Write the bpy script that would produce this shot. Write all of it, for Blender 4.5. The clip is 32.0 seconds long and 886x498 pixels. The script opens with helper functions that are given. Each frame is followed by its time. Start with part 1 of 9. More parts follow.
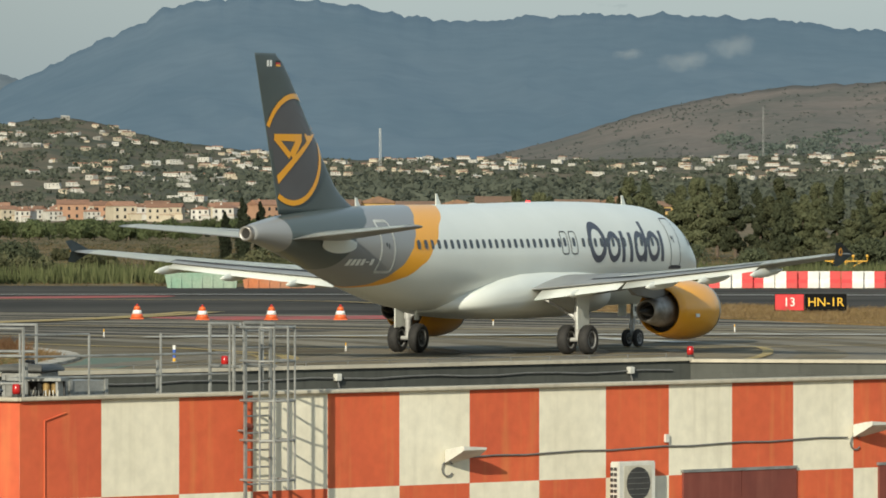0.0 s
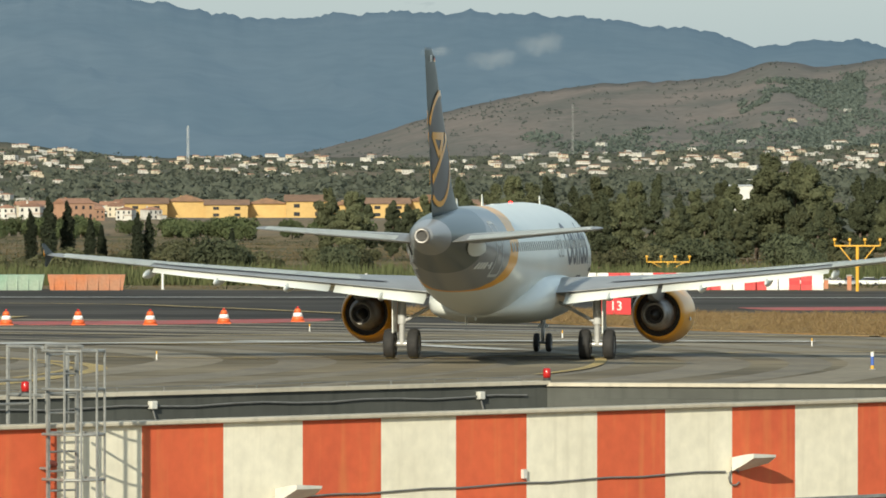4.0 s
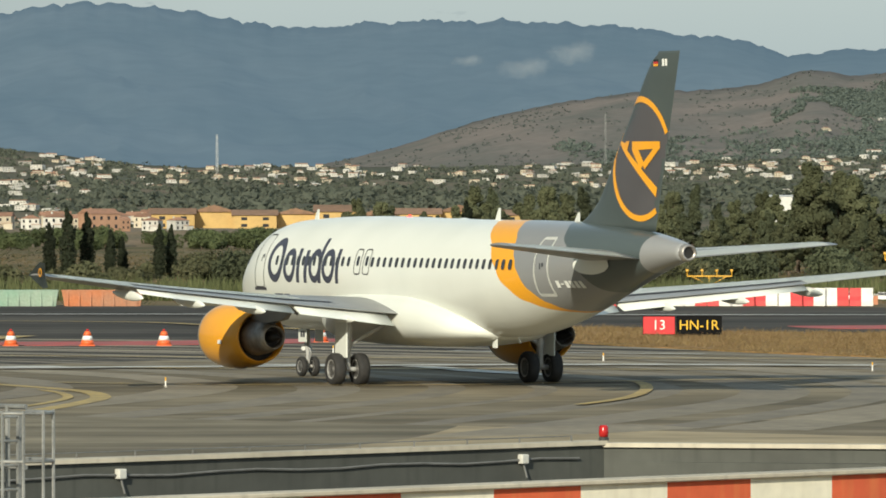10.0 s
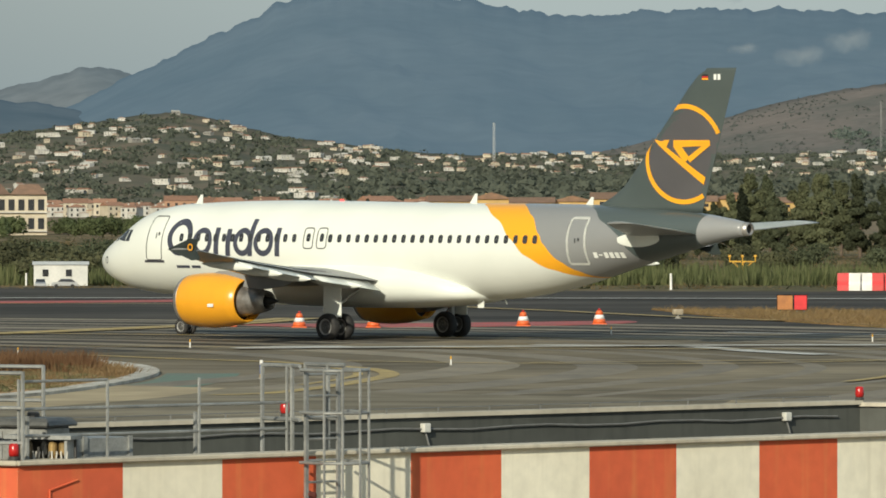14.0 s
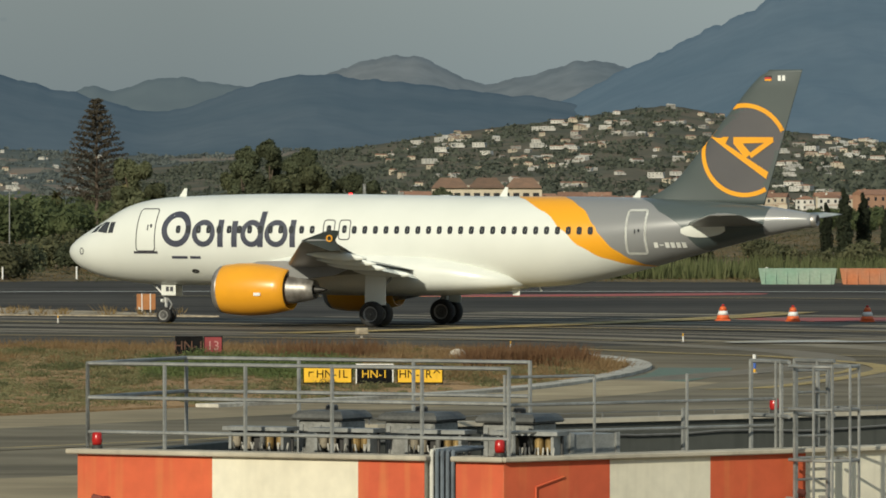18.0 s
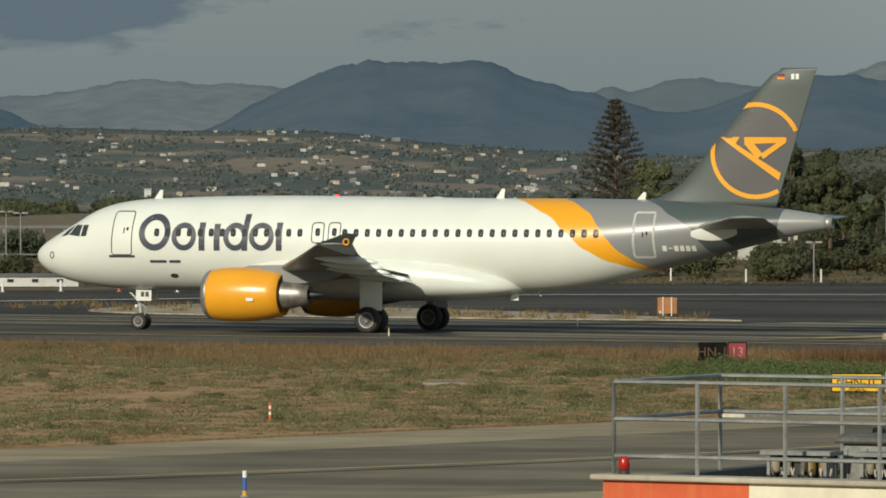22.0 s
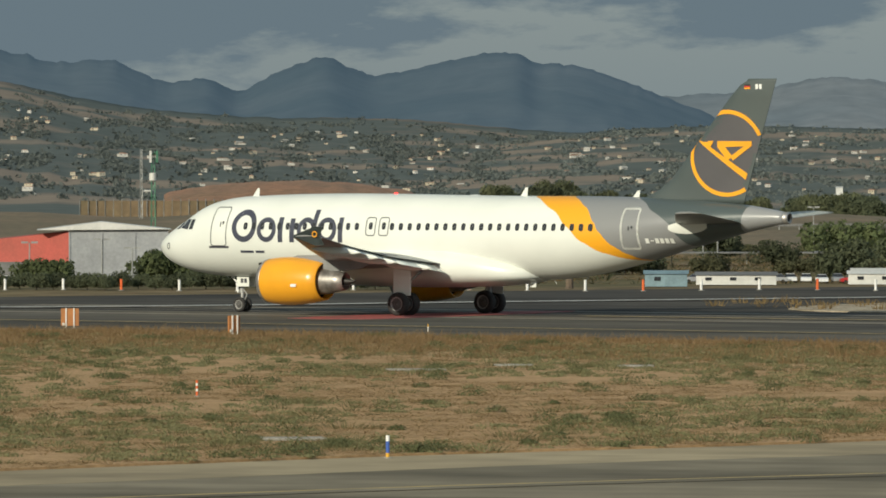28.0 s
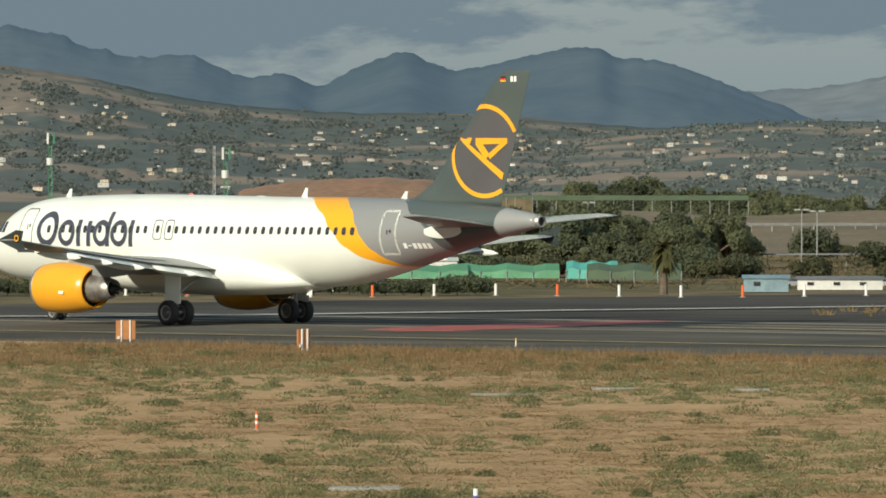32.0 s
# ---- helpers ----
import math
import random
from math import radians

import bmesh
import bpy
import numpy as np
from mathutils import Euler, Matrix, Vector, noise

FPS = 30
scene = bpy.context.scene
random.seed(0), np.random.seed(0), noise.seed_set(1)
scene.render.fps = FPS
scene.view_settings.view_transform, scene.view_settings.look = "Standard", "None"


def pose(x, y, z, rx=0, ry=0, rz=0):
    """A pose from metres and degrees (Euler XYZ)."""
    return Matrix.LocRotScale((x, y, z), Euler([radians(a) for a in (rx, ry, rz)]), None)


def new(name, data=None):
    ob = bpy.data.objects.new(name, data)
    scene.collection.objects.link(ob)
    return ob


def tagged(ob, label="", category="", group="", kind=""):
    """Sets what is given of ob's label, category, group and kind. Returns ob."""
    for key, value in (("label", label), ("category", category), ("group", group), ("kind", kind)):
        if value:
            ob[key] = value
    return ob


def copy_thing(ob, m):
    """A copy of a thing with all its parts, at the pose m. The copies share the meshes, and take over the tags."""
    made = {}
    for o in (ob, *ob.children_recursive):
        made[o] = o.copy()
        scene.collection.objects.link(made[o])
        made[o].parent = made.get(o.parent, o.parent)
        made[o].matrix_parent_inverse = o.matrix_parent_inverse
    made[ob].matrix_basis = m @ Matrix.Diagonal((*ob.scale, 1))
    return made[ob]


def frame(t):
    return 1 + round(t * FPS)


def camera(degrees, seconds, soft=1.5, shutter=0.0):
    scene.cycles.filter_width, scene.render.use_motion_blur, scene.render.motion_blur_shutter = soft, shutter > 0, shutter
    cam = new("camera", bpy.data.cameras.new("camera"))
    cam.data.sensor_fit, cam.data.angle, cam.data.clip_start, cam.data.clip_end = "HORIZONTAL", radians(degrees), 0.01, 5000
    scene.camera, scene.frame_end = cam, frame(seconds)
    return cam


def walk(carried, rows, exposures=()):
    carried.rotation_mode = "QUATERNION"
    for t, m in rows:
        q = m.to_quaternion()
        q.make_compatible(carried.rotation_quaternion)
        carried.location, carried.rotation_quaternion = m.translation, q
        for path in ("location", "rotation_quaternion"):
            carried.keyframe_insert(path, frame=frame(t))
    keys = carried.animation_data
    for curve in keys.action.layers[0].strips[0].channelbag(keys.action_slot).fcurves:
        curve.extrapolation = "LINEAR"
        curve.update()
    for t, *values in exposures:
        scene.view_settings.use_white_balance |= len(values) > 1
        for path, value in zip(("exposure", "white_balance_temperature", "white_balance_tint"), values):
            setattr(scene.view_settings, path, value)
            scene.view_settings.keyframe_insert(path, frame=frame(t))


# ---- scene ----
FOV = 7.415
cam = camera(FOV, 32.0, soft=1.75)
# seconds, x, y, z of the eye, tilt above the horizon and turn to the left in degrees
PATH = [
    (0.0, -0.186, -25.126, 6.160, -0.4233, -0.4435),
    (0.5, -0.285, -25.754, 6.161, -0.4071, -0.6496),
    (1.0, -0.414, -26.922, 6.174, -0.4196, -0.8899),
    (1.5, -0.542, -26.823, 6.172, -0.4437, -1.1688),
    (2.0, -0.614, -26.233, 6.173, -0.4737, -1.3531),
    (2.5, -0.448, -17.556, 6.231, -0.4748, -1.4693),
    (3.0, -0.339, -11.744, 6.279, -0.4467, -1.6586),
    (3.5, -0.373, -11.705, 6.276, -0.4279, -1.8316),
    (4.0, -0.416, -11.594, 6.273, -0.4417, -2.0598),
    (4.5, -0.469, -11.746, 6.272, -0.4187, -2.2919),
    (5.0, -0.515, -12.223, 6.269, -0.4073, -2.4162),
    (5.5, -0.552, -12.972, 6.265, -0.4051, -2.4405),
    (6.0, -0.551, -13.112, 6.266, -0.3986, -2.4127),
    (6.5, -0.488, -11.761, 6.277, -0.3739, -2.3809),
    (7.0, -0.371, -9.048, 6.302, -0.3286, -2.3515),
    (7.5, -0.171, -4.243, 6.332, -0.3448, -2.3117),
    (8.0, 0.045, 1.090, 6.362, -0.3876, -2.3717),
    (8.5, 0.213, 4.870, 6.392, -0.2749, -2.5023),
    (9.0, 0.339, 8.616, 6.422, -0.4725, -2.2483),
    (9.5, 0.295, 8.493, 6.423, -0.4430, -1.9872),
    (10.0, 0.264, 8.408, 6.421, -0.3630, -1.7953),
    (10.5, 0.239, 8.404, 6.421, -0.3011, -1.6298),
    (11.0, 0.195, 8.237, 6.422, -0.3266, -1.3535),
    (11.5, 0.138, 8.242, 6.420, -0.4059, -0.9544),
    (12.0, 0.097, 8.476, 6.420, -0.4559, -0.6502),
    (12.5, 0.055, 6.746, 6.407, -0.4312, -0.4610),
    (13.0, -0.002, -0.540, 6.351, -0.4097, -0.2055),
    (13.5, 0.004, -1.575, 6.348, -0.4437, 0.1431),
    (14.0, 0.016, -1.772, 6.340, -0.4642, 0.5174),
    (14.5, 0.026, -1.595, 6.341, -0.4754, 0.9212),
    (15.0, 0.029, -1.203, 6.342, -0.4846, 1.3621),
    (15.5, 0.033, -1.011, 6.343, -0.5005, 1.8484),
    (16.0, 0.043, -1.031, 6.342, -0.5241, 2.3826),
    (16.5, 0.046, -0.936, 6.344, -0.5304, 2.8293),
    (17.0, 0.055, -0.915, 6.343, -0.5420, 3.4348),
    (17.5, 0.056, -0.786, 6.345, -0.5503, 4.1087),
    (18.0, 0.067, -0.825, 6.347, -0.5191, 4.6671),
    (18.5, 0.073, -0.806, 6.350, -0.5126, 5.1467),
    (19.0, 0.070, -0.696, 6.351, -0.5550, 5.7238),
    (19.5, 0.102, -0.930, 6.355, -0.6016, 6.2787),
    (20.0, 0.069, -0.568, 6.352, -0.6305, 6.9151),
    (20.5, 0.078, -0.597, 6.353, -0.6098, 7.4181),
    (21.0, 0.064, -0.459, 6.351, -0.6117, 7.9570),
    (21.5, 0.056, -0.375, 6.351, -0.6415, 8.5258),
    (22.0, -0.942, 5.944, 6.383, -0.5127, 9.0056),
    (22.5, -1.276, 7.617, 6.403, -0.2864, 9.5082),
    (23.0, -1.574, 8.862, 6.487, -0.2564, 10.0635),
    (23.5, -0.937, 5.031, 6.402, -0.2502, 10.5451),
    (24.0, -0.248, 1.256, 6.375, -0.3007, 11.1531),
    (24.5, -0.687, 3.318, 6.434, -0.3398, 11.6912),
    (25.0, -0.778, 3.608, 6.446, -0.3514, 12.1662),
    (25.5, -0.870, 3.895, 6.458, -0.3462, 12.5865),
    (26.0, -0.945, 4.095, 6.469, -0.3450, 12.9996),
    (26.5, -0.986, 4.122, 6.478, -0.3690, 13.4533),
    (27.0, -1.058, 4.259, 6.461, -0.4214, 13.9555),
    (27.5, -1.238, 4.812, 6.449, -0.4729, 14.4234),
    (28.0, -1.296, 4.913, 6.430, -0.5311, 14.7776),
    (28.5, -1.363, 5.107, 6.413, -0.5601, 14.9467),
    (29.0, -1.420, 5.253, 6.396, -0.5425, 15.1209),
    (29.5, -1.464, 5.377, 6.379, -0.5565, 15.2278),
    (30.0, -1.534, 5.618, 6.362, -0.5585, 15.2749),
    (30.5, -3.578, 13.107, 6.471, -0.5683, 15.2696),
    (31.0, -6.171, 22.680, 6.636, -0.6132, 15.2198),
    (31.5, -6.705, 24.526, 6.667, -0.5938, 15.2891),
    (32.0, -8.037, 29.078, 6.669, -0.5711, 15.4507),
]
walk(cam, [(t, pose(x, y, z, 90 + tilt, 0, turn)) for t, x, y, z, tilt, turn in PATH],
     [(0.0, 0.28), (2.5, 0.4), (4.0, 0.48), (7.0, 0.5), (9.0, 0.48), (11.0, 0.28), (13.0, 0.22), (16.0, 0.03), (18.0, -0.15), (19.0, -0.16), (23.0, -0.17), (26.0, -0.06), (28.0, 0.03), (29.0, 0.14), (30.0, 0.2), (31.0, 0.32), (32.0, 0.34)])

# ---- light ----
SUN_LEFT, SUN_UP = 20.0, 23.0      # the sun stands behind the viewer, to the left
w = bpy.data.worlds.new("sky")
scene.world = w
w.use_nodes = True
wn, wl = w.node_tree.nodes, w.node_tree.links
wn.clear()
w_out = wn.new("ShaderNodeOutputWorld")
w_bg = wn.new("ShaderNodeBackground")
sky = wn.new("ShaderNodeTexSky")
sky.sky_type, sky.sun_disc = "NISHITA", False
sky.sun_elevation, sky.sun_rotation = radians(SUN_UP), radians(180 + SUN_LEFT)
sky.air_density, sky.dust_density, sky.ozone_density = 1.2, 2.5, 1.5
w_tc = wn.new("ShaderNodeTexCoord")
w_map = wn.new("ShaderNodeMapping")
w_map.inputs["Scale"].default_value = (26, 26, 95)
w_noise = wn.new("ShaderNodeTexNoise")
w_noise.inputs["Scale"].default_value = 1.0
w_noise.inputs["Detail"].default_value = 7.0
w_noise.inputs["Roughness"].default_value = 0.60
w_ramp = wn.new("ShaderNodeValToRGB")
w_ramp.color_ramp.elements[0].position, w_ramp.color_ramp.elements[1].position = 0.555, 0.645
# more cloud towards the left of the view, as a slow ramp over the direction
w_sep = wn.new("ShaderNodeSeparateXYZ")
w_side = wn.new("ShaderNodeMapRange")
w_side.inputs["From Min"].default_value, w_side.inputs["From Max"].default_value = -0.09, -0.29
w_side.inputs["To Min"].default_value, w_side.inputs["To Max"].default_value = -0.17, 0.20
w_add = wn.new("ShaderNodeMath")
w_add.operation = "ADD"
w_veil = wn.new("ShaderNodeMixRGB")
w_veil.inputs["Fac"].default_value = 0.72
w_veil.inputs["Color2"].default_value = (1.62, 2.10, 2.32, 1)
w_mix = wn.new("ShaderNodeMixRGB")
w_mix.inputs["Color2"].default_value = (0.90, 1.22, 1.42, 1)
wl.new(w_tc.outputs["Generated"], w_map.inputs["Vector"])
wl.new(w_map.outputs["Vector"], w_noise.inputs["Vector"])
wl.new(w_tc.outputs["Generated"], w_sep.inputs[0])
wl.new(w_sep.outputs["X"], w_side.inputs["Value"])
wl.new(w_noise.outputs["Fac"], w_add.inputs[0])
wl.new(w_side.outputs["Result"], w_add.inputs[1])
w_high = wn.new("ShaderNodeMapRange")     # denser cloud higher up
w_high.inputs["From Min"].default_value, w_high.inputs["From Max"].default_value = 0.017, 0.031
w_high.inputs["To Min"].default_value, w_high.inputs["To Max"].default_value = -0.06, 0.10
w_add2 = wn.new("ShaderNodeMath")
w_add2.operation = "ADD"
wl.new(w_sep.outputs["Z"], w_high.inputs["Value"])
wl.new(w_add.outputs[0], w_add2.inputs[0])
wl.new(w_high.outputs["Result"], w_add2.inputs[1])
wl.new(w_add2.outputs[0], w_ramp.inputs["Fac"])
wl.new(sky.outputs["Color"], w_veil.inputs["Color1"])
w_thin = wn.new("ShaderNodeMapRange")     # the high veil is thinner and brighter to the right
w_thin.inputs["From Min"].default_value, w_thin.inputs["From Max"].default_value = -0.12, 0.0
w_thin.inputs["To Min"].default_value, w_thin.inputs["To Max"].default_value = 0.90, 1.30
w_gain = wn.new("ShaderNodeVectorMath")
w_gain.operation = "SCALE"
wl.new(w_sep.outputs["X"], w_thin.inputs["Value"])
wl.new(w_veil.outputs["Color"], w_gain.inputs[0])
wl.new(w_thin.outputs["Result"], w_gain.inputs["Scale"])
wl.new(w_gain.outputs["Vector"], w_mix.inputs["Color1"])
wl.new(w_ramp.outputs["Color"], w_mix.inputs["Fac"])
wl.new(w_mix.outputs["Color"], w_bg.inputs["Color"])
w_bg.inputs["Strength"].default_value = 0.15
wl.new(w_bg.outputs["Background"], w_out.inputs["Surface"])

sun = new("sun", bpy.data.lights.new("sun", "SUN"))
sun.data.energy, sun.data.angle, sun.data.color = 4.0, radians(0.6), (1.0, 0.94, 0.76)
sa, se = radians(SUN_LEFT), radians(SUN_UP)
SUN_DIR = Vector((-math.sin(sa) * math.cos(se), -math.cos(sa) * math.cos(se), math.sin(se)))
sun.rotation_euler = SUN_DIR.to_track_quat("Z", "Y").to_euler()

# ---- tools ----
def part(name, bm, material, parent=None, label="", smooth=False):
    """One mesh object from a bmesh, under its thing."""
    me = bpy.data.meshes.new(name)
    bm.normal_update()
    bm.to_mesh(me)
    bm.free()
    if material is not None:
        for mt in (material if isinstance(material, (list, tuple)) else [material]):
            me.materials.append(mt)
    if smooth:
        me.polygons.foreach_set("use_smooth", [True] * len(me.polygons))
    ob = new(name, me)
    if parent is not None:
        ob.parent = parent
    if label:
        ob["label"] = label
    return ob


def thing(name, label, category, group="", kind="", m=None):
    ob = tagged(new(name), label, category, group, kind)
    if m is not None:
        ob.matrix_basis = m
    return ob


def box(bm, c, s, rz=0.0, bevel=0.0):
    m = Matrix.Translation(c) @ Matrix.Rotation(radians(rz), 4, "Z") @ Matrix.Diagonal((*s, 1))
    r = bmesh.ops.create_cube(bm, size=1, matrix=m)
    if bevel:
        es = list({e for v in r["verts"] for e in v.link_edges})
        bmesh.ops.bevel(bm, geom=es, offset=bevel, segments=2, profile=0.5, affect="EDGES")
    return r["verts"]


def rod(bm, a, b, r0, r1=None, n=8, caps=True):
    a, b = Vector(a), Vector(b)
    d = b - a
    m = Matrix.Translation((a + b) / 2) @ d.to_track_quat("Z", "Y").to_matrix().to_4x4()
    bmesh.ops.create_cone(bm, cap_ends=caps, segments=n, radius1=r0, radius2=r0 if r1 is None else r1, depth=d.length, matrix=m)


def rings(bm, rows, close=False, caps=True):
    """Skin a list of vertex rings of equal length."""
    vs = [[bm.verts.new(p) for p in row] for row in rows]
    n = len(vs[0])
    for a, b in zip(vs, vs[1:]):
        for i in range(n):
            bm.faces.new((a[i], a[(i + 1) % n], b[(i + 1) % n], b[i]))
    if caps:
        bm.faces.new(list(reversed(vs[0])))
        bm.faces.new(vs[-1])
    return vs


def lathe(bm, prof, a, axis="Y", n=32, caps=True):
    """Turn a profile of (along, radius) about an axis through the point a."""
    rows = []
    for s, r in prof:
        row = []
        for i in range(n):
            c, d = r * math.cos(2 * math.pi * i / n), r * math.sin(2 * math.pi * i / n)
            row.append({"Y": (a[0] + c, a[1] + s, a[2] + d), "X": (a[0] + s, a[1] + c, a[2] + d), "Z": (a[0] + c, a[1] + d, a[2] + s)}[axis])
        rows.append(row)
    rings(bm, rows, caps=caps)
    bmesh.ops.recalc_face_normals(bm, faces=bm.faces)


def tube(bm, pts, r, n=6):
    """One bent tube through pts."""
    pts = [Vector(p) for p in pts]
    rows = []
    for i, p in enumerate(pts):
        d = (pts[min(i + 1, len(pts) - 1)] - pts[max(i - 1, 0)]).normalized()
        a = d.cross(Vector((0.13, 0.21, 0.97))).normalized()
        b = d.cross(a)
        rows.append([p + (a * math.cos(2 * math.pi * k / n) + b * math.sin(2 * math.pi * k / n)) * r for k in range(n)])
    rings(bm, rows)
    bmesh.ops.recalc_face_normals(bm, faces=bm.faces)


def strip_slab(bm, pts, width, z0, z1):
    """A raised strip of even width along pts."""
    P = [Vector(p[:2]) for p in pts]
    rows = []
    for i, p in enumerate(P):
        d = (P[min(i + 1, len(P) - 1)] - P[max(i - 1, 0)]).normalized()
        q = Vector((-d.y, d.x)) * width / 2
        rows.append([(*(p + q), z0), (*(p + q), z1), (*(p - q), z1), (*(p - q), z0)])
    rings(bm, rows)
    bmesh.ops.recalc_face_normals(bm, faces=bm.faces)


def lerp(xs, ys, x):
    return float(np.interp(x, xs, ys))


def curve_at(ps, x):
    """Smooth curve through (x, y) points."""
    xs, ys = [p[0] for p in ps], [p[1] for p in ps]
    if x <= xs[0]: return ys[0]
    if x >= xs[-1]: return ys[-1]
    i = max(j for j in range(len(xs) - 1) if xs[j] <= x)
    def slope(j):
        if j == 0 or j == len(xs) - 1:
            return (ys[min(j + 1, len(xs) - 1)] - ys[max(j - 1, 0)]) / (xs[min(j + 1, len(xs) - 1)] - xs[max(j - 1, 0)])
        h0, h1 = xs[j] - xs[j - 1], xs[j + 1] - xs[j]
        return ((ys[j] - ys[j - 1]) / h0 * h1 + (ys[j + 1] - ys[j]) / h1 * h0) / (h0 + h1)
    h = xs[i + 1] - xs[i]
    s = (x - xs[i]) / h
    return (2*s**3 - 3*s*s + 1) * ys[i] + (s**3 - 2*s*s + s) * h * slope(i) + (-2*s**3 + 3*s*s) * ys[i + 1] + (s**3 - s*s) * h * slope(i + 1)


def poly_sheet(bm, pts, z0, z1):
    """A flat slab with the outline pts."""
    lo = [bm.verts.new((x, y, z0)) for x, y in pts]
    hi = [bm.verts.new((x, y, z1)) for x, y in pts]
    n = len(pts)
    for i in range(n):
        bm.faces.new((lo[i], lo[(i + 1) % n], hi[(i + 1) % n], hi[i]))
    f = bm.faces.new(hi)
    bmesh.ops.triangulate(bm, faces=[f])
    bmesh.ops.recalc_face_normals(bm, faces=bm.faces)


def ribbon(bm, pts, width, z, thick=0.006):
    """A painted line along pts."""
    P = [Vector((x, y)) for x, y in pts]
    L, R = [], []
    for i, p in enumerate(P):
        d = (P[min(i + 1, len(P) - 1)] - P[max(i - 1, 0)]).normalized()
        nrm = Vector((-d.y, d.x)) * width / 2
        L.append(bm.verts.new((*(p + nrm), z + thick)))
        R.append(bm.verts.new((*(p - nrm), z + thick)))
    for i in range(len(P) - 1):
        bm.faces.new((R[i], R[i + 1], L[i + 1], L[i]))


def spline(pts, step=2.0):
    """Points along a smooth line through pts."""
    out = []
    for i in range(len(pts) - 1):
        p0, p1, p2, p3 = (Vector(pts[max(i - 1, 0)]), Vector(pts[i]), Vector(pts[i + 1]), Vector(pts[min(i + 2, len(pts) - 1)]))
        n = max(2, int((p2 - p1).length / step))
        for k in range(n):
            s = k / n
            out.append(tuple(0.5 * ((2 * p1) + (p2 - p0) * s + (2 * p0 - 5 * p1 + 4 * p2 - p3) * s * s + (3 * p1 - p0 - 3 * p2 + p3) * s ** 3)))
    out.append(tuple(pts[-1]))
    return out


def polar(az, d, z=0.0):
    a = radians(az)
    return Vector((-math.sin(a) * d, math.cos(a) * d, z))


EYE = 6.353

# ---- materials ----
def mat(name, color, rough=0.6, metal=0.0, var=0.0, scale=1.0, color2=None, bump=0.0, bump_scale=None, spec=0.5, detail=6.0, stretch=(1, 1, 1), fine=0.0, rand=0.0, lo=0.35, hi=0.65, coat=0.0):
    """Painted or natural surface: two colours mixed by a broad noise, a fine grain, and a little relief."""
    m = bpy.data.materials.new(name)
    m.use_nodes = True
    n, l = m.node_tree.nodes, m.node_tree.links
    b = n["Principled BSDF"]
    b.inputs["Roughness"].default_value, b.inputs["Metallic"].default_value = rough, metal
    b.inputs["Specular IOR Level"].default_value = spec
    b.inputs["Coat Weight"].default_value = coat
    c1 = (*color, 1)
    if color2 is None:
        color2 = tuple(c * (1 - var) for c in color)
    b.inputs["Base Color"].default_value = c1
    tc = n.new("ShaderNodeTexCoord")
    mp = n.new("ShaderNodeMapping")
    mp.inputs["Scale"].default_value = stretch
    l.new(tc.outputs["Object"], mp.inputs["Vector"])
    nz = n.new("ShaderNodeTexNoise")
    nz.inputs["Scale"].default_value, nz.inputs["Detail"].default_value = scale, detail
    l.new(mp.outputs["Vector"], nz.inputs["Vector"])
    rp = n.new("ShaderNodeMapRange")
    rp.inputs["From Min"].default_value, rp.inputs["From Max"].default_value = lo, hi
    l.new(nz.outputs["Fac"], rp.inputs["Value"])
    mx = n.new("ShaderNodeMixRGB")
    mx.inputs["Color1"].default_value, mx.inputs["Color2"].default_value = c1, (*color2, 1)
    l.new(rp.outputs["Result"], mx.inputs["Fac"])
    last = mx.outputs["Color"]
    if fine:
        n2 = n.new("ShaderNodeTexNoise")
        n2.inputs["Scale"].default_value, n2.inputs["Detail"].default_value = scale * 9, 4
        l.new(mp.outputs["Vector"], n2.inputs["Vector"])
        r2 = n.new("ShaderNodeMapRange")
        r2.inputs["From Min"].default_value, r2.inputs["From Max"].default_value = 0.3, 0.7
        r2.inputs["To Min"].default_value, r2.inputs["To Max"].default_value = 1 - fine, 1 + fine
        l.new(n2.outputs["Fac"], r2.inputs["Value"])
        m2 = n.new("ShaderNodeVectorMath")
        m2.operation = "SCALE"
        l.new(last, m2.inputs[0])
        l.new(r2.outputs["Result"], m2.inputs["Scale"])
        last = m2.outputs["Vector"]
    if rand:
        oi = n.new("ShaderNodeObjectInfo")
        r3 = n.new("ShaderNodeMapRange")
        r3.inputs["To Min"].default_value, r3.inputs["To Max"].default_value = 1 - rand, 1 + rand
        l.new(oi.outputs["Random"], r3.inputs["Value"])
        m3 = n.new("ShaderNodeVectorMath")
        m3.operation = "SCALE"
        l.new(last, m3.inputs[0])
        l.new(r3.outputs["Result"], m3.inputs["Scale"])
        last = m3.outputs["Vector"]
    l.new(last, b.inputs["Base Color"])
    if bump:
        bp = n.new("ShaderNodeBump")
        bp.inputs["Strength"].default_value = bump
        n4 = n.new("ShaderNodeTexNoise")
        n4.inputs["Scale"].default_value, n4.inputs["Detail"].default_value = bump_scale or scale * 6, 5
        l.new(mp.outputs["Vector"], n4.inputs["Vector"])
        l.new(n4.outputs["Fac"], bp.inputs["Height"])
        l.new(bp.outputs["Normal"], b.inputs["Normal"])
    return m

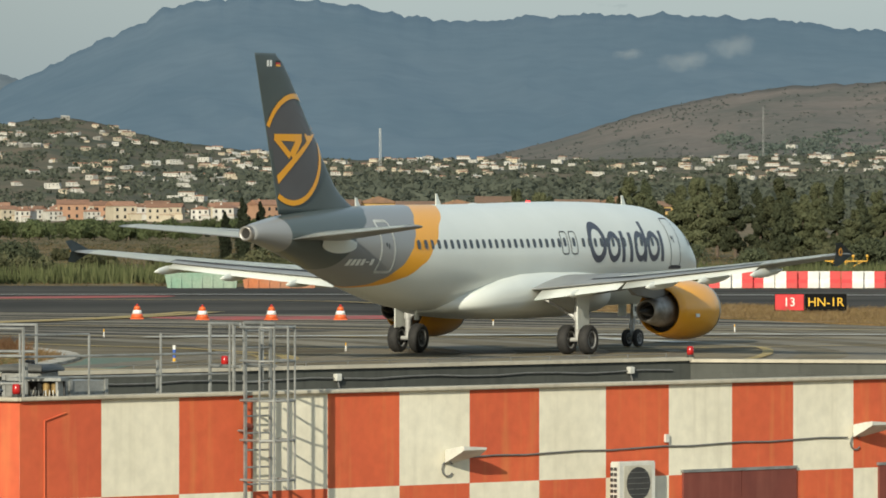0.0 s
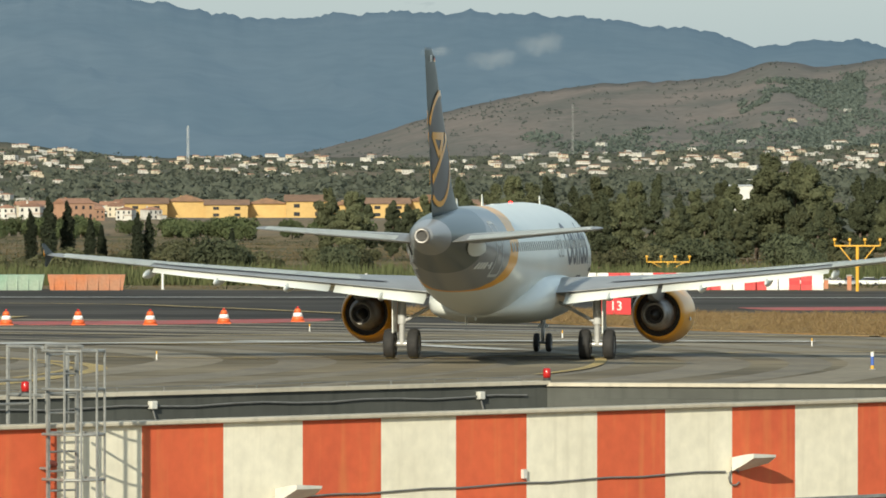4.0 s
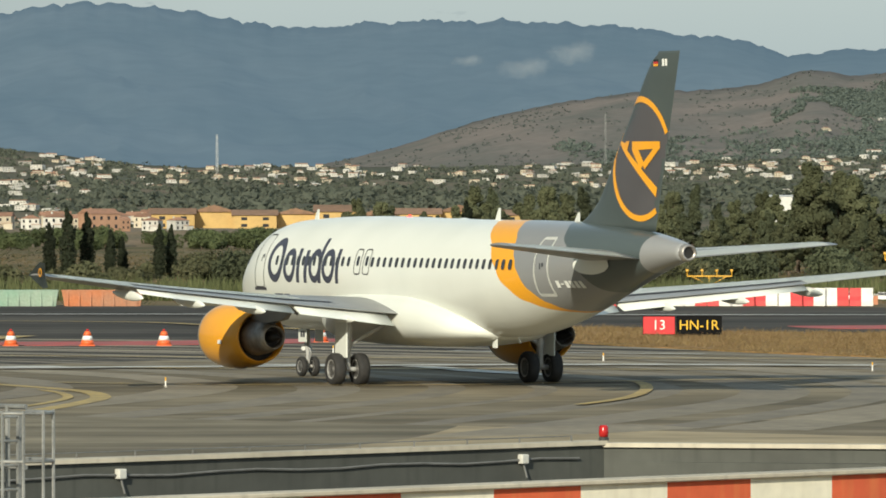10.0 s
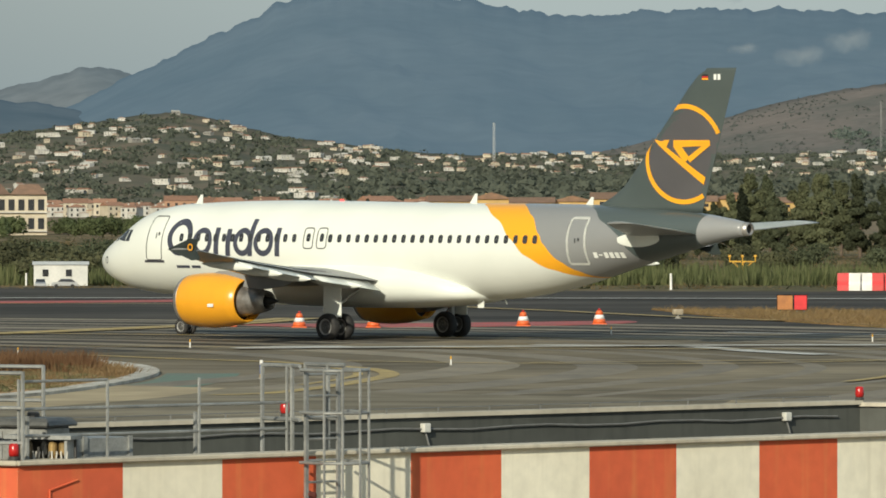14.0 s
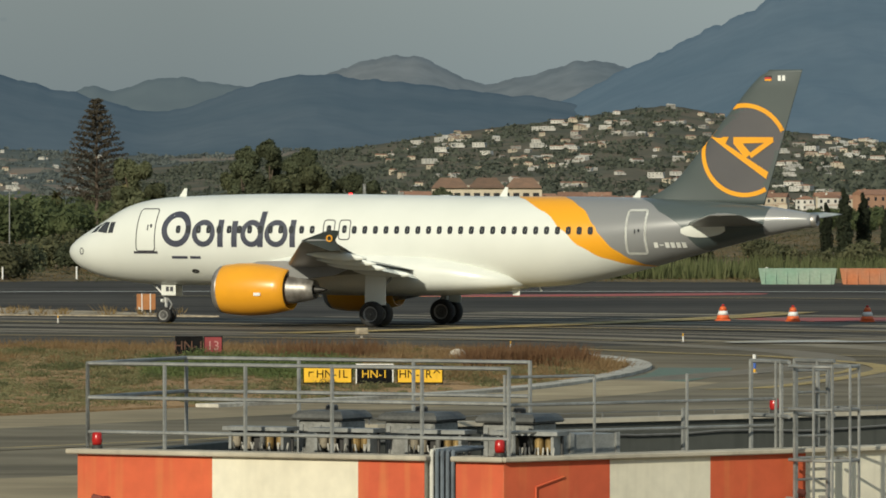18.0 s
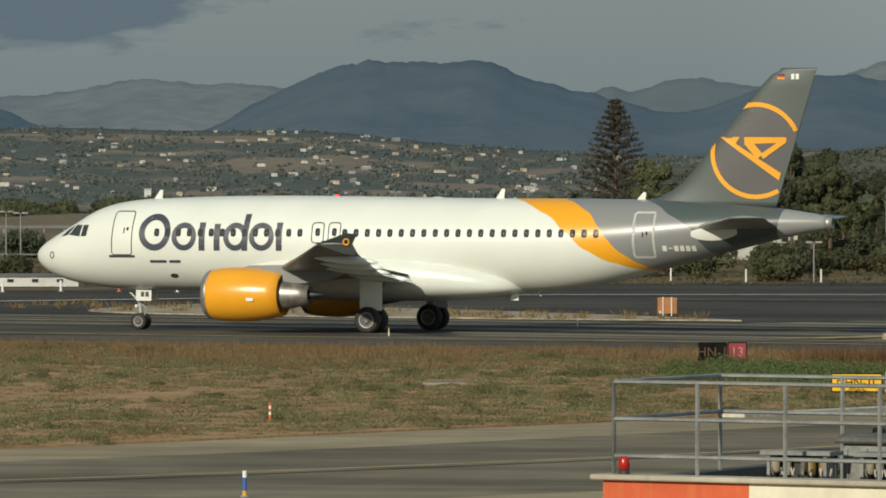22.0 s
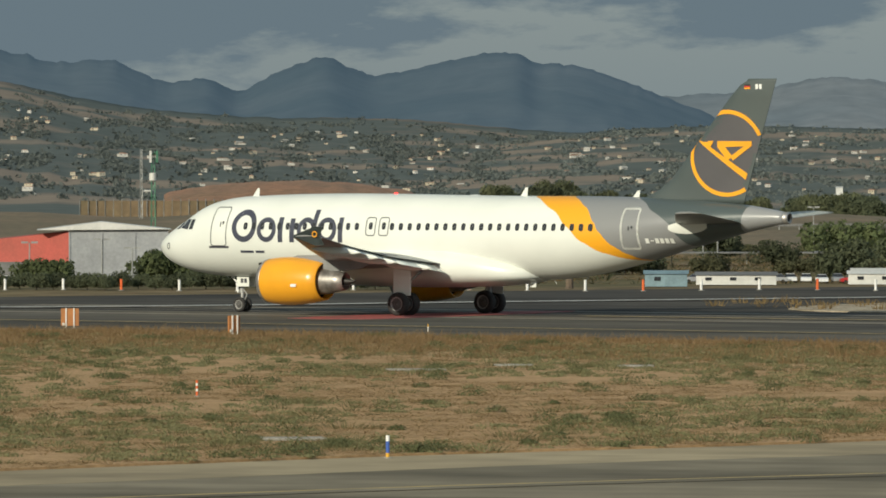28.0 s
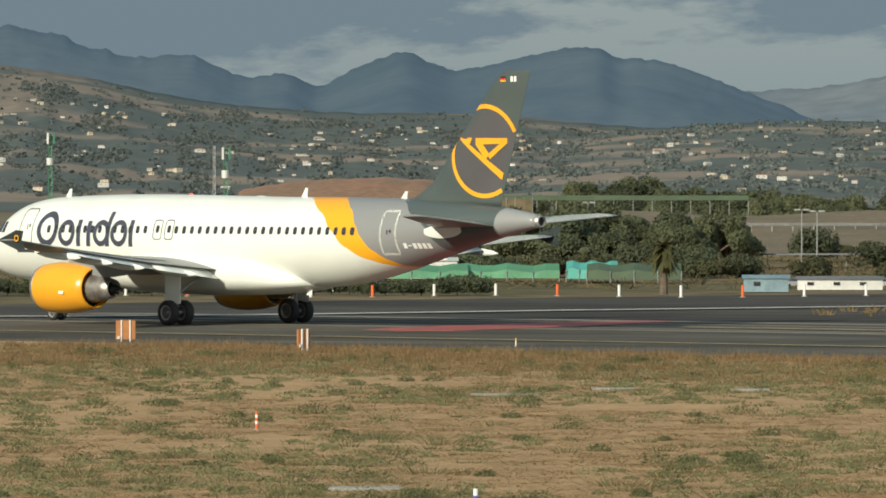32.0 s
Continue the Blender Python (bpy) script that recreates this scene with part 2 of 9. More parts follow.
# ---- ground ----
SCRUB = mat("dry scrub soil", (0.19, 0.14, 0.08), 0.95, scale=0.03, color2=(0.10, 0.088, 0.045), fine=0.35, bump=0.4, spec=0.1, lo=0.38, hi=0.62)
GRASS_SOIL = mat("dry grass soil", (0.43, 0.275, 0.145), 0.95, scale=0.45, color2=(0.33, 0.215, 0.11), fine=0.22, bump=0.3, spec=0.1, lo=0.40, hi=0.70)
FAR_GRASS = mat("tawny verge soil", (0.30, 0.18, 0.08), 0.95, scale=0.3, color2=(0.17, 0.12, 0.05), fine=0.3, bump=0.5, spec=0.1)
GRAVEL = mat("pale gravel", (0.44, 0.375, 0.28), 0.95, scale=0.5, color2=(0.25, 0.205, 0.14), fine=0.35, bump=0.6, spec=0.1)
KERB = mat("worn white kerb paint", (0.55, 0.52, 0.45), 0.85, scale=0.7, color2=(0.32, 0.29, 0.24), fine=0.2, bump=0.2)
YELLOW_LINE = mat("worn yellow road paint", (0.46, 0.33, 0.11), 0.8, scale=0.9, color2=(0.28, 0.21, 0.09), fine=0.2)
WHITE_LINE = mat("worn white road paint", (0.56, 0.55, 0.51), 0.8, scale=0.9, color2=(0.36, 0.35, 0.31), fine=0.2)
RED_PAINT = mat("worn red ground paint", (0.42, 0.07, 0.06), 0.8, scale=0.6, color2=(0.24, 0.08, 0.07), fine=0.2)
GREEN_PAINT = mat("worn green ground paint", (0.10, 0.17, 0.12), 0.85, scale=0.5, color2=(0.13, 0.15, 0.12), fine=0.2)


def paving(name, dark, light, streak, ang, slab=0.0):
    """Asphalt or concrete with rubber streaks along a direction, broad stains and a fine grain."""
    m = mat(name, light, 0.9, scale=0.05, color2=dark, fine=0.16, bump=0.2, bump_scale=6, spec=0.12)
    n, l = m.node_tree.nodes, m.node_tree.links
    b = n["Principled BSDF"]
    src = b.inputs["Base Color"].links[0].from_socket
    tc = n.new("ShaderNodeTexCoord")
    mp = n.new("ShaderNodeMapping")
    mp.inputs["Rotation"].default_value = (0, 0, radians(ang))
    mp.inputs["Scale"].default_value = (0.012, 0.23, 1)
    wv = n.new("ShaderNodeTexNoise")
    wv.inputs["Scale"].default_value, wv.inputs["Detail"].default_value = 1.0, 6
    wv.inputs["Distortion"].default_value = 0.5
    l.new(tc.outputs["Object"], mp.inputs["Vector"])
    l.new(mp.outputs["Vector"], wv.inputs["Vector"])
    mr = n.new("ShaderNodeMapRange")
    mr.inputs["From Min"].default_value, mr.inputs["From Max"].default_value = 0.42, 0.66
    mr.inputs["To Min"].default_value, mr.inputs["To Max"].default_value = 1.0, 1 - streak
    l.new(wv.outputs["Fac"], mr.inputs["Value"])
    sc = n.new("ShaderNodeVectorMath")
    sc.operation = "SCALE"
    l.new(src, sc.inputs[0])
    l.new(mr.outputs["Result"], sc.inputs["Scale"])
    last = sc.outputs["Vector"]
    l.new(last, b.inputs["Base Color"])
    return m


APRON = paving("stained grey apron", (0.138, 0.117, 0.081), (0.258, 0.216, 0.147), 0.45, 8)
ASPHALT = paving("dark runway asphalt", (0.048, 0.044, 0.038), (0.088, 0.079, 0.066), 0.42, -22)
CONCRETE = paving("pale taxiway concrete", (0.285, 0.232, 0.15), (0.41, 0.335, 0.215), 0.3, -60)
WORN = paving("worn grey asphalt shoulder", (0.075, 0.068, 0.055), (0.125, 0.112, 0.09), 0.35, -22)
TAXI_D = paving("dark streaked taxiway surface", (0.17, 0.147, 0.104), (0.265, 0.228, 0.16), 0.45, -52)

bm = bmesh.new()
R = [0, 60, 130, 200, 300, 420, 560, 800, 1200, 1800, 2600, 3600, 4600, 4990]
rows = [[(r * math.cos(2 * math.pi * i / 96), r * math.sin(2 * math.pi * i / 96), -0.06) for i in range(96)] for r in R[1:]]
vs = rings(bm, rows, caps=False)
bm.faces.new(vs[0])
bmesh.ops.recalc_face_normals(bm, faces=bm.faces)
ground = tagged(part("ground", bm, SCRUB), "dry scrubby soil reaching to the foot of the hills", "ground", kind="structure")
if ground.data.polygons[0].normal.z < 0:
    ground.data.flip_normals()

# paved ground: pale apron in front, dark asphalt beyond
FAR_EDGE = [(260, 430), (60, 437), (10, 442), (-20, 455), (-45, 466), (-70, 452), (-100, 415), (-132, 374), (-200, 330), (-330, 330)]
bm = bmesh.new()
poly_sheet(bm, [(-330, -60), (260, -60), (260, 320), (60, 312), (22, 310), (5, 302), (-8, 285), (-22, 262), (-100, 296), (-330, 388)], -0.3, 0.0)
apron = tagged(part("pavement", bm, APRON), "stained grey apron with dark rubber streaks", "pavement", kind="structure")
bm = bmesh.new()
poly_sheet(bm, [(-330, 388), (-100, 296), (-22, 262), (-8, 285), (5, 302), (22, 310), (60, 312), (260, 320)] + FAR_EDGE, -0.3, 0.0)
runway = tagged(part("road", bm, ASPHALT), "dark rubber-streaked runway asphalt", "runway", kind="structure")

# dry grass island beside the taxiway, with its kerb
ISLAND = spline([(-13, 240), (-13.2, 228), (-15.2, 214), (-18.5, 204), (-23, 195), (-29, 184), (-36, 171.5), (-44, 161), (-52, 148), (-66, 128), (-90, 95)], 3)
ISLAND_FAR = spline([(-230, 347), (-160, 320), (-100, 296), (-75, 283), (-45, 270.5), (-24, 264), (-17, 256), (-13, 240)], 3)
bm = bmesh.new()
poly_sheet(bm, ISLAND + [(-230, 95)] + ISLAND_FAR[:-1], -0.3, 0.07)
grass_island = tagged(part("ground", bm, GRASS_SOIL), "dry grass island of bare tan soil beside the taxiway", "grass verge", kind="structure")
bm = bmesh.new()
strip_slab(bm, spline([(-24, 264.6), (-17.5, 258), (-14.2, 250), (-12.6, 240), (-12.8, 228), (-14.8, 213), (-18.1, 203.6), (-22.7, 194.6)], 2), 0.8, -0.2, 0.11)
tagged(part("kerb", bm, KERB), "worn whitish kerb round the grass island", "kerb", kind="structure")
bm = bmesh.new()
ribbon(bm, spline([(-10.6, 239), (-10.8, 228), (-13, 212), (-16.5, 201)], 2), 2.6, 0.004)
tagged(part("ground_marking", bm, GREEN_PAINT), "faded green paint along the kerb", "ground marking", kind="structure")
# pale concrete shoulder along the island
bm = bmesh.new()
sh = ISLAND[5:]
out = [(x + 4.5, y - 3.9) for x, y in sh]
poly_sheet(bm, sh + out[::-1], -0.2, 0.012)
tagged(part("pavement", bm, CONCRETE), "pale concrete shoulder of the taxiway", "pavement", kind="structure")
bm = bmesh.new()
out2 = [(x + 20.5, y - 17.0) for x, y in sh]
poly_sheet(bm, out + out2[::-1], -0.2, 0.008)
tagged(part("pavement", bm, TAXI_D), "dark streaked surface of the near taxiway", "pavement", kind="structure")
bm = bmesh.new()
out3 = [(x + 33, y - 27.5) for x, y in sh]
poly_sheet(bm, out2 + out3[::-1], -0.2, 0.008)
tagged(part("pavement", bm, CONCRETE), "pale concrete strip of the near taxiway", "pavement", kind="structure")

# lighter worn asphalt between the island and the runway's dark middle
bm = bmesh.new()
poly_sheet(bm, [tuple(p[:2]) for p in ISLAND_FAR if p[0] < -24] + [(-14, 272)] + spline([(-27, 287), (-53, 302), (-88, 328), (-130, 352), (-230, 398)], 6), -0.2, 0.005)
tagged(part("road", bm, WORN), "worn grey asphalt shoulder of the runway", "runway", kind="structure")

# gravel island beyond the runway turn, tawny verge on the far side
bm = bmesh.new()
poly_sheet(bm, spline([(-38, 331), (-52, 335), (-64, 341), (-73, 349), (-75, 360), (-71, 373), (-60, 362), (-46, 344), (-38, 331)], 3)[:-1], -0.2, 0.06)
tagged(part("ground", bm, GRAVEL), "pale gravel island with dry tufts", "gravel", kind="structure")
VERGE = spline([(8, 371), (11, 350), (16, 328), (22, 309), (31, 290), (50, 262), (90, 215), (140, 170)], 3)
VERGE_FAR = spline([(200, 290), (110, 320), (60, 336), (38, 346), (27, 352), (18, 366), (8, 371)], 3)
bm = bmesh.new()
poly_sheet(bm, VERGE + VERGE_FAR[:-1], -0.2, 0.07)
verge = tagged(part("ground", bm, FAR_GRASS), "tawny dry grass verge with taxiway signs", "grass verge", kind="structure")

# painted lines
LINES = [
    ("yellow taxiway centre line curving back on itself", YELLOW_LINE, 0.7, [(-16.4, 266.2), (-12.5, 259.9), (-8.9, 255.6), (-5.6, 247.4), (-4.5, 243.4), (-4.0, 236.7), (-4.6, 230.3), (-5.8, 222.2), (-7.5, 214.7), (-9.2, 212.9)]),
    ("inner yellow line of the sharp turn", YELLOW_LINE, 0.35, [(-6.3, 246.4), (-5.5, 242.7), (-5.1, 236.7), (-5.6, 231.0), (-6.7, 224.2)]),
    ("worn white paint stripe on the apron", WHITE_LINE, 2.2, [(-10.9, 278.9), (-8.8, 279.9), (-6.5, 280.9)]),
    ("worn white paint stripe on the apron", WHITE_LINE, 1.3, [(1.2, 284.1), (7.3, 281.0), (10.1, 272.1), (12.6, 266.4)]),
    ("worn white line before the verge", WHITE_LINE, 0.9, [(10.1, 309.4), (14.2, 305.8), (20.7, 302.2)]),
    ("yellow taxiway line under the turn", YELLOW_LINE, 0.5, [(-6, 256), (0, 252.5), (8, 252), (16, 258), (26, 262), (45, 262)]),
    ("yellow taxiway line bending at the verge", YELLOW_LINE, 0.45, [(0.9, 253.1), (7.3, 255.7), (11.6, 257.4), (14.8, 257.5), (14.9, 247.5), (13.6, 236.0), (11.5, 227.6)]),
    ("yellow runway side line", YELLOW_LINE, 0.66, [(-240, 371), (-110, 317), (-80, 304), (-34, 285), (-12, 279), (20, 274)]),
    ("dashed yellow holding line", YELLOW_LINE, 1.10, [(-32, 292), (-25, 303), (-15, 326), (-11, 344)]),
    ("dashed yellow holding line", YELLOW_LINE, 1.10, [(-30.6, 292), (-23.6, 303), (-13.6, 326), (-9.6, 344)]),
    ("yellow line across the far runway", YELLOW_LINE, 0.77, [(-50, 392), (-10, 386), (0, 372), (10, 345), (18, 330)]),
    ("yellow taxiway line", YELLOW_LINE, 0.77, [(-80, 330), (-50, 318), (-20, 305), (0, 296), (30, 292)]),
    ("white runway edge line", WHITE_LINE, 1.7, [(-170, 330), (-117, 345), (-92, 371), (-66, 400), (-50, 408), (-10, 410), (40, 406), (160, 404)]),
    ("pale worn paint band on the apron", WHITE_LINE, 1.6, [(-11, 276), (0, 279), (14, 282), (26, 280)]),
    ("yellow line of the near taxiway", YELLOW_LINE, 0.28, [(-120, 60), (-60, 118), (-38, 145), (-30, 154), (-20, 168), (-14, 180)]),
]
for i, (label, mt, wd, pts) in enumerate(LINES):
    bm = bmesh.new()
    ribbon(bm, spline(pts, 2), wd, 0.016 + 0.004 * i)
    tagged(part("ground_marking", bm, mt), label, "ground marking", kind="structure")
# curved rubber and dust tracks of turning aircraft
RUB = mat("dark rubber tracks", (0.135, 0.116, 0.085), 0.9, scale=0.2, color2=(0.195, 0.165, 0.117), fine=0.2, lo=0.3, hi=0.6)
DUST = mat("pale dusty tracks", (0.258, 0.217, 0.15), 0.9, scale=0.2, color2=(0.195, 0.164, 0.114), fine=0.2, lo=0.3, hi=0.6)
TURN = [(2, 208), (7, 224), (10.5, 237), (11.8, 250), (10, 264), (5.5, 276), (-1, 287), (-14, 301), (-33, 311), (-60, 325), (-120, 350)]
for k, (off, wd, mt, lb) in enumerate(((-3.8, 1.3, RUB, "dark"), (3.8, 1.3, RUB, "dark"), (-0.4, 0.8, RUB, "dark"), (7.5, 2.4, RUB, "dark"), (-8, 2.2, RUB, "dark"), (11, 1.6, RUB, "dark"), (14, 3.0, DUST, "pale"), (-12.5, 2.6, DUST, "pale"), (19, 2.0, RUB, "dark"), (23, 2.4, DUST, "pale"), (28, 2.2, RUB, "dark"), (-18, 2.0, RUB, "dark"), (33, 3.0, DUST, "pale"))):
    pts = spline(TURN, 4)
    res = []
    for i, p in enumerate(pts):
        d = Vector(pts[min(i + 1, len(pts) - 1)]) - Vector(pts[max(i - 1, 0)])
        d.normalize()
        res.append((p[0] + d.y * off, p[1] - d.x * off + 1.2 * math.sin(i * 0.13 + k)))
    bm = bmesh.new()
    ribbon(bm, res[: int(len(res) * (1.0 if abs(off) < 9 else 0.62))], wd, 0.003 + 0.0007 * k, 0.0)
    tagged(part("ground_marking", bm, mt), lb + " curved tracks left by turning wheels", "ground marking", kind="structure")
bm = bmesh.new()
poly_sheet(bm, [(5.3, 197.1), (7.9, 205.0), (10.5, 207.8), (12.3, 208.4), (13.9, 205.1), (10.1, 199.7)], -0.1, 0.014)
tagged(part("pavement", bm, DUST), "pale concrete patch in the apron", "pavement", kind="structure")
REDS = [[(-93, 323), (-92, 330), (-88, 342), (-84, 345), (-85, 336), (-88.5, 322)], [(-34, 400), (-26, 402), (-16, 408), (-14, 403), (-24, 396), (-34, 394)], [(30, 372), (44, 376), (52, 374), (42, 366), (32, 364)], [(-14, 330), (-4, 332), (6, 338), (4, 328), (-8, 322)]]
for pts in REDS:
    bm = bmesh.new()
    poly_sheet(bm, spline(pts + pts[:1], 2)[:-1], -0.1, 0.02)
    tagged(part("ground_marking", bm, RED_PAINT), "worn red paint patch on the asphalt", "ground marking", kind="structure")

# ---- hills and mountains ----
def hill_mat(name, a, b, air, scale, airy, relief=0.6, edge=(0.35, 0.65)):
    """Slope surface; haze before the far ones is put in as emission of colour air."""
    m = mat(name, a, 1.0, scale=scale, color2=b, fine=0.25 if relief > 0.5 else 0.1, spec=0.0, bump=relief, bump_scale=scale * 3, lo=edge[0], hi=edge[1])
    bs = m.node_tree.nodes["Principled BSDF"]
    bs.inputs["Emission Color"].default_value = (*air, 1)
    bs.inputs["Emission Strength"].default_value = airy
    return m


RIDGE_ROWS = 26


def hills(name, label, material, sky, d0, d1, seed, rough=0.03, step=0.035, foot=0.0):
    """A range whose ridge stands at the distance d1; sky gives its height in degrees by bearing."""
    sky = sorted(sky)
    a0, a1 = sky[0][0], sky[-1][0]
    n = int((a1 - a0) / step)
    K = RIDGE_ROWS
    rows = []
    for k in range(K + 4):
        s = min(k / K, 1.0)
        d = d0 + (d1 - d0) * k / K
        row = []
        for i in range(n + 1):
            az = a0 + (a1 - a0) * i / n
            p = polar(az, d)
            top = EYE + d1 * math.tan(radians(curve_at(sky, az)))
            q = Vector((p.x * 0.004, p.y * 0.004, seed))
            nz = noise.fractal(q, 0.8, 2.2, 7)
            jag = noise.fractal(Vector((az * 5.5, s * 2.0, seed + 11)), 0.6, 2.1, 7)
            rid = 1 - abs(noise.fractal(Vector((az * 0.7 + s * 1.4, s * 8.0 - az * 0.8, seed + 5)), 1.0, 2.0, 3)) * 1.5
            prof = s ** 1.25 * (0.76 + 0.30 * rid * (1 - s) + 0.24 * s)
            crag = abs(noise.fractal(Vector((az * 13.0, s * 4.0, seed + 21)), 0.7, 2.2, 5))
            z = foot + (top - foot) * prof + top * rough * (nz + (1.0 * jag - 0.45 * crag) * s ** 14) * (1.2 - 0.45 * s) * min(1, s * 3)
            if k > K:
                z -= (k - K) * (d1 - d0) / K * 0.5
            row.append((p.x, p.y, max(z, -1 if k <= K else -50)))
        rows.append(row)
    me = bpy.data.meshes.new(name)
    w_ = n + 1
    verts = [v for row in rows for v in row]
    faces = [(k * w_ + i + 1, k * w_ + i, (k + 1) * w_ + i, (k + 1) * w_ + i + 1) for k in range(len(rows) - 1) for i in range(n)]
    me.from_pydata(verts, [], faces)
    me.materials.append(material)
    me.polygons.foreach_set("use_smooth", [True] * len(me.polygons))
    ob = new(name, me)
    return tagged(ob, label, "mountain", kind="structure"), rows


def on_hill(rows, sky, az, k):
    """The place on a range at a bearing and a row."""
    a0, a1 = sorted(sky)[0][0], sorted(sky)[-1][0]
    i = (az - a0) / (a1 - a0) * (len(rows[0]) - 1)
    i0 = max(0, min(len(rows[0]) - 2, int(i)))
    k0 = max(0, min(len(rows) - 2, int(k)))
    A, B = Vector(rows[k0][i0]).lerp(Vector(rows[k0][i0 + 1]), i - i0), Vector(rows[k0 + 1][i0]).lerp(Vector(rows[k0 + 1][i0 + 1]), i - i0)
    return A.lerp(B, k - k0)


# haze of the far ranges is painted as blue emission over dark bases
HAZE_BLUE = (0.094, 0.150, 0.196)
M_BIG = hill_mat("mountain with painted blue haze", (0.060, 0.074, 0.080), (0.040, 0.054, 0.060), HAZE_BLUE, 0.006, 0.69, 0.5)
# thicker haze: paler emission, with the base colours blued as well
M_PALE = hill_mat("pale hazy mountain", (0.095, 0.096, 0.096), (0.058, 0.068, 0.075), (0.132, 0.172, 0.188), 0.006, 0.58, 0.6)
M_BLUE = hill_mat("blue wooded mountain", (0.062, 0.072, 0.076), (0.036, 0.048, 0.053), HAZE_BLUE, 0.007, 0.46, 0.5)
# nearer slopes have no emission; their haze is mixed into the base colours
M_BROWN = hill_mat("brown bare hill paled for haze", (0.188, 0.166, 0.152), (0.132, 0.132, 0.122), HAZE_BLUE, 0.022, 0.0, 0.5)
M_GREEN = hill_mat("scrub slope paled and blued for haze", (0.108, 0.124, 0.118), (0.225, 0.19, 0.155), HAZE_BLUE, 0.010, 0.0, 0.5, (0.50, 0.57))
M_TOWN = hill_mat("scrubby town hill paled for haze", (0.165, 0.142, 0.11), (0.095, 0.104, 0.084), HAZE_BLUE, 0.03, 0.0, 0.5)
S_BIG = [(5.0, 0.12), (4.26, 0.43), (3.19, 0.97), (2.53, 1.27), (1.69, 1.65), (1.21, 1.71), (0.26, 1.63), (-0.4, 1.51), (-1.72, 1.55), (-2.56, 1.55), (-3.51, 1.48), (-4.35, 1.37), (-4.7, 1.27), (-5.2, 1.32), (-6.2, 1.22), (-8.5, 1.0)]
S_PALE = [(6.6, 0.6), (6.0, 0.8), (4.93, 1.08), (4.3, 0.86), (3.9, 0.95), (3.45, 1.06), (2.8, 0.9), (1.5, 0.8)]
S_BLUE = [(11.8, 0.1), (10.95, 0.51), (10.43, 0.79), (10, 0.98), (9.66, 1.06), (9.14, 1.04), (8.63, 1.06), (8.27, 0.92), (7.84, 0.81), (7.46, 0.71), (7.17, 0.63), (6.79, 0.67), (6.41, 0.81), (6.12, 0.89), (5.84, 0.95), (5.36, 0.92), (4.21, 0.79), (3.52, 0.69), (2.9, 0.4)]
S_PALE2 = [(13.4, 0.74), (12.16, 0.81), (11.56, 0.91), (11.04, 0.87), (10.35, 0.84), (9.6, 0.5)]
S_LAST = [(24, 1.4), (20.5, 1.32), (18.72, 1.23), (18.31, 1.11), (17.89, 1.04), (17.6, 1.06), (17.06, 0.88), (16.76, 0.91), (16.51, 0.8), (16.19, 0.93), (15.76, 1.07), (15.4, 0.92), (15.07, 0.96), (14.47, 1.09), (14.14, 1.1), (14, 1.02), (13.78, 1.03), (13.32, 0.91), (12.85, 0.72), (12.3, 0.5), (11.7, 0.2)]
S_BROWN = [(-0.6, 0.3), (-1.46, 0.51), (-1.98, 0.68), (-2.68, 0.85), (-3.38, 0.95), (-4.08, 0.98), (-4.46, 1.03), (-4.83, 1.13), (-5.25, 1.08), (-5.63, 1.13), (-6.04, 1.18), (-8.5, 1.2)]
S_TOWN = [(7.6, 0.12), (6.4, 0.22), (5.64, 0.30), (4.55, 0.46), (3.6, 0.58), (2.78, 0.68), (1.83, 0.48), (1.2, 0.40), (0.64, 0.34), (-0.6, 0.33), (-2, 0.33), (-3.5, 0.36), (-5.5, 0.42), (-8.5, 0.45)]
S_MID = [(15.6, 0.1), (14.6, 0.34), (13.45, 0.46), (12.03, 0.5), (11.3, 0.48), (9.87, 0.46), (8.9, 0.36), (8.05, 0.3), (7.0, 0.26), (5.5, 0.3), (4.8, 0.2)]
S_LEFT = [(24, 1.15), (18.4, 0.86), (17.5, 0.68), (16.46, 0.58), (15.17, 0.56), (13.8, 0.45), (12.6, 0.42), (11.15, 0.40), (10, 0.2)]
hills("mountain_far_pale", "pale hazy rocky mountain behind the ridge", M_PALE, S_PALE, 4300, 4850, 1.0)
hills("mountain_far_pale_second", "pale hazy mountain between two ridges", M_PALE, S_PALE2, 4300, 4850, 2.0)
# this range, too, has its haze painted in as pale emission
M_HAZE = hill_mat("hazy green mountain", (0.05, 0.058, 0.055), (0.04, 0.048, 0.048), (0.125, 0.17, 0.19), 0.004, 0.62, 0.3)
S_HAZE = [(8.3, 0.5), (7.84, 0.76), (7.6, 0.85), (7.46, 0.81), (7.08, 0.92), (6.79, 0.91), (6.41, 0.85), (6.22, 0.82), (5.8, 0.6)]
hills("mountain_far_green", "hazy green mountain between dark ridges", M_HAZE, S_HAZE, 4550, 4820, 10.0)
hills("mountain_big", "long mountain ridge with blue haze and cloud shade painted in", M_BIG, S_BIG, 3500, 4600, 3.0)
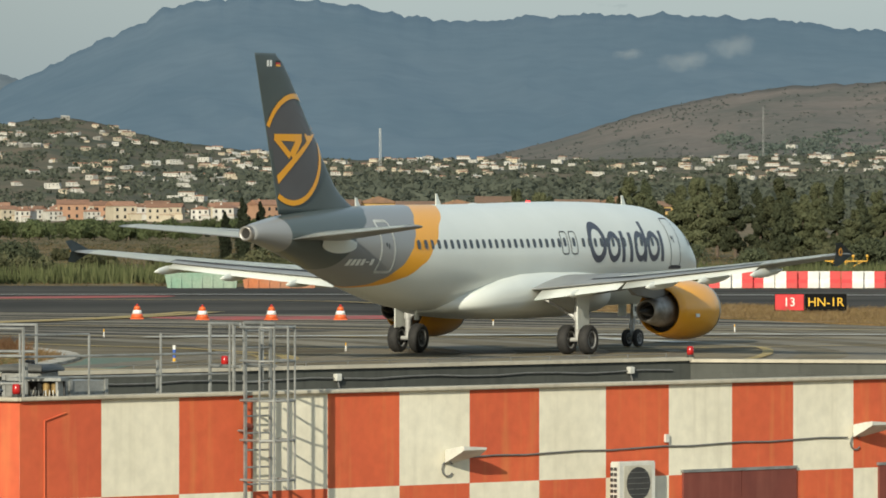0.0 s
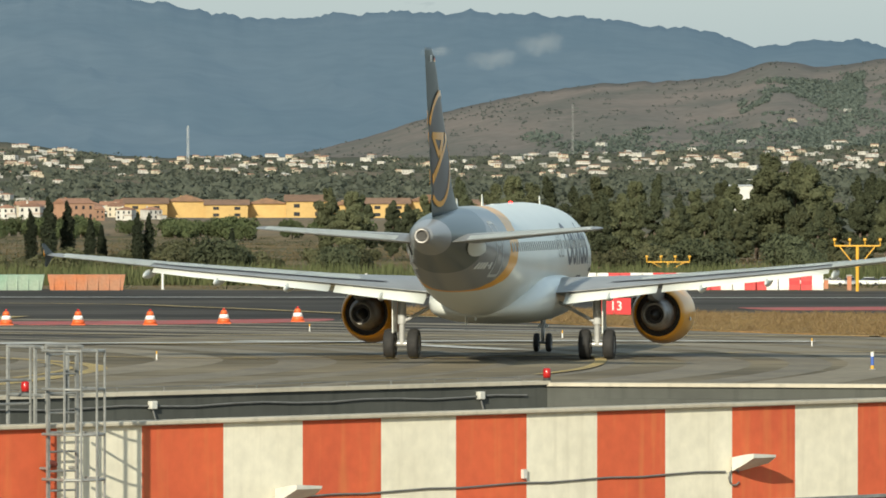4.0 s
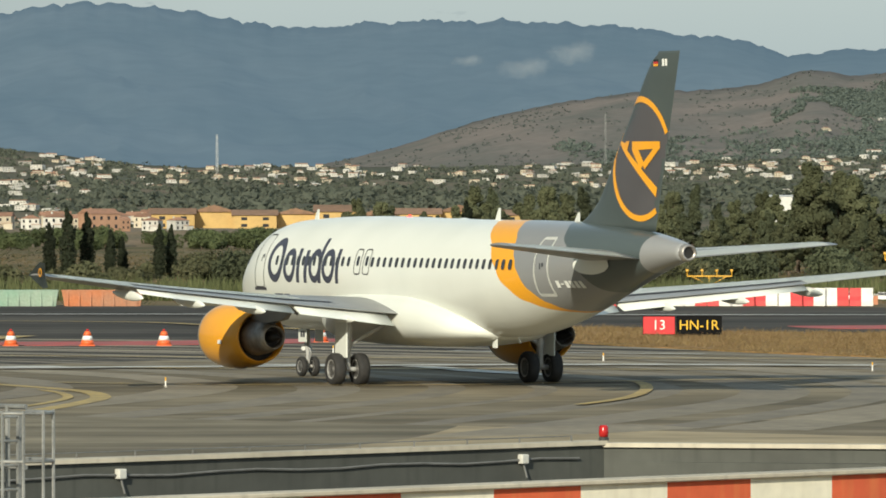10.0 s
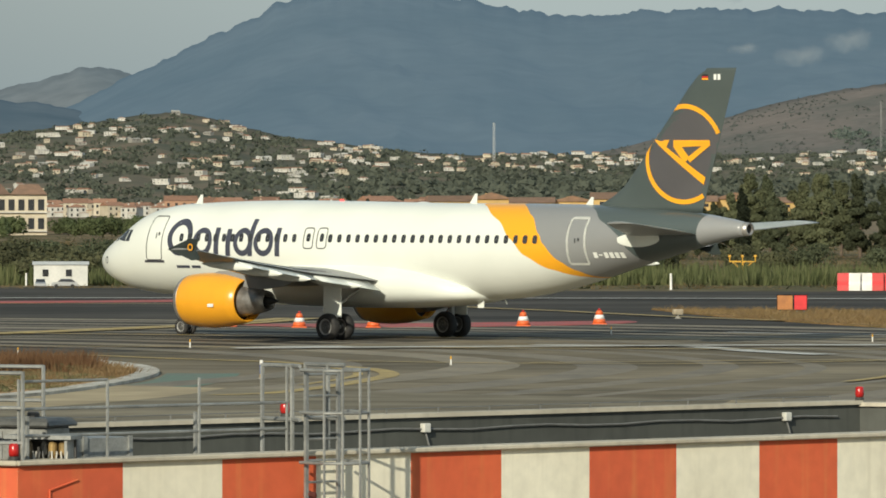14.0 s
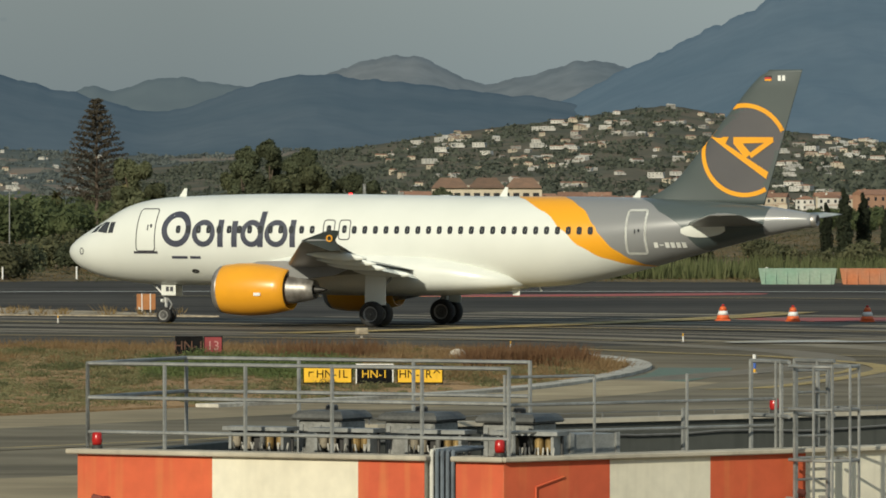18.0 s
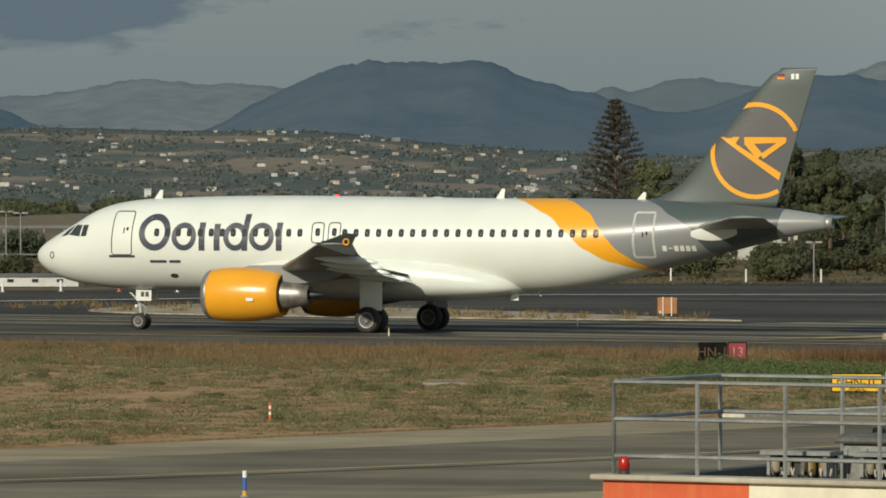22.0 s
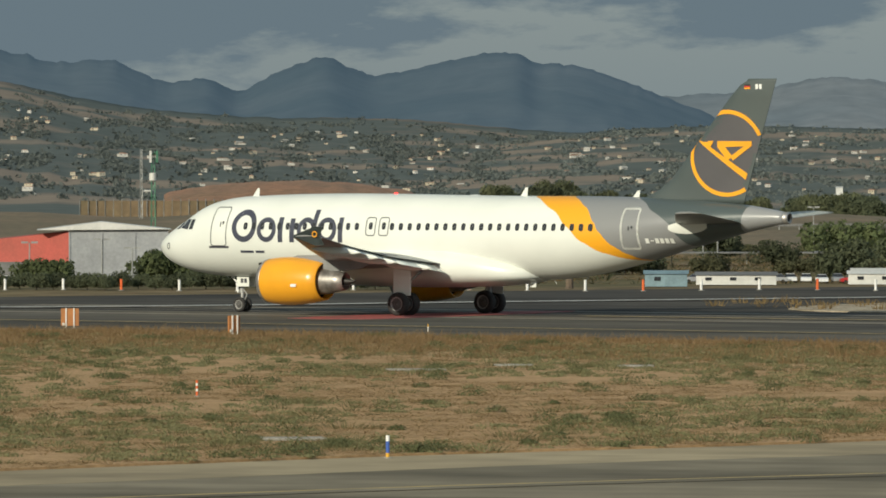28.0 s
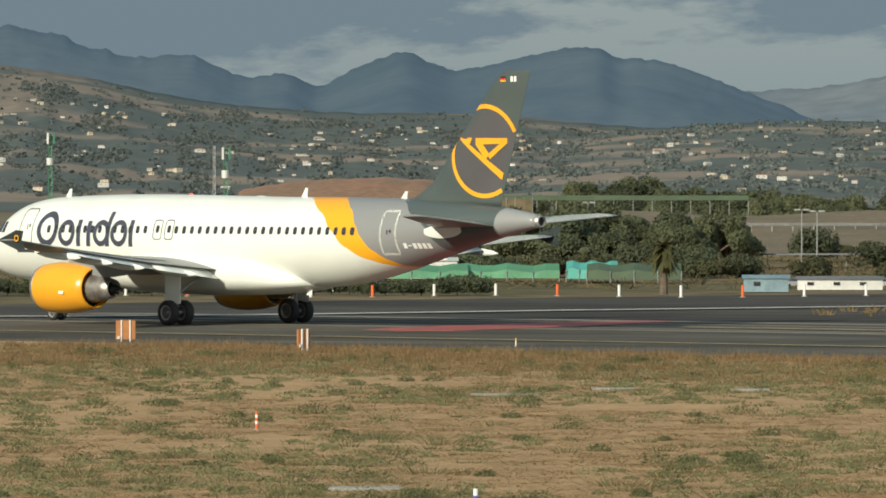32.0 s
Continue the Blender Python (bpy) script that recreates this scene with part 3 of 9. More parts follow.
def wisp_mat():
    """Thin mist: whitish where its noise is dense, clear towards its rim."""
    m = bpy.data.materials.new("thin mountain mist")
    m.use_nodes = True
    n, l = m.node_tree.nodes, m.node_tree.links
    b = n["Principled BSDF"]
    b.inputs["Base Color"].default_value, b.inputs["Roughness"].default_value = (0.30, 0.33, 0.35, 1), 1.0
    b.inputs["Specular IOR Level"].default_value = 0.0
    tc = n.new("ShaderNodeTexCoord")
    mp = n.new("ShaderNodeMapping")
    mp.inputs["Location"].default_value, mp.inputs["Scale"].default_value = (-1, -1, -1), (2, 2, 2)
    ln = n.new("ShaderNodeVectorMath")
    ln.operation = "LENGTH"
    nz = n.new("ShaderNodeTexNoise")
    nz.inputs["Scale"].default_value, nz.inputs["Detail"].default_value, nz.inputs["Roughness"].default_value = 0.034, 7, 0.62
    su = n.new("ShaderNodeMath")
    su.operation, su.inputs[1].default_value = "MULTIPLY_ADD", -0.34
    mr = n.new("ShaderNodeMapRange")
    mr.inputs["From Min"].default_value, mr.inputs["From Max"].default_value = 0.24, 0.52
    mr.inputs["To Max"].default_value = 0.30
    fl = n.new("ShaderNodeMapping")
    fl.inputs["Scale"].default_value = (1, 0, 1)
    l.new(tc.outputs["Generated"], mp.inputs["Vector"])
    l.new(mp.outputs["Vector"], fl.inputs["Vector"])
    l.new(fl.outputs["Vector"], ln.inputs[0])
    l.new(tc.outputs["Object"], nz.inputs["Vector"])
    l.new(ln.outputs["Value"], su.inputs[0])
    l.new(nz.outputs["Fac"], su.inputs[2])
    l.new(su.outputs[0], mr.inputs["Value"])
    l.new(mr.outputs["Result"], b.inputs["Alpha"])
    return m


MIST = wisp_mat()
for az, up, wd, ht in ((-2.9, 1.30, 40, 19), (-2.5, 1.17, 46, 16), (-2.0, 1.22, 26, 9)):
    bm = bmesh.new()
    vs = [[bm.verts.new((wd * (i / 8 - 0.5), 4.0 * math.sin(i * 0.8), ht * (j / 4 - 0.5))) for j in range(5)] for i in range(9)]
    for i in range(8):
        for j in range(4):
            bm.faces.new((vs[i][j], vs[i + 1][j], vs[i + 1][j + 1], vs[i][j + 1]))
    wisp = tagged(part("backdrop", bm, MIST), "thin white mist lying on the mountain", "mist", kind="structure")
    wisp.matrix_basis = Matrix.Translation(polar(az, 4200, EYE + 4200 * math.tan(radians(up)))) @ Matrix.Rotation(radians(az), 4, "Z")
hills("mountain_blue", "wooded mountain ridge with dark blue haze painted in", M_BLUE, S_BLUE, 3500, 4500, 4.0)
hills("mountain_last", "mountain ridge under cloud with dark blue haze painted in", M_BLUE, S_LAST, 3400, 4400, 5.0)
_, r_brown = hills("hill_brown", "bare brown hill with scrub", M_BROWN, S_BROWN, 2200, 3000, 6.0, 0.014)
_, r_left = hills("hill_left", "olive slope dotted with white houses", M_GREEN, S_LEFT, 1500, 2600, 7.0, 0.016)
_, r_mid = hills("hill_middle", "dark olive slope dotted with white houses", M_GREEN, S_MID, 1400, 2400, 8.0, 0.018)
_, r_town = hills("hill_town", "scrubby hill covered with white houses", M_TOWN, S_TOWN, 1150, 2000, 9.0, 0.02)

# ---- airliner ----
WHITE_P = mat("white aircraft paint", (0.74, 0.757, 0.70), 0.32, scale=0.35, color2=(0.68, 0.70, 0.645), coat=0.15)
ORANGE_P = mat("orange aircraft paint", (0.84, 0.375, 0.02), 0.3, scale=0.8, color2=(0.78, 0.345, 0.022), coat=0.3)
DARK_P = mat("dark green grey aircraft paint", (0.07, 0.088, 0.085), 0.45, scale=0.5, color2=(0.06, 0.076, 0.074), coat=0.1)
# grey taken darker to put in the shade under wings and tailplane
WING_P = mat("grey wing paint darkened for shade", (0.27, 0.275, 0.27), 0.4, scale=0.5, color2=(0.20, 0.20, 0.195))
DISC_P = mat("dark neutral grey emblem field", (0.088, 0.084, 0.088), 0.42, scale=0.5, color2=(0.076, 0.073, 0.077), coat=0.1)
NAVY = mat("dark slate lettering", (0.055, 0.06, 0.085), 0.4, scale=1.0, var=0.1)
LINE_D = mat("dark outline paint", (0.06, 0.06, 0.07), 0.5, scale=1.0, var=0.1)
LINE_W = mat("white outline paint", (0.82, 0.83, 0.79), 0.4, scale=1.0, var=0.1)
STEEL = mat("bare heat-stained metal", (0.46, 0.44, 0.41), 0.45, 0.7, scale=2.0, color2=(0.22, 0.20, 0.18))
DARKM = mat("dark sooty metal", (0.045, 0.043, 0.04), 0.5, 0.5, scale=2.0, var=0.3)
RUBBER = mat("black tyre rubber", (0.018, 0.018, 0.018), 0.8, scale=6.0, color2=(0.03, 0.028, 0.026))
FLANGE = mat("pale rim flange", (0.34, 0.335, 0.32), 0.5, 0.2, scale=4.0, var=0.2)
RIM = mat("grey wheel hub", (0.14, 0.137, 0.13), 0.5, 0.4, scale=4.0, var=0.3)
STRUT = mat("pale grey gear strut", (0.50, 0.50, 0.48), 0.4, 0.2, scale=3.0, var=0.25)
GLASS_D = mat("dark cabin glass", (0.05, 0.053, 0.058), 0.15, scale=2.0, var=0.2)
RED_GLOW = bpy.data.materials.new("red beacon glow")
RED_GLOW.use_nodes = True
RED_GLOW.node_tree.nodes["Principled BSDF"].inputs["Base Color"].default_value = (0.7, 0.03, 0.03, 1)
RED_GLOW.node_tree.nodes["Principled BSDF"].inputs["Emission Color"].default_value = (1, 0.03, 0.03, 1)
RED_GLOW.node_tree.nodes["Principled BSDF"].inputs["Emission Strength"].default_value = 4

GEAR_X = 17.71


def P(x, y, z):
    """Aircraft stations: metres behind the nose, to the left, above the ground."""
    return (-y, GEAR_X - x, z)


# station: half width, top, bottom
FUS = [(0.0, 0.03, 3.36, 3.28), (0.08, 0.24, 3.55, 3.08), (0.25, 0.45, 3.74, 2.87), (0.55, 0.70, 3.97, 2.64), (1.0, 0.97, 4.24, 2.42), (1.5, 1.20, 4.52, 2.24), (2.0, 1.38, 4.80, 2.11), (2.5, 1.53, 5.10, 2.01), (3.0, 1.65, 5.36, 1.94), (3.6, 1.77, 5.58, 1.87), (4.3, 1.87, 5.74, 1.82), (5.2, 1.94, 5.86, 1.79), (6.4, 1.975, 5.92, 1.78), (23.5, 1.975, 5.92, 1.78), (25.0, 1.97, 5.92, 1.84), (26.5, 1.93, 5.91, 2.02), (28.0, 1.84, 5.89, 2.30), (29.5, 1.71, 5.86, 2.66), (31.0, 1.53, 5.81, 3.06), (32.5, 1.30, 5.73, 3.45), (34.0, 1.03, 5.62, 3.83), (35.5, 0.74, 5.47, 4.19), (36.6, 0.52, 5.31, 4.42), (37.3, 0.36, 5.19, 4.55), (37.5, 0.30, 5.13, 4.58)]
FX = [s[0] for s in FUS]


def fus(x):
    return [curve_at([(s[0], s[j]) for s in FUS], x) for j in (1, 2, 3)]


def skin(x, z, out=0.0):
    """Half width of the fuselage at a station and height."""
    w, t, b = fus(x)
    c, h = (t + b) / 2, (t - b) / 2
    u = max(-1, min(1, (z - c) / h))
    return w * math.sqrt(max(0.0, 1 - u * u)) + out


def livery():
    """White body, orange band, grey and dark green tail: bounded by sweeping curves of height."""
    m = mat("airliner livery", (0.74, 0.757, 0.70), 0.32, scale=0.35, color2=(0.69, 0.71, 0.655), coat=0.15)
    n, l = m.node_tree.nodes, m.node_tree.links
    b = n["Principled BSDF"]
    base = b.inputs["Base Color"].links[0].from_socket
    tc = n.new("ShaderNodeTexCoord")
    sp = n.new("ShaderNodeSeparateXYZ")
    l.new(tc.outputs["Object"], sp.inputs[0])
    zr = n.new("ShaderNodeMapRange")
    zr.inputs["From Min"].default_value, zr.inputs["From Max"].default_value = 1.5, 6.5
    l.new(sp.outputs["Z"], zr.inputs["Value"])

    def edge(pts):
        """1 behind the curve given by (height, station) points."""
        rp = n.new("ShaderNodeValToRGB")
        el = rp.color_ramp.elements
        pts = sorted(pts)
        el.remove(el[1])
        for i, (z, x) in enumerate(pts):
            v = (x - 20) / 20
            if i == 0:
                e = el[0]
                e.position = (z - 1.5) / 5.0
            else:
                e = el.new((z - 1.5) / 5.0)
            e.color = (v, v, v, 1)
        rp.color_ramp.interpolation = "CARDINAL"
        l.new(zr.outputs["Result"], rp.inputs["Fac"])
        ma = n.new("ShaderNodeMath")
        ma.operation = "MULTIPLY_ADD"
        ma.inputs[1].default_value, ma.inputs[2].default_value = -20.0, GEAR_X - 20
        l.new(rp.outputs["Color"], ma.inputs[0])          # the curve as a place along the body
        lt = n.new("ShaderNodeMath")
        lt.operation = "LESS_THAN"
        l.new(sp.outputs["Y"], lt.inputs[0])
        l.new(ma.outputs[0], lt.inputs[1])
        return lt.outputs[0]

    def mix(fac, a, col):
        mx = n.new("ShaderNodeMixRGB")
        l.new(fac, mx.inputs["Fac"])
        l.new(a, mx.inputs["Color1"])
        mx.inputs["Color2"].default_value = (*col, 1)
        return mx.outputs["Color"]

    c = mix(edge([(2.3, 34.5), (2.6, 31.3), (2.82, 29.3), (3.14, 28.0), (3.69, 26.92), (4.42, 26.05), (5.21, 25.06), (5.8, 23.7), (6.1, 22.7)]), base, (0.84, 0.375, 0.02))
    c = mix(edge([(2.3, 34.5), (2.6, 31.3), (2.82, 29.9), (3.09, 29.23), (3.53, 28.55), (4.19, 27.91), (4.66, 27.54), (5.37, 26.88), (5.8, 25.95), (6.1, 25.0)]), c, (0.235, 0.24, 0.24))
    c = mix(edge([(2.9, 36.5), (3.15, 34.3), (3.3, 33.3), (3.5, 32.5), (4.0, 32.05), (4.5, 31.8), (5.14, 30.8), (5.7, 29.8), (6.2, 28.4)]), c, (0.075, 0.095, 0.095))
    c = mix(edge([(1.6, 35.2), (4.5, 35.38), (6.4, 35.75)]), c, (0.26, 0.265, 0.265))
    l.new(c, b.inputs["Base Color"])
    return m


LIVERY = livery()


def wing_section(chord, thick, n=14):
    """Closed aerofoil outline: (along the chord from the leading edge, up)."""
    up, dn = [], []
    for i in range(n + 1):
        s = 0.5 * (1 - math.cos(math.pi * i / n))
        t = 5 * thick * (0.2969 * math.sqrt(s) - 0.126 * s - 0.3516 * s * s + 0.2843 * s ** 3 - 0.1015 * s ** 4)
        cam_ = 0.02 * 4 * s * (1 - s)
        up.append((s * chord, (cam_ + t) * chord))
        dn.append((s * chord, (cam_ - t * 0.85) * chord))
    return up[::-1] + dn[1:-1]


def surface(name, secs, material, parent, label=""):
    """A wing or tailplane from sections (lead x, y, z, chord, thickness)."""
    bm = bmesh.new()
    rings(bm, [[P(lx + a, y, z + u) for a, u in wing_section(c, th)] for lx, y, z, c, th in secs])
    bmesh.ops.recalc_face_normals(bm, faces=bm.faces)
    return part(name, bm, material, parent, label, smooth=True)


def decal(name, fn, us, vs_, material, parent, label=""):
    """A thin skin lying on a surface: fn(u, v) gives its points."""
    bm = bmesh.new()
    g = [[bm.verts.new(fn(u, v)) for v in vs_] for u in us]
    for i in range(len(us) - 1):
        for j in range(len(vs_) - 1):
            bm.faces.new((g[i][j], g[i + 1][j], g[i + 1][j + 1], g[i][j + 1]))
    bmesh.ops.solidify(bm, geom=bm.faces[:], thickness=0.004)
    bmesh.ops.recalc_face_normals(bm, faces=bm.faces)
    return part(name, bm, material, parent, label)


def side_frame(name, x0, x1, z0, z1, wd, side, material, parent, label="", rad=0.16):
    """A thin outline on the body's side, with rounded corners."""
    def loop(g):
        pts = []
        r = max(rad - g, 0.02)
        for cx, cz, a0 in ((x1 - g - r, z1 - g - r, 0), (x0 + g + r, z1 - g - r, 90), (x0 + g + r, z0 + g + r, 180), (x1 - g - r, z0 + g + r, 270)):
            for k in range(5):
                a = radians(a0 + k * 22.5)
                pts.append((cx + r * math.cos(a), cz + r * math.sin(a)))
        full = []
        for i, p in enumerate(pts):
            q = pts[(i + 1) % len(pts)]
            m_ = 14 if math.hypot(q[0] - p[0], q[1] - p[1]) > 0.3 else 1
            full += [(p[0] + (q[0] - p[0]) * k / m_, p[1] + (q[1] - p[1]) * k / m_) for k in range(m_)]
        return full
    bm = bmesh.new()
    A = [bm.verts.new(P(x, side * skin(x, z, 0.012), z)) for x, z in loop(0)]
    B = [bm.verts.new(P(x, side * skin(x, z, 0.012), z)) for x, z in loop(wd)]
    for i in range(len(A)):
        j = (i + 1) % len(A)
        bm.faces.new((A[i], A[j], B[j], B[i]))
    bmesh.ops.solidify(bm, geom=bm.faces[:], thickness=0.004)
    bmesh.ops.recalc_face_normals(bm, faces=bm.faces)
    return part(name, bm, material, parent, label)


def side_shape(name, pts, side, material, parent, out=0.010, label=""):
    """A flat shape of (station, height) quads laid on the body's side."""
    bm = bmesh.new()
    for quad in pts:
        bm.faces.new([bm.verts.new(P(x, side * skin(x, z, out + (0.025 if x > 26.5 else 0.0)), z)) for x, z in quad])
    bmesh.ops.remove_doubles(bm, verts=bm.verts[:], dist=0.0015)
    bmesh.ops.solidify(bm, geom=bm.faces[:], thickness=0.004)
    bmesh.ops.recalc_face_normals(bm, faces=bm.faces)
    return part(name, bm, material, parent, label)


def ring_quads(cx, cz, rx, rz, w, n=28, a0=0, a1=360, sq=1.0):
    out = []
    pw = lambda v: math.copysign(abs(v) ** sq, v)
    for i in range(n):
        a, b = radians(a0 + (a1 - a0) * i / n), radians(a0 + (a1 - a0) * (i + 1) / n)
        out.append([(cx + rx * pw(math.cos(a)), cz + rz * pw(math.sin(a))), (cx + rx * pw(math.cos(b)), cz + rz * pw(math.sin(b))), (cx + (rx - w) * pw(math.cos(b)), cz + (rz - w) * pw(math.sin(b))), (cx + (rx - w) * pw(math.cos(a)), cz + (rz - w) * pw(math.sin(a)))])
    return out


def bar_quads(x0, x1, z0, z1, lean=0.0, n=5):
    out = []
    for i in range(n):
        a, b = z0 + (z1 - z0) * i / n, z0 + (z1 - z0) * (i + 1) / n
        out.append([(x0 - lean * (a - z0), a), (x1 - lean * (a - z0), a), (x1 - lean * (b - z0), b), (x0 - lean * (b - z0), b)])
    return out


def build_airliner():
    jet = thing("airliner", "white twin-engined airliner with an orange band and dark grey tail, taxiing", "airplane")
    # body
    xs = sorted(set([x for x in FX] + [0.04, 0.15, 0.4] + [0.7 + 0.15 * i for i in range(38)] + [6.4 + 0.95 * i for i in range(18)] + [24 + 0.5 * i for i in range(27)]))
    bm = bmesh.new()
    rows = []
    for x in xs:
        w_, t, b = fus(x)
        c, h = (t + b) / 2, (t - b) / 2
        rows.append([P(x, w_ * math.cos(2 * math.pi * i / 72), c + h * math.sin(2 * math.pi * i / 72)) for i in range(72)])
    rings(bm, rows)
    bmesh.ops.recalc_face_normals(bm, faces=bm.faces)
    body = part("fuselage", bm, LIVERY, jet, "white fuselage with an orange band and grey tail", smooth=True)
    # tail pipe
    bm = bmesh.new()
    lathe(bm, [(0.0, 0.30), (-0.22, 0.27), (-0.24, 0.21), (0.1, 0.17)], P(37.5, 0, 4.855), n=24, caps=False)
    part("exhaust_pipe", bm, STEEL, jet, "bare metal exhaust ring of the tail", smooth=True)
    bm = bmesh.new()
    lathe(bm, [(0.0, 0.185), (-0.02, 0.185)], P(37.62, 0, 4.855), n=20)
    part("exhaust_opening", bm, DARKM, jet)
    # belly fairing
    bm = bmesh.new()
    rows = []
    for x, w_, zt, zb in [(9.9, 0.9, 2.5, 1.74), (10.5, 1.65, 3.0, 1.62), (11.3, 2.08, 3.3, 1.5), (12.4, 2.26, 3.46, 1.42), (14, 2.33, 3.52, 1.37), (17, 2.36, 3.52, 1.35), (19, 2.35, 3.44, 1.37), (20.5, 2.28, 3.22, 1.42), (21.7, 2.14, 2.92, 1.50), (22.6, 1.88, 2.66, 1.60), (23.2, 1.45, 2.45, 1.70), (23.6, 0.8, 2.2, 1.80)]:
        c, h = (zt + zb) / 2, (zt - zb) / 2
        row = []
        for i in range(40):
            a = 2 * math.pi * i / 40
            ca, sa_ = math.cos(a), math.sin(a)
            row.append(P(x, w_ * math.copysign(abs(ca) ** 0.7, ca), c + h * math.copysign(abs(sa_) ** 0.75, sa_)))
        rows.append(row)
    rings(bm, rows)
    bmesh.ops.recalc_face_normals(bm, faces=bm.faces)
    part("belly_fairing", bm, WHITE_P, jet, smooth=True)
    # tail fin with its fillet
    bm = bmesh.new()
    rows = []
    for z in [5.55, 5.8, 6.0, 6.25, 6.6, 7.1, 8, 9, 10, 10.8, 11.3, 11.5, 11.6]:
        s = (z - 5.8) / 5.8
        le = 30.2 + (35.1 - 30.2) * s - 1.9 * max(0, (6.9 - z) / 1.2) ** 2.2 * 0.55 + (0.18 if z > 11.45 else 0.05 if z > 11.25 else 0) * 1.6
        te = 35.25 + (37.0 - 35.25) * s
        rows.append([P(le + a, u, z) for a, u in [(p[0], p[1] - 0.02 * 4 * (p[0] / (te - le)) * (1 - p[0] / (te - le)) * (te - le)) for p in wing_section(te - le, 0.10 if z < 11.5 else 0.06)]])
    rings(bm, rows)
    bmesh.ops.recalc_face_normals(bm, faces=bm.faces)
    part("tail_fin", bm, DARK_P, jet, "dark green grey tail fin", smooth=True)

    def fin_pt(x, z, side, out=0.012):
        s = (z - 5.8) / 5.8
        le, te = 30.2 + 4.9 * s, 35.25 + 1.75 * s
        x = max(le + 0.05, min(te - 0.02, x))
        c = te - le
        u = max(0.001, min(0.999, (x - le) / c))
        t = 5 * 0.10 * (0.2969 * math.sqrt(u) - 0.126 * u - 0.3516 * u * u + 0.2843 * u ** 3 - 0.1015 * u ** 4) * c
        return P(x, side * (t * 1.0 + out), z)

    def fin_shape(name, quads, side, material, label="", out=0.012):
        bm = bmesh.new()
        for q in quads:
            bm.faces.new([bm.verts.new(fin_pt(x, z, side, out)) for x, z in q])
        bmesh.ops.remove_doubles(bm, verts=bm.verts[:], dist=0.0015)
        bmesh.ops.solidify(bm, geom=bm.faces[:], thickness=0.005)
        bmesh.ops.recalc_face_normals(bm, faces=bm.faces)
        return part(name, bm, material, jet, label)

    for side in (1, -1):
        cx, cz, rr, lw = 34.25, 8.0, 2.08, 0.20
        def disc_pt(r, a):
            return (cx + r * math.cos(a), cz + r * math.sin(a))
        field = []
        for i in range(7):
            for j in range(48):
                r0, r1, a0, a1 = max(0.02, rr * 0.95 * i / 7), rr * 0.95 * (i + 1) / 7, 2 * math.pi * j / 48, 2 * math.pi * (j + 1) / 48
                q = [disc_pt(r0, a0), disc_pt(r1, a0), disc_pt(r1, a1), disc_pt(r0, a1)]
                if all(30.3 + 4.9 * (z - 5.8) / 5.8 < x < 35.2 + 1.75 * (z - 5.8) / 5.8 for x, z in q[::2]):
                    field.append(q)
        fin_shape("emblem_field", field, side, DISC_P, "dark grey round field of the emblem", 0.003)
        ring = ring_quads(cx, cz, rr, rr + 0.03, lw, 60, -205, 30) + ring_quads(cx, cz, rr, rr + 0.03, lw, 40, 0, 112)
        q = [p for p in ring if all(x < 35.23 + 1.75 * (z - 5.8) / 5.8 for x, z in p)]
        fin_shape("emblem_ring", [p for p in q if not (-44 < math.degrees(math.atan2(p[0][1] - cz, p[0][0] - cx)) < 14)], side, ORANGE_P, "orange open ring emblem", 0.022)
        strokes = []
        def stroke(a, b, w0, w1, n=8):
            (xa, za), (xb, zb) = a, b
            d = math.hypot(xb - xa, zb - za)
            nx, nz = -(zb - za) / d, (xb - xa) / d
            for i in range(n):
                s0, s1 = i / n, (i + 1) / n
                wa, wb = w0 + (w1 - w0) * s0, w0 + (w1 - w0) * s1
                p0, p1 = (xa + (xb - xa) * s0, za + (zb - za) * s0), (xa + (xb - xa) * s1, za + (zb - za) * s1)
                strokes.append([(p0[0] + nx * wa, p0[1] + nz * wa), (p1[0] + nx * wb, p1[1] + nz * wb), (p1[0] - nx * wb, p1[1] - nz * wb), (p0[0] - nx * wa, p0[1] - nz * wa)])
        def between(a, b, v):
            return (a[0] + (b[0] - a[0]) * v, a[1] + (b[1] - a[1]) * v)
        heel, toe = (33.04, 8.30), (35.27, 6.71)
        for i in range(12):
            u0, u1 = i / 12, (i + 1) / 12
            strokes.append([between(heel, toe, u0), between((33.36, 8.30), (35.37, 7.02), u0), between((33.36, 8.30), (35.37, 7.02), u1), between(heel, toe, u1)])
        for i in range(4):
            u0, u1 = i / 4, (i + 1) / 4
            strokes.append([between((32.62, 8.60), heel, u0), between((33.52, 8.60), (33.36, 8.30), u0), between((33.52, 8.60), (33.36, 8.30), u1), between((32.62, 8.60), heel, u1)])
        stroke((33.74, 8.44), (35.62, 8.46), 0.15, 0.12)
        stroke((35.58, 8.46), (34.52, 7.74), 0.11, 0.12, 5)
        stroke((33.86, 8.42), (34.44, 7.74), 0.17, 0.17, 4)
        fin_shape("emblem_stroke", strokes, side, ORANGE_P, "orange angular emblem", 0.026)
        for k, mt in enumerate((DARKM, RED_GLOW_FLAT, ORANGE_P)):
            fin_shape("flag_stripe", [[(35.22, 11.33 - 0.075 * k), (35.55, 11.33 - 0.075 * k), (35.55, 11.255 - 0.075 * k), (35.22, 11.255 - 0.075 * k)]], side, mt)
        for k in range(2):
            fin_shape("lettering_bar", [[(35.85 + 0.2 * k, 11.34), (35.99 + 0.2 * k, 11.34), (35.99 + 0.2 * k, 11.1), (35.85 + 0.2 * k, 11.1)]], side, LINE_W)
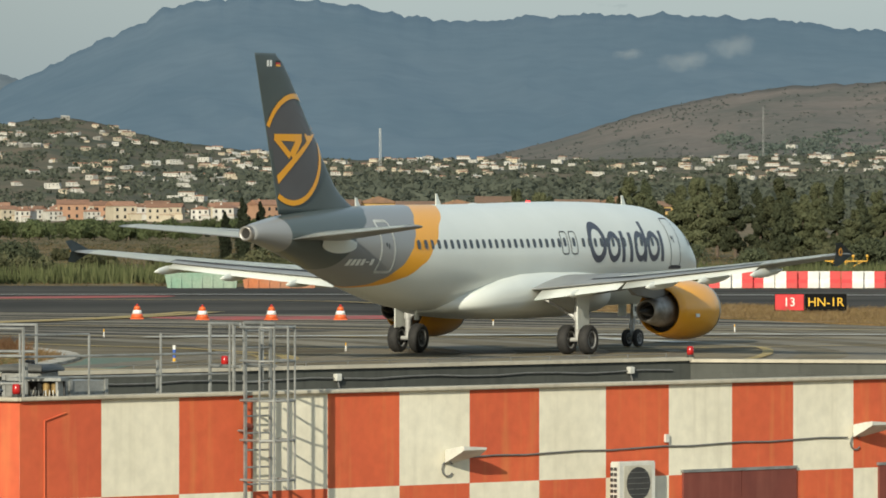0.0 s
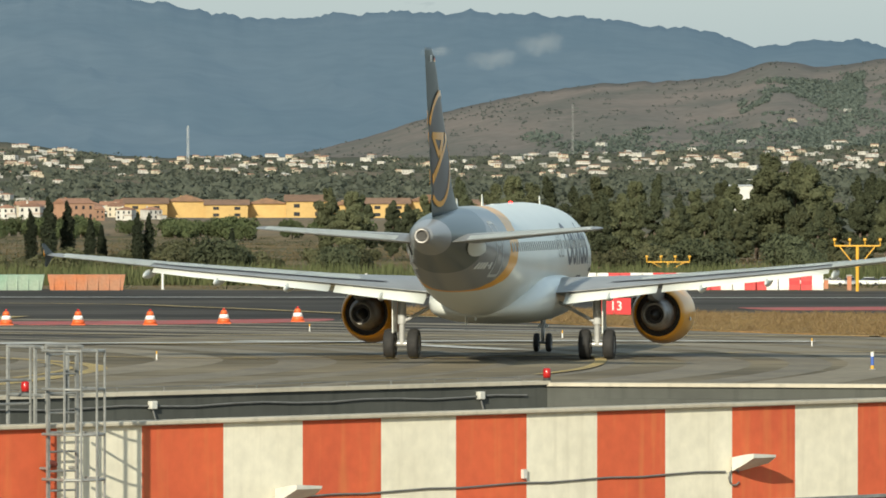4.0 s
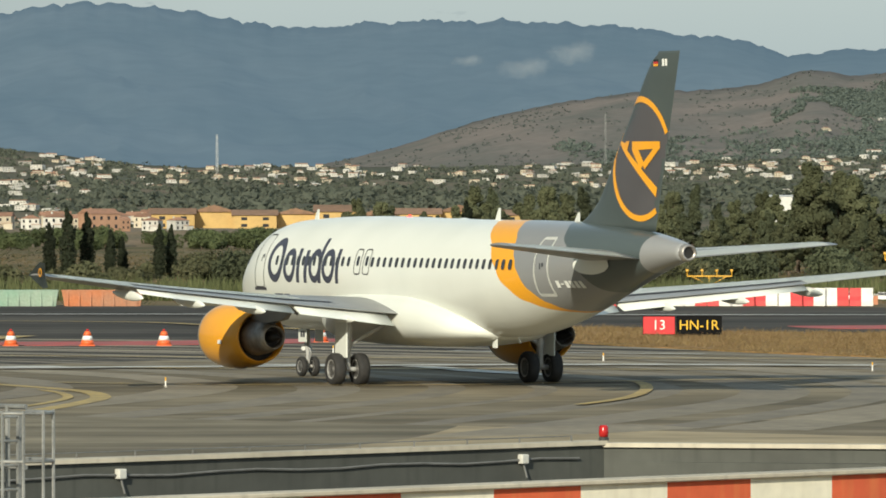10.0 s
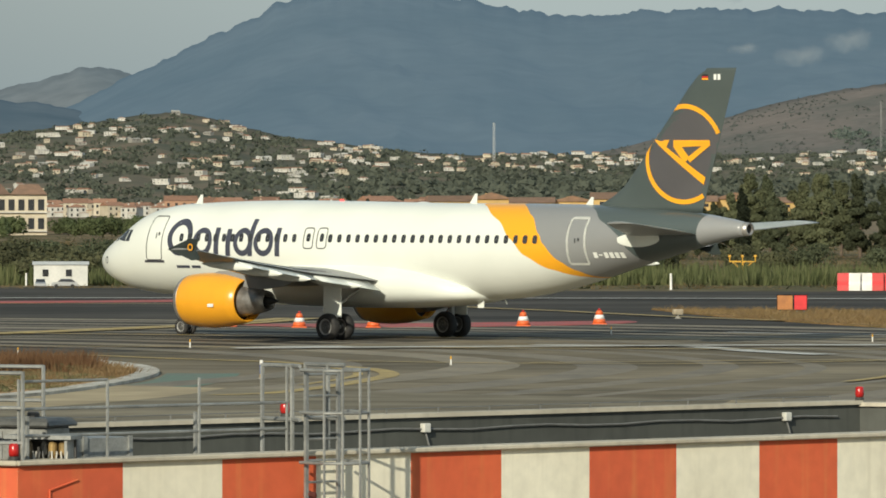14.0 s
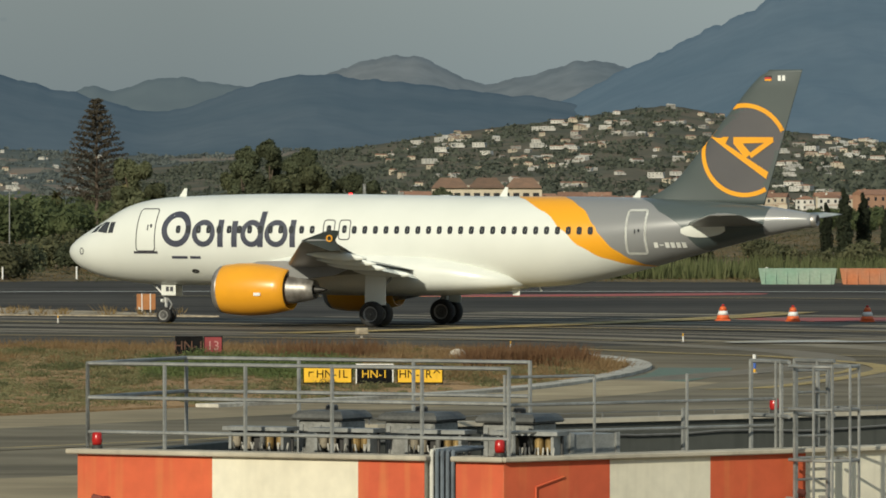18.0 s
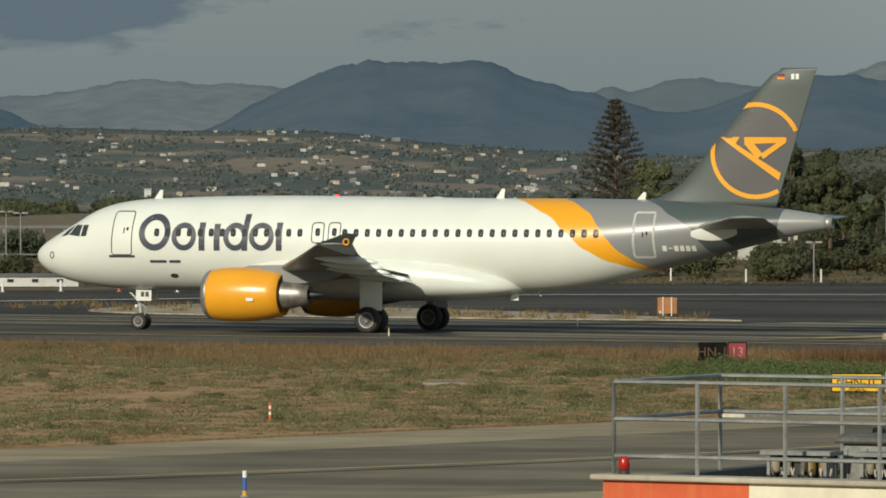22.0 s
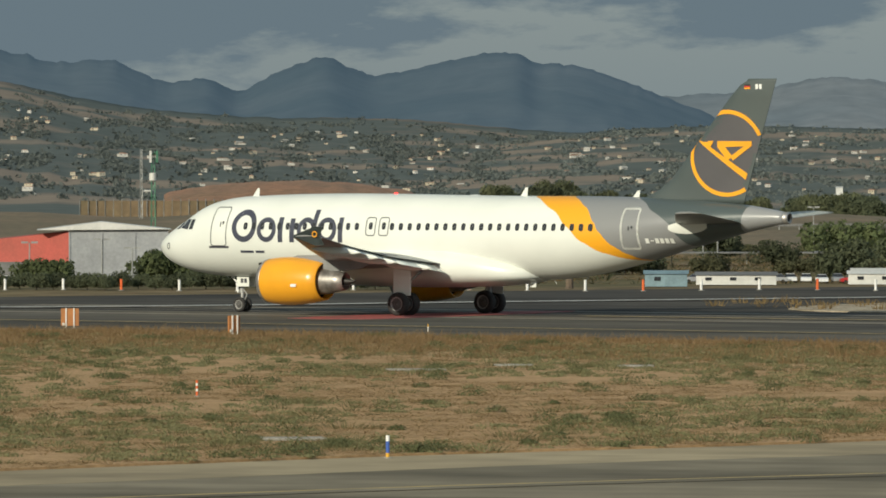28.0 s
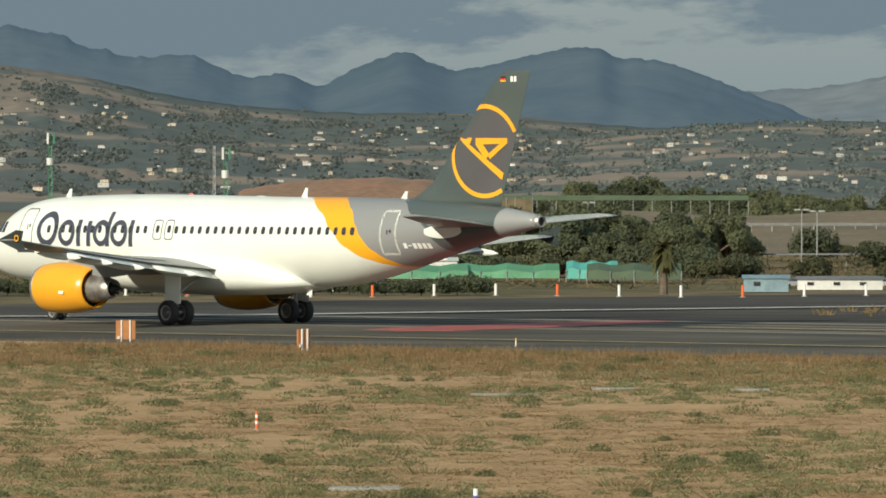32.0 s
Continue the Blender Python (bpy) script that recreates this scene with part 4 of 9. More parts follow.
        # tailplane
        surface("tailplane", [(31.5, side * 0.7, 4.62, 3.9, 0.11), (32.0, side * 1.3, 4.68, 3.6, 0.11), (35.0, side * 6.0, 5.09, 1.52, 0.10), (35.35, side * 6.22, 5.11, 1.1, 0.08)], WING_P, jet, "grey tailplane darkened for its shaded underside")
        TP = [(0.7, 31.5, 4.62, 3.9), (1.3, 32.0, 4.68, 3.6), (6.0, 35.0, 5.09, 1.52)]
        def tail_top(y, v):
            lx, z, c = (lerp([q_[0] for q_ in TP], [q_[j] for q_ in TP], y) for j in (1, 2, 3))
            t = 5 * 0.105 * (0.2969 * math.sqrt(v) - 0.126 * v - 0.3516 * v * v + 0.2843 * v ** 3 - 0.1015 * v ** 4)
            return P(lx + v * c, side * y, z + (0.08 * v * (1 - v) + t) * c + 0.01)
        # white skin over the dark grey stands in for the sunlit top
        decal("tailplane_top", tail_top, [1.3 + 4.6 * i / 8 for i in range(9)], [0.0, 0.01, 0.04, 0.1, 0.25, 0.5, 0.75, 0.97], WHITE_P, jet, "tailplane top skin painted white for sunlight")
        # pale plate where the tailplane pivots
        plate = []
        for k in range(20):
            a, b = 31.7 + 0.10 * k, 31.80 + 0.10 * k
            qa, qb = (math.sin(math.pi * (v - 31.65) / 2.1) ** 0.45 for v in (a, b))
            for r in range(6):
                f0, f1 = r / 6, (r + 1) / 6
                za, zb = 4.40 - 0.36 * qa + 0.05 * (a - 31.7), 4.40 - 0.36 * qb + 0.05 * (b - 31.7)
                plate.append([(a, za + 0.6 * qa * f0), (b, zb + 0.6 * qb * f0), (b, zb + 0.6 * qb * f1), (a, za + 0.6 * qa * f1)])
        side_shape("pivot_plate", plate, side, WHITE_P, jet, 0.02)
        # wing
        W = [(11.6, 1.3, 2.45, 7.3, 0.14), (12.3, 2.2, 2.55, 6.6, 0.14), (14.55, 6.4, 2.93, 4.25, 0.12), (17.4, 11.6, 3.42, 2.9, 0.11), (20.25, 16.7, 3.98, 1.55, 0.10), (20.6, 16.95, 4.02, 1.2, 0.06)]
        surface("wing", [(a, side * b, c, d, e) for a, b, c, d, e in W], WING_P, jet, "grey swept wing darkened for its shaded underside")

        def wpt(y):
            return [lerp([w[1] for w in W], [w[j] for w in W], y) for j in (0, 2, 3)]
        # drooped flaps behind a dark slot, aileron and its slot
        for y0, y1 in ((2.7, 6.25), (6.45, 13.0)):
            secs = []
            for i in range(5):
                y = y0 + (y1 - y0) * i / 4
                lx, z, c = wpt(y)
                fc = 0.30 * c
                secs.append([P(lx + 0.80 * c + a * math.cos(0.33) + u * math.sin(0.33), side * y, z + 0.035 * c - 0.06 - a * math.sin(0.33) + u * math.cos(0.33)) for a, u in wing_section(fc, 0.11)])
            bm = bmesh.new()
            rings(bm, secs)
            bmesh.ops.recalc_face_normals(bm, faces=bm.faces)
            part("flap", bm, WHITE_P, jet, "pale lowered flap", smooth=True)
        # the wing's white top skin paints sunlight over the darkened grey
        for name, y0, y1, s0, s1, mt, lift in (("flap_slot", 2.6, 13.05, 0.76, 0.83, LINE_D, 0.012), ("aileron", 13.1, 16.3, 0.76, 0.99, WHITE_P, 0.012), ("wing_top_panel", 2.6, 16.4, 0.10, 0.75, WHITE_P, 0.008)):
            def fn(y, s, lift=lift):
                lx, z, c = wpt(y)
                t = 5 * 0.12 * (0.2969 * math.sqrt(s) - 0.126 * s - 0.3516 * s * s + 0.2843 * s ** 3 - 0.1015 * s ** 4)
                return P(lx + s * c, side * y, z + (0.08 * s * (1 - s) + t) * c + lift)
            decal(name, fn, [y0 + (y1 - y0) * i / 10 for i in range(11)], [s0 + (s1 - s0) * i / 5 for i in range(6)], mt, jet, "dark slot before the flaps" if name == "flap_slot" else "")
        # flap track fairings
        for y in (4.4, 8.0, 10.6, 13.2):
            lx, z, c = wpt(y)
            bm = bmesh.new()
            rows = []
            for s, r in ((-2.0, 0.02), (-1.5, 0.10), (-0.7, 0.145), (0.0, 0.14), (0.6, 0.09), (0.95, 0.015)):
                rows.append([P(lx + c + s, side * y + r * 0.75 * math.cos(2 * math.pi * i / 12), z - 0.2 - 0.1 * (s + 2) * 0.6 + r * 1.25 * math.sin(2 * math.pi * i / 12)) for i in range(12)])
            rings(bm, rows)
            bmesh.ops.recalc_face_normals(bm, faces=bm.faces)
            part("flap_fairing", bm, WHITE_P, jet, smooth=True)
        # wing tip fence
        bm = bmesh.new()
        for dz, x0, x1 in ((1, 20.7, 22.1), (-1, 20.7, 22.1)):
            a = [P(20.35, side * 16.93, 4.03), P(22.0, side * 16.93, 4.03), P(22.25, side * (16.98 + 0.06 * dz), 4.03 + 0.42 * dz), P(21.75, side * (16.98 + 0.06 * dz), 4.03 + 0.46 * dz)]
            bm.faces.new([bm.verts.new(p) for p in a])
        bmesh.ops.solidify(bm, geom=bm.faces[:], thickness=0.04)
        fence = part("wingtip_fence", bm, DARK_P, jet, "dark wingtip fence with an orange emblem")
        bm = bmesh.new()
        lathe(bm, [(0.0, 0.10), (0.0, 0.15), (side * -0.012, 0.15), (side * -0.012, 0.10)], P(21.75, side * 17.02, 4.12), "X", 20, False)
        part("emblem", bm, ORANGE_P, fence, "small orange ring")
        # engine
        ey, ez = side * 5.75, 1.70
        nac = thing("engine", "", "")
        nac.parent = jet
        o = P(10.85, ey, ez)
        bm = bmesh.new()
        lathe(bm, [(0.02, 0.90), (0.06, 0.97), (-0.05, 1.05), (-0.35, 1.13), (-0.9, 1.185), (-1.6, 1.20), (-2.4, 1.14), (-3.0, 1.04), (-3.5, 0.93), (-3.52, 0.88), (-2.9, 0.9), (-2.0, 0.88)], o, n=40, caps=False)
        part("nacelle", bm, ORANGE_P, nac, "orange engine cowling", smooth=True)
        bm = bmesh.new()
        lathe(bm, [(0.0, 0.88), (0.075, 0.925), (0.07, 0.985), (-0.03, 1.062), (-0.12, 1.085), (-0.20, 1.102), (-0.21, 1.09)], o, n=40, caps=False)
        part("intake_lip", bm, STEEL, nac, "bare metal intake lip", smooth=True)
        bm = bmesh.new()
        lathe(bm, [(0.0, 0.885), (-0.5, 0.86), (-0.9, 0.84), (-0.92, 0.02)], o, n=32, caps=False)
        part("intake_duct", bm, DARKM, nac, smooth=True)
        bm = bmesh.new()
        lathe(bm, [(-0.35, 0.01), (-0.5, 0.12), (-0.85, 0.26)], o, n=16, caps=False)
        part("fan_spinner", bm, DARKM, nac, smooth=True)
        bm = bmesh.new()
        lathe(bm, [(-2.2, 0.62), (-3.2, 0.68), (-3.6, 0.64), (-4.3, 0.52), (-4.75, 0.42), (-4.76, 0.38), (-4.2, 0.36)], o, n=32, caps=False)
        part("core_cowl", bm, STEEL, nac, "heat-stained metal exhaust cone", smooth=True)
        bm = bmesh.new()
        lathe(bm, [(-3.0, 0.9), (-3.02, 0.62)], o, n=32, caps=False)
        part("exhaust_throat", bm, DARKM, nac)
        bm = bmesh.new()
        lathe(bm, [(-4.3, 0.40), (-4.32, 0.05)], o, n=24, caps=False)
        part("core_throat", bm, DARKM, nac)
        bm = bmesh.new()
        lathe(bm, [(-4.2, 0.24), (-4.9, 0.16), (-5.35, 0.02)], o, n=16, caps=False)
        part("exhaust_plug", bm, DARKM, nac, smooth=True)
        bm = bmesh.new()
        rows = []
        for x, zt, zb, hw in ((11.9, 2.75, 2.6, 0.05), (12.8, 2.98, 2.4, 0.17), (14.2, 3.0, 2.3, 0.22), (15.2, 2.85, 2.2, 0.2), (16.6, 2.75, 2.35, 0.12), (17.2, 2.72, 2.6, 0.03)):
            rows.append([P(x, ey + hw, zb), P(x, ey + hw, zt), P(x, ey - hw, zt), P(x, ey - hw, zb)])
        rings(bm, rows)
        bmesh.ops.recalc_face_normals(bm, faces=bm.faces)
        part("pylon", bm, WING_P, nac)
        bm = bmesh.new()
        box(bm, P(13.2, ey + side * 1.15, 1.5), (0.02, 0.34, 0.14))
        part("marking_plate", bm, LINE_W, nac, "small white marking on the cowling")
        # main gear
        gear = thing("main_gear", "", "")
        gear.parent = jet
        gy = side * 3.795
        bm = bmesh.new()
        rod(bm, P(17.71, gy, 0.58), P(17.71, gy, 2.7), 0.11, n=14)
        rod(bm, P(17.71, gy, 1.35), P(17.71, gy, 2.7), 0.165, n=14)
        rod(bm, P(17.71, gy - 0.55, 0.58), P(17.71, gy + 0.55, 0.58), 0.085, n=12)
        part("strut", bm, STRUT, gear, smooth=False)
        bm = bmesh.new()
        rod(bm, P(17.71, gy, 1.4), P(17.75, gy - side * 1.75, 2.35), 0.07, n=8)
        rod(bm, P(17.5, gy, 0.75), P(17.35, gy, 1.1), 0.035, n=6)
        rod(bm, P(17.35, gy, 1.1), P(17.6, gy, 1.45), 0.035, n=6)
        part("brace", bm, STRUT, gear)
        bm = bmesh.new()
        box(bm, P(17.8, gy + side * 0.28, 1.75), (0.05, 1.05, 1.5), bevel=0.02)
        part("gear_door", bm, WHITE_P, gear, "white gear leg door")
        for dy in (-0.465, 0.465):
            wheel(P(17.71, gy + dy, 0.585), 0.585, 0.44, gear)
        # windows
        for i in range(40):
            x = 6.66 + 0.5334 * i
            if 14.05 < x < 15.6:
                continue
            if x > 27.8:
                break
            q = ring_quads(x, 4.39, 0.125, 0.18, 0.12, 16, 0, 360, 0.6)
            side_shape("cabin_window", q, side, GLASS_D, body, 0.012)
        # doors
        side_frame("door_outline", 4.42, 5.46, 3.36, 5.36, 0.045, side, LINE_D, body, "dark outline of the front door")
        side_frame("door_outline", 29.10, 30.10, 3.30, 5.36, 0.105, side, LINE_W, body, "white outline of the rear door")
        for x in (14.44, 15.23):
            side_frame("exit_outline", x - 0.30, x + 0.30, 3.92, 4.86, 0.045, side, LINE_D, body, "dark outline of an overwing exit")
            side_shape("exit_window", ring_quads(x, 4.42, 0.115, 0.18, 0.11, 16, 0, 360, 0.6), side, GLASS_D, body, 0.013)
        side_shape("door_sill", bar_quads(4.3, 5.58, 3.26, 3.37, 0, 1), side, LINE_D, body, 0.02)
        side_shape("door_handle", bar_quads(5.0, 5.06, 4.35, 4.6, 0, 1) + ring_quads(5.2, 4.55, 0.06, 0.09, 0.055, 8), side, GLASS_D, body, 0.014)
        side_shape("door_handle", bar_quads(29.55, 29.6, 4.25, 4.45, 0, 1) + ring_quads(29.75, 4.4, 0.05, 0.08, 0.045, 8), side, GLASS_D, body, 0.014)
        # operator's wordmark as plain shapes, the type and registration as bars
        z0 = 3.58
        o_ = -1 if side == 1 else 1
        base_x = 5.78 if side == 1 else 13.1
        def sgn(q):
            return [[(base_x - o_ * x, z) for x, z in p] for p in q]
        word = [ring_quads(0.78, 4.40, 0.78, 0.83, 0.29, 30), ring_quads(2.22, 4.21, 0.60, 0.63, 0.25, 26), bar_quads(2.95, 3.24, z0, 4.84, 0), bar_quads(3.68, 3.97, z0, 4.78, 0), ring_quads(4.72, 4.21, 0.58, 0.63, 0.25, 26), bar_quads(5.02, 5.30, z0, 5.22, -0.05), ring_quads(5.98, 4.21, 0.60, 0.63, 0.25, 26), bar_quads(6.68, 6.96, z0, 4.84, 0)]
        for q in word:
            side_shape("wordmark_shape", sgn(q), side, NAVY, body, 0.010, "dark slate wordmark shape")
        tb = 6.3 if side == 1 else 7.9
        for q in (bar_quads(tb, tb + 0.82, 3.03, 3.15, 0, 2), bar_quads(tb + 0.95, tb + 1.5, 3.03, 3.15, 0, 2)):
            side_shape("type_bar", q, side, NAVY, body, 0.012)
        rb = 30.42
        for k in range(6):
            zz = (3.62, 3.86) if k != 1 else (3.72, 3.77)
            side_shape("registration_bar", bar_quads(rb + 0.25 * k, rb + 0.18 + 0.25 * k, *zz, 0, 1), side, LINE_W, body, 0.014)
        # cockpit glass
        for (xa, za), (xb, zb), (xc, zc), (xd, zd) in (((2.02, 4.27), (2.68, 4.20), (2.72, 4.72), (2.34, 4.72)), ((2.76, 4.20), (3.06, 4.22), (3.1, 4.72), (2.8, 4.72)), ((1.55, 4.18), (1.94, 4.26), (2.22, 4.68), (1.86, 4.50))):
            q = []
            for i in range(4):
                for j in range(4):
                    def at(u, v):
                        return ((xa * (1 - u) + xb * u) * (1 - v) + (xd * (1 - u) + xc * u) * v, (za * (1 - u) + zb * u) * (1 - v) + (zd * (1 - u) + zc * u) * v)
                    q.append([at(i / 4, j / 4), at((i + 1) / 4, j / 4), at((i + 1) / 4, (j + 1) / 4), at(i / 4, (j + 1) / 4)])
            side_shape("cockpit_window", q, side, GLASS_D, body, 0.012)
        side_shape("probe_plate", ring_quads(1.15, 3.35, 0.14, 0.17, 0.05, 10), side, LINE_D, body, 0.012)
        side_shape("service_hatch", ring_quads(7.35, 2.45, 0.2, 0.1, 0.09, 10), side, DARKM, body, 0.012)
    # nose gear
    ng = thing("nose_gear", "", "")
    ng.parent = jet
    bm = bmesh.new()
    rod(bm, P(5.07, 0, 0.38), P(5.0, 0, 2.1), 0.075, n=12)
    rod(bm, P(5.04, 0, 1.0), P(5.0, 0, 2.1), 0.11, n=12)
    rod(bm, P(5.07, -0.3, 0.38), P(5.07, 0.3, 0.38), 0.06, n=10)
    part("strut", bm, STRUT, ng)
    bm = bmesh.new()
    rod(bm, P(5.04, 0, 1.2), P(4.2, 0, 2.0), 0.05, n=8)
    rod(bm, P(5.2, 0, 0.6), P(5.35, 0, 0.9), 0.03, n=6)
    rod(bm, P(5.35, 0, 0.9), P(5.1, 0, 1.2), 0.03, n=6)
    part("brace", bm, STRUT, ng)
    for dy in (-0.25, 0.25):
        wheel(P(5.07, dy, 0.38), 0.38, 0.22, ng)
    for sd in (-1, 1):
        bm = bmesh.new()
        box(bm, P(5.35, sd * 0.34, 1.55), (0.03, 0.75, 0.5), bevel=0.01)
        part("gear_door", bm, WHITE_P, ng, "white nose gear door")
        bm = bmesh.new()
        for k in range(2):
            box(bm, P(5.3 + 0.22 * k, sd * 0.365, 1.6), (0.012, 0.16, 0.22))
        part("lettering_bar", bm, LINE_D, ng)
        bm = bmesh.new()
        rod(bm, P(4.96, sd * 0.13, 1.05), P(4.86, sd * 0.13, 1.05), 0.08, n=12)
        part("taxi_light", bm, LINE_W, ng)
    # aerials, beacon and small things on the roof and belly
    for x, h in ((5.9, 0.42), (22.3, 0.45), (28.9, 0.35)):
        bm = bmesh.new()
        z = fus(x)[1] - 0.03
        rings(bm, [[P(x - 0.18, 0.02, z), P(x + 0.22, 0.02, z), P(x + 0.22, -0.02, z), P(x - 0.18, -0.02, z)], [P(x + 0.12, 0.01, z + h), P(x + 0.26, 0.01, z + h), P(x + 0.26, -0.01, z + h), P(x + 0.12, -0.01, z + h)]])
        bmesh.ops.recalc_face_normals(bm, faces=bm.faces)
        part("blade_aerial", bm, WHITE_P, jet)
    for x in (9.3, 17.2, 19.4):
        bm = bmesh.new()
        bmesh.ops.create_uvsphere(bm, u_segments=12, v_segments=6, radius=0.3, matrix=Matrix.Translation(P(x, 0, 5.90)) @ Matrix.Diagonal((0.7, 1.4, 0.3, 1)))
        part("roof_dome", bm, WHITE_P, jet, smooth=True)
    bm = bmesh.new()
    bmesh.ops.create_uvsphere(bm, u_segments=10, v_segments=6, radius=0.11, matrix=Matrix.Translation(P(14.6, 0, 5.97)))
    part("beacon_light", bm, RED_GLOW, jet, "glowing red beacon")
    bm = bmesh.new()
    box(bm, P(23.2, 0.5, 1.62), (0.03, 0.35, 0.4))
    rod(bm, P(24.1, 0, 1.85), P(24.25, 0, 1.6), 0.03, n=6)
    part("belly_aerial", bm, WHITE_P, jet)
    return jet


RED_GLOW_FLAT = mat("red flag stripe", (0.5, 0.03, 0.03), 0.4, scale=1, var=0.1)


def wheel(c, r, w_, parent):
    hub = thing("wheel", "", "")
    hub.parent = parent
    hub.location = c
    bm = bmesh.new()
    h = w_ / 2
    lathe(bm, [(-h * 0.75, r * 0.55), (-h, r * 0.72), (-h * 0.9, r * 0.9), (-h * 0.55, r * 0.985), (0, r), (h * 0.55, r * 0.985), (h * 0.9, r * 0.9), (h, r * 0.72), (h * 0.75, r * 0.55)], (0, 0, 0), "X", 32, False)
    part("tyre", bm, RUBBER, hub, smooth=True)
    bm = bmesh.new()
    lathe(bm, [(-h * 0.72, 0.02), (-h * 0.78, r * 0.2), (-h * 0.5, r * 0.3), (-h * 0.5, r * 0.45), (-h * 0.76, r * 0.57)], (0, 0, 0), "X", 20, False)
    lathe(bm, [(h * 0.72, 0.02), (h * 0.78, r * 0.2), (h * 0.5, r * 0.3), (h * 0.5, r * 0.45), (h * 0.76, r * 0.57)], (0, 0, 0), "X", 20, False)
    for k in range(8):
        a = k * math.pi / 4
        for sd in (-1, 1):
            rod(bm, (sd * h * 0.5, r * 0.38 * math.cos(a), r * 0.38 * math.sin(a)), (sd * h * 0.62, r * 0.38 * math.cos(a), r * 0.38 * math.sin(a)), r * 0.05, n=6)
    part("rim", bm, RIM, hub)
    bm = bmesh.new()
    for sd in (-1, 1):
        lathe(bm, [(sd * h * 0.70, r * 0.50), (sd * h * 0.80, r * 0.53), (sd * h * 0.84, r * 0.60), (sd * h * 0.80, r * 0.62)], (0, 0, 0), "X", 24, False)
    part("rim_flange", bm, FLANGE, hub, "bright metal rim flange")
    return hub


airliner = build_airliner()
WHEELS = [o for o in airliner.children_recursive if o.name.split(".")[0] == "wheel"]

# ---- low service building with painted squares ----
def streaky(name, a, b, c, rough=0.75):
    """Weathered wall paint: broad fading, runs down the wall, and a fine grain."""
    m = mat(name, a, rough, scale=0.55, color2=b, fine=0.07, bump=0.12, bump_scale=9, spec=0.3)
    n, l = m.node_tree.nodes, m.node_tree.links
    bs = n["Principled BSDF"]
    src = bs.inputs["Base Color"].links[0].from_socket
    tc = n.new("ShaderNodeTexCoord")
    mp = n.new("ShaderNodeMapping")
    mp.inputs["Scale"].default_value = (5.5, 5.5, 0.35)
    nz = n.new("ShaderNodeTexNoise")
    nz.inputs["Scale"].default_value, nz.inputs["Detail"].default_value = 1.0, 7
    mr = n.new("ShaderNodeMapRange")
    mr.inputs["From Min"].default_value, mr.inputs["From Max"].default_value = 0.52, 0.78
    mr.inputs["To Max"].default_value = 0.5
    mx = n.new("ShaderNodeMixRGB")
    mx.inputs["Color2"].default_value = (*c, 1)
    l.new(tc.outputs["Object"], mp.inputs["Vector"])
    l.new(mp.outputs["Vector"], nz.inputs["Vector"])
    l.new(nz.outputs["Fac"], mr.inputs["Value"])
    l.new(mr.outputs["Result"], mx.inputs["Fac"])
    l.new(src, mx.inputs["Color1"])
    l.new(mx.outputs["Color"], bs.inputs["Base Color"])
    return m


WALL_RED = streaky("faded red wall paint", (0.63, 0.125, 0.05), (0.53, 0.10, 0.045), (0.60, 0.24, 0.08))
WALL_WHITE = streaky("yellowed white wall paint", (0.765, 0.715, 0.57), (0.70, 0.65, 0.51), (0.56, 0.51, 0.39))
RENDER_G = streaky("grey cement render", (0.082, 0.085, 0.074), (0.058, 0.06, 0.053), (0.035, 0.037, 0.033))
COPING = streaky("pale stone coping", (0.52, 0.47, 0.37), (0.38, 0.34, 0.265), (0.22, 0.20, 0.16))
ROOF_G = mat("grey gravel roof felt", (0.14, 0.135, 0.125), 0.95, scale=0.8, color2=(0.08, 0.08, 0.075), fine=0.25, bump=0.4)
GALV = mat("galvanised steel", (0.33, 0.335, 0.32), 0.55, 0.45, scale=3.0, color2=(0.22, 0.225, 0.215), fine=0.12)
PANEL_BROWN = streaky("red brown steel shutter", (0.20, 0.055, 0.04), (0.15, 0.045, 0.035), (0.26, 0.10, 0.07))
LAMP_RED = mat("red lamp glass", (0.45, 0.015, 0.012), 0.25, scale=5, color2=(0.3, 0.01, 0.01))
AC_WHITE = mat("off-white enamelled casing", (0.62, 0.61, 0.55), 0.5, scale=2.0, color2=(0.5, 0.49, 0.44), fine=0.06)
AC_BEIGE_F = mat("yellowed enamel panel", (0.52, 0.49, 0.40), 0.5, scale=3, color2=(0.42, 0.39, 0.31), fine=0.08)
BLACK_P = mat("weathered dark plastic", (0.055, 0.053, 0.05), 0.5, scale=4, var=0.3)
CABLE_P = mat("grey cable", (0.16, 0.16, 0.15), 0.6, scale=5, var=0.3)
YELLOW_P = mat("yellow enamel", (0.75, 0.40, 0.03), 0.45, scale=2, color2=(0.62, 0.33, 0.04))
PIPE_BLUE = mat("blue grey pipes", (0.16, 0.19, 0.22), 0.5, 0.2, scale=5, var=0.35)

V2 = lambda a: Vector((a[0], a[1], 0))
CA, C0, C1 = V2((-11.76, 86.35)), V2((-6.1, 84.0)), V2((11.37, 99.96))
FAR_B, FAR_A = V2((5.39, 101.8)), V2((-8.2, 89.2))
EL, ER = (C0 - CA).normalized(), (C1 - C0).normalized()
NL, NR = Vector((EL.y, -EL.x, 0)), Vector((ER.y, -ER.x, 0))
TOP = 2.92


def onL(u, out, z):
    p = CA + EL * u + NL * out
    return Vector((p.x, p.y, z))


def onR(u, out, z):
    p = C0 + ER * u + NR * out
    return Vector((p.x, p.y, z))


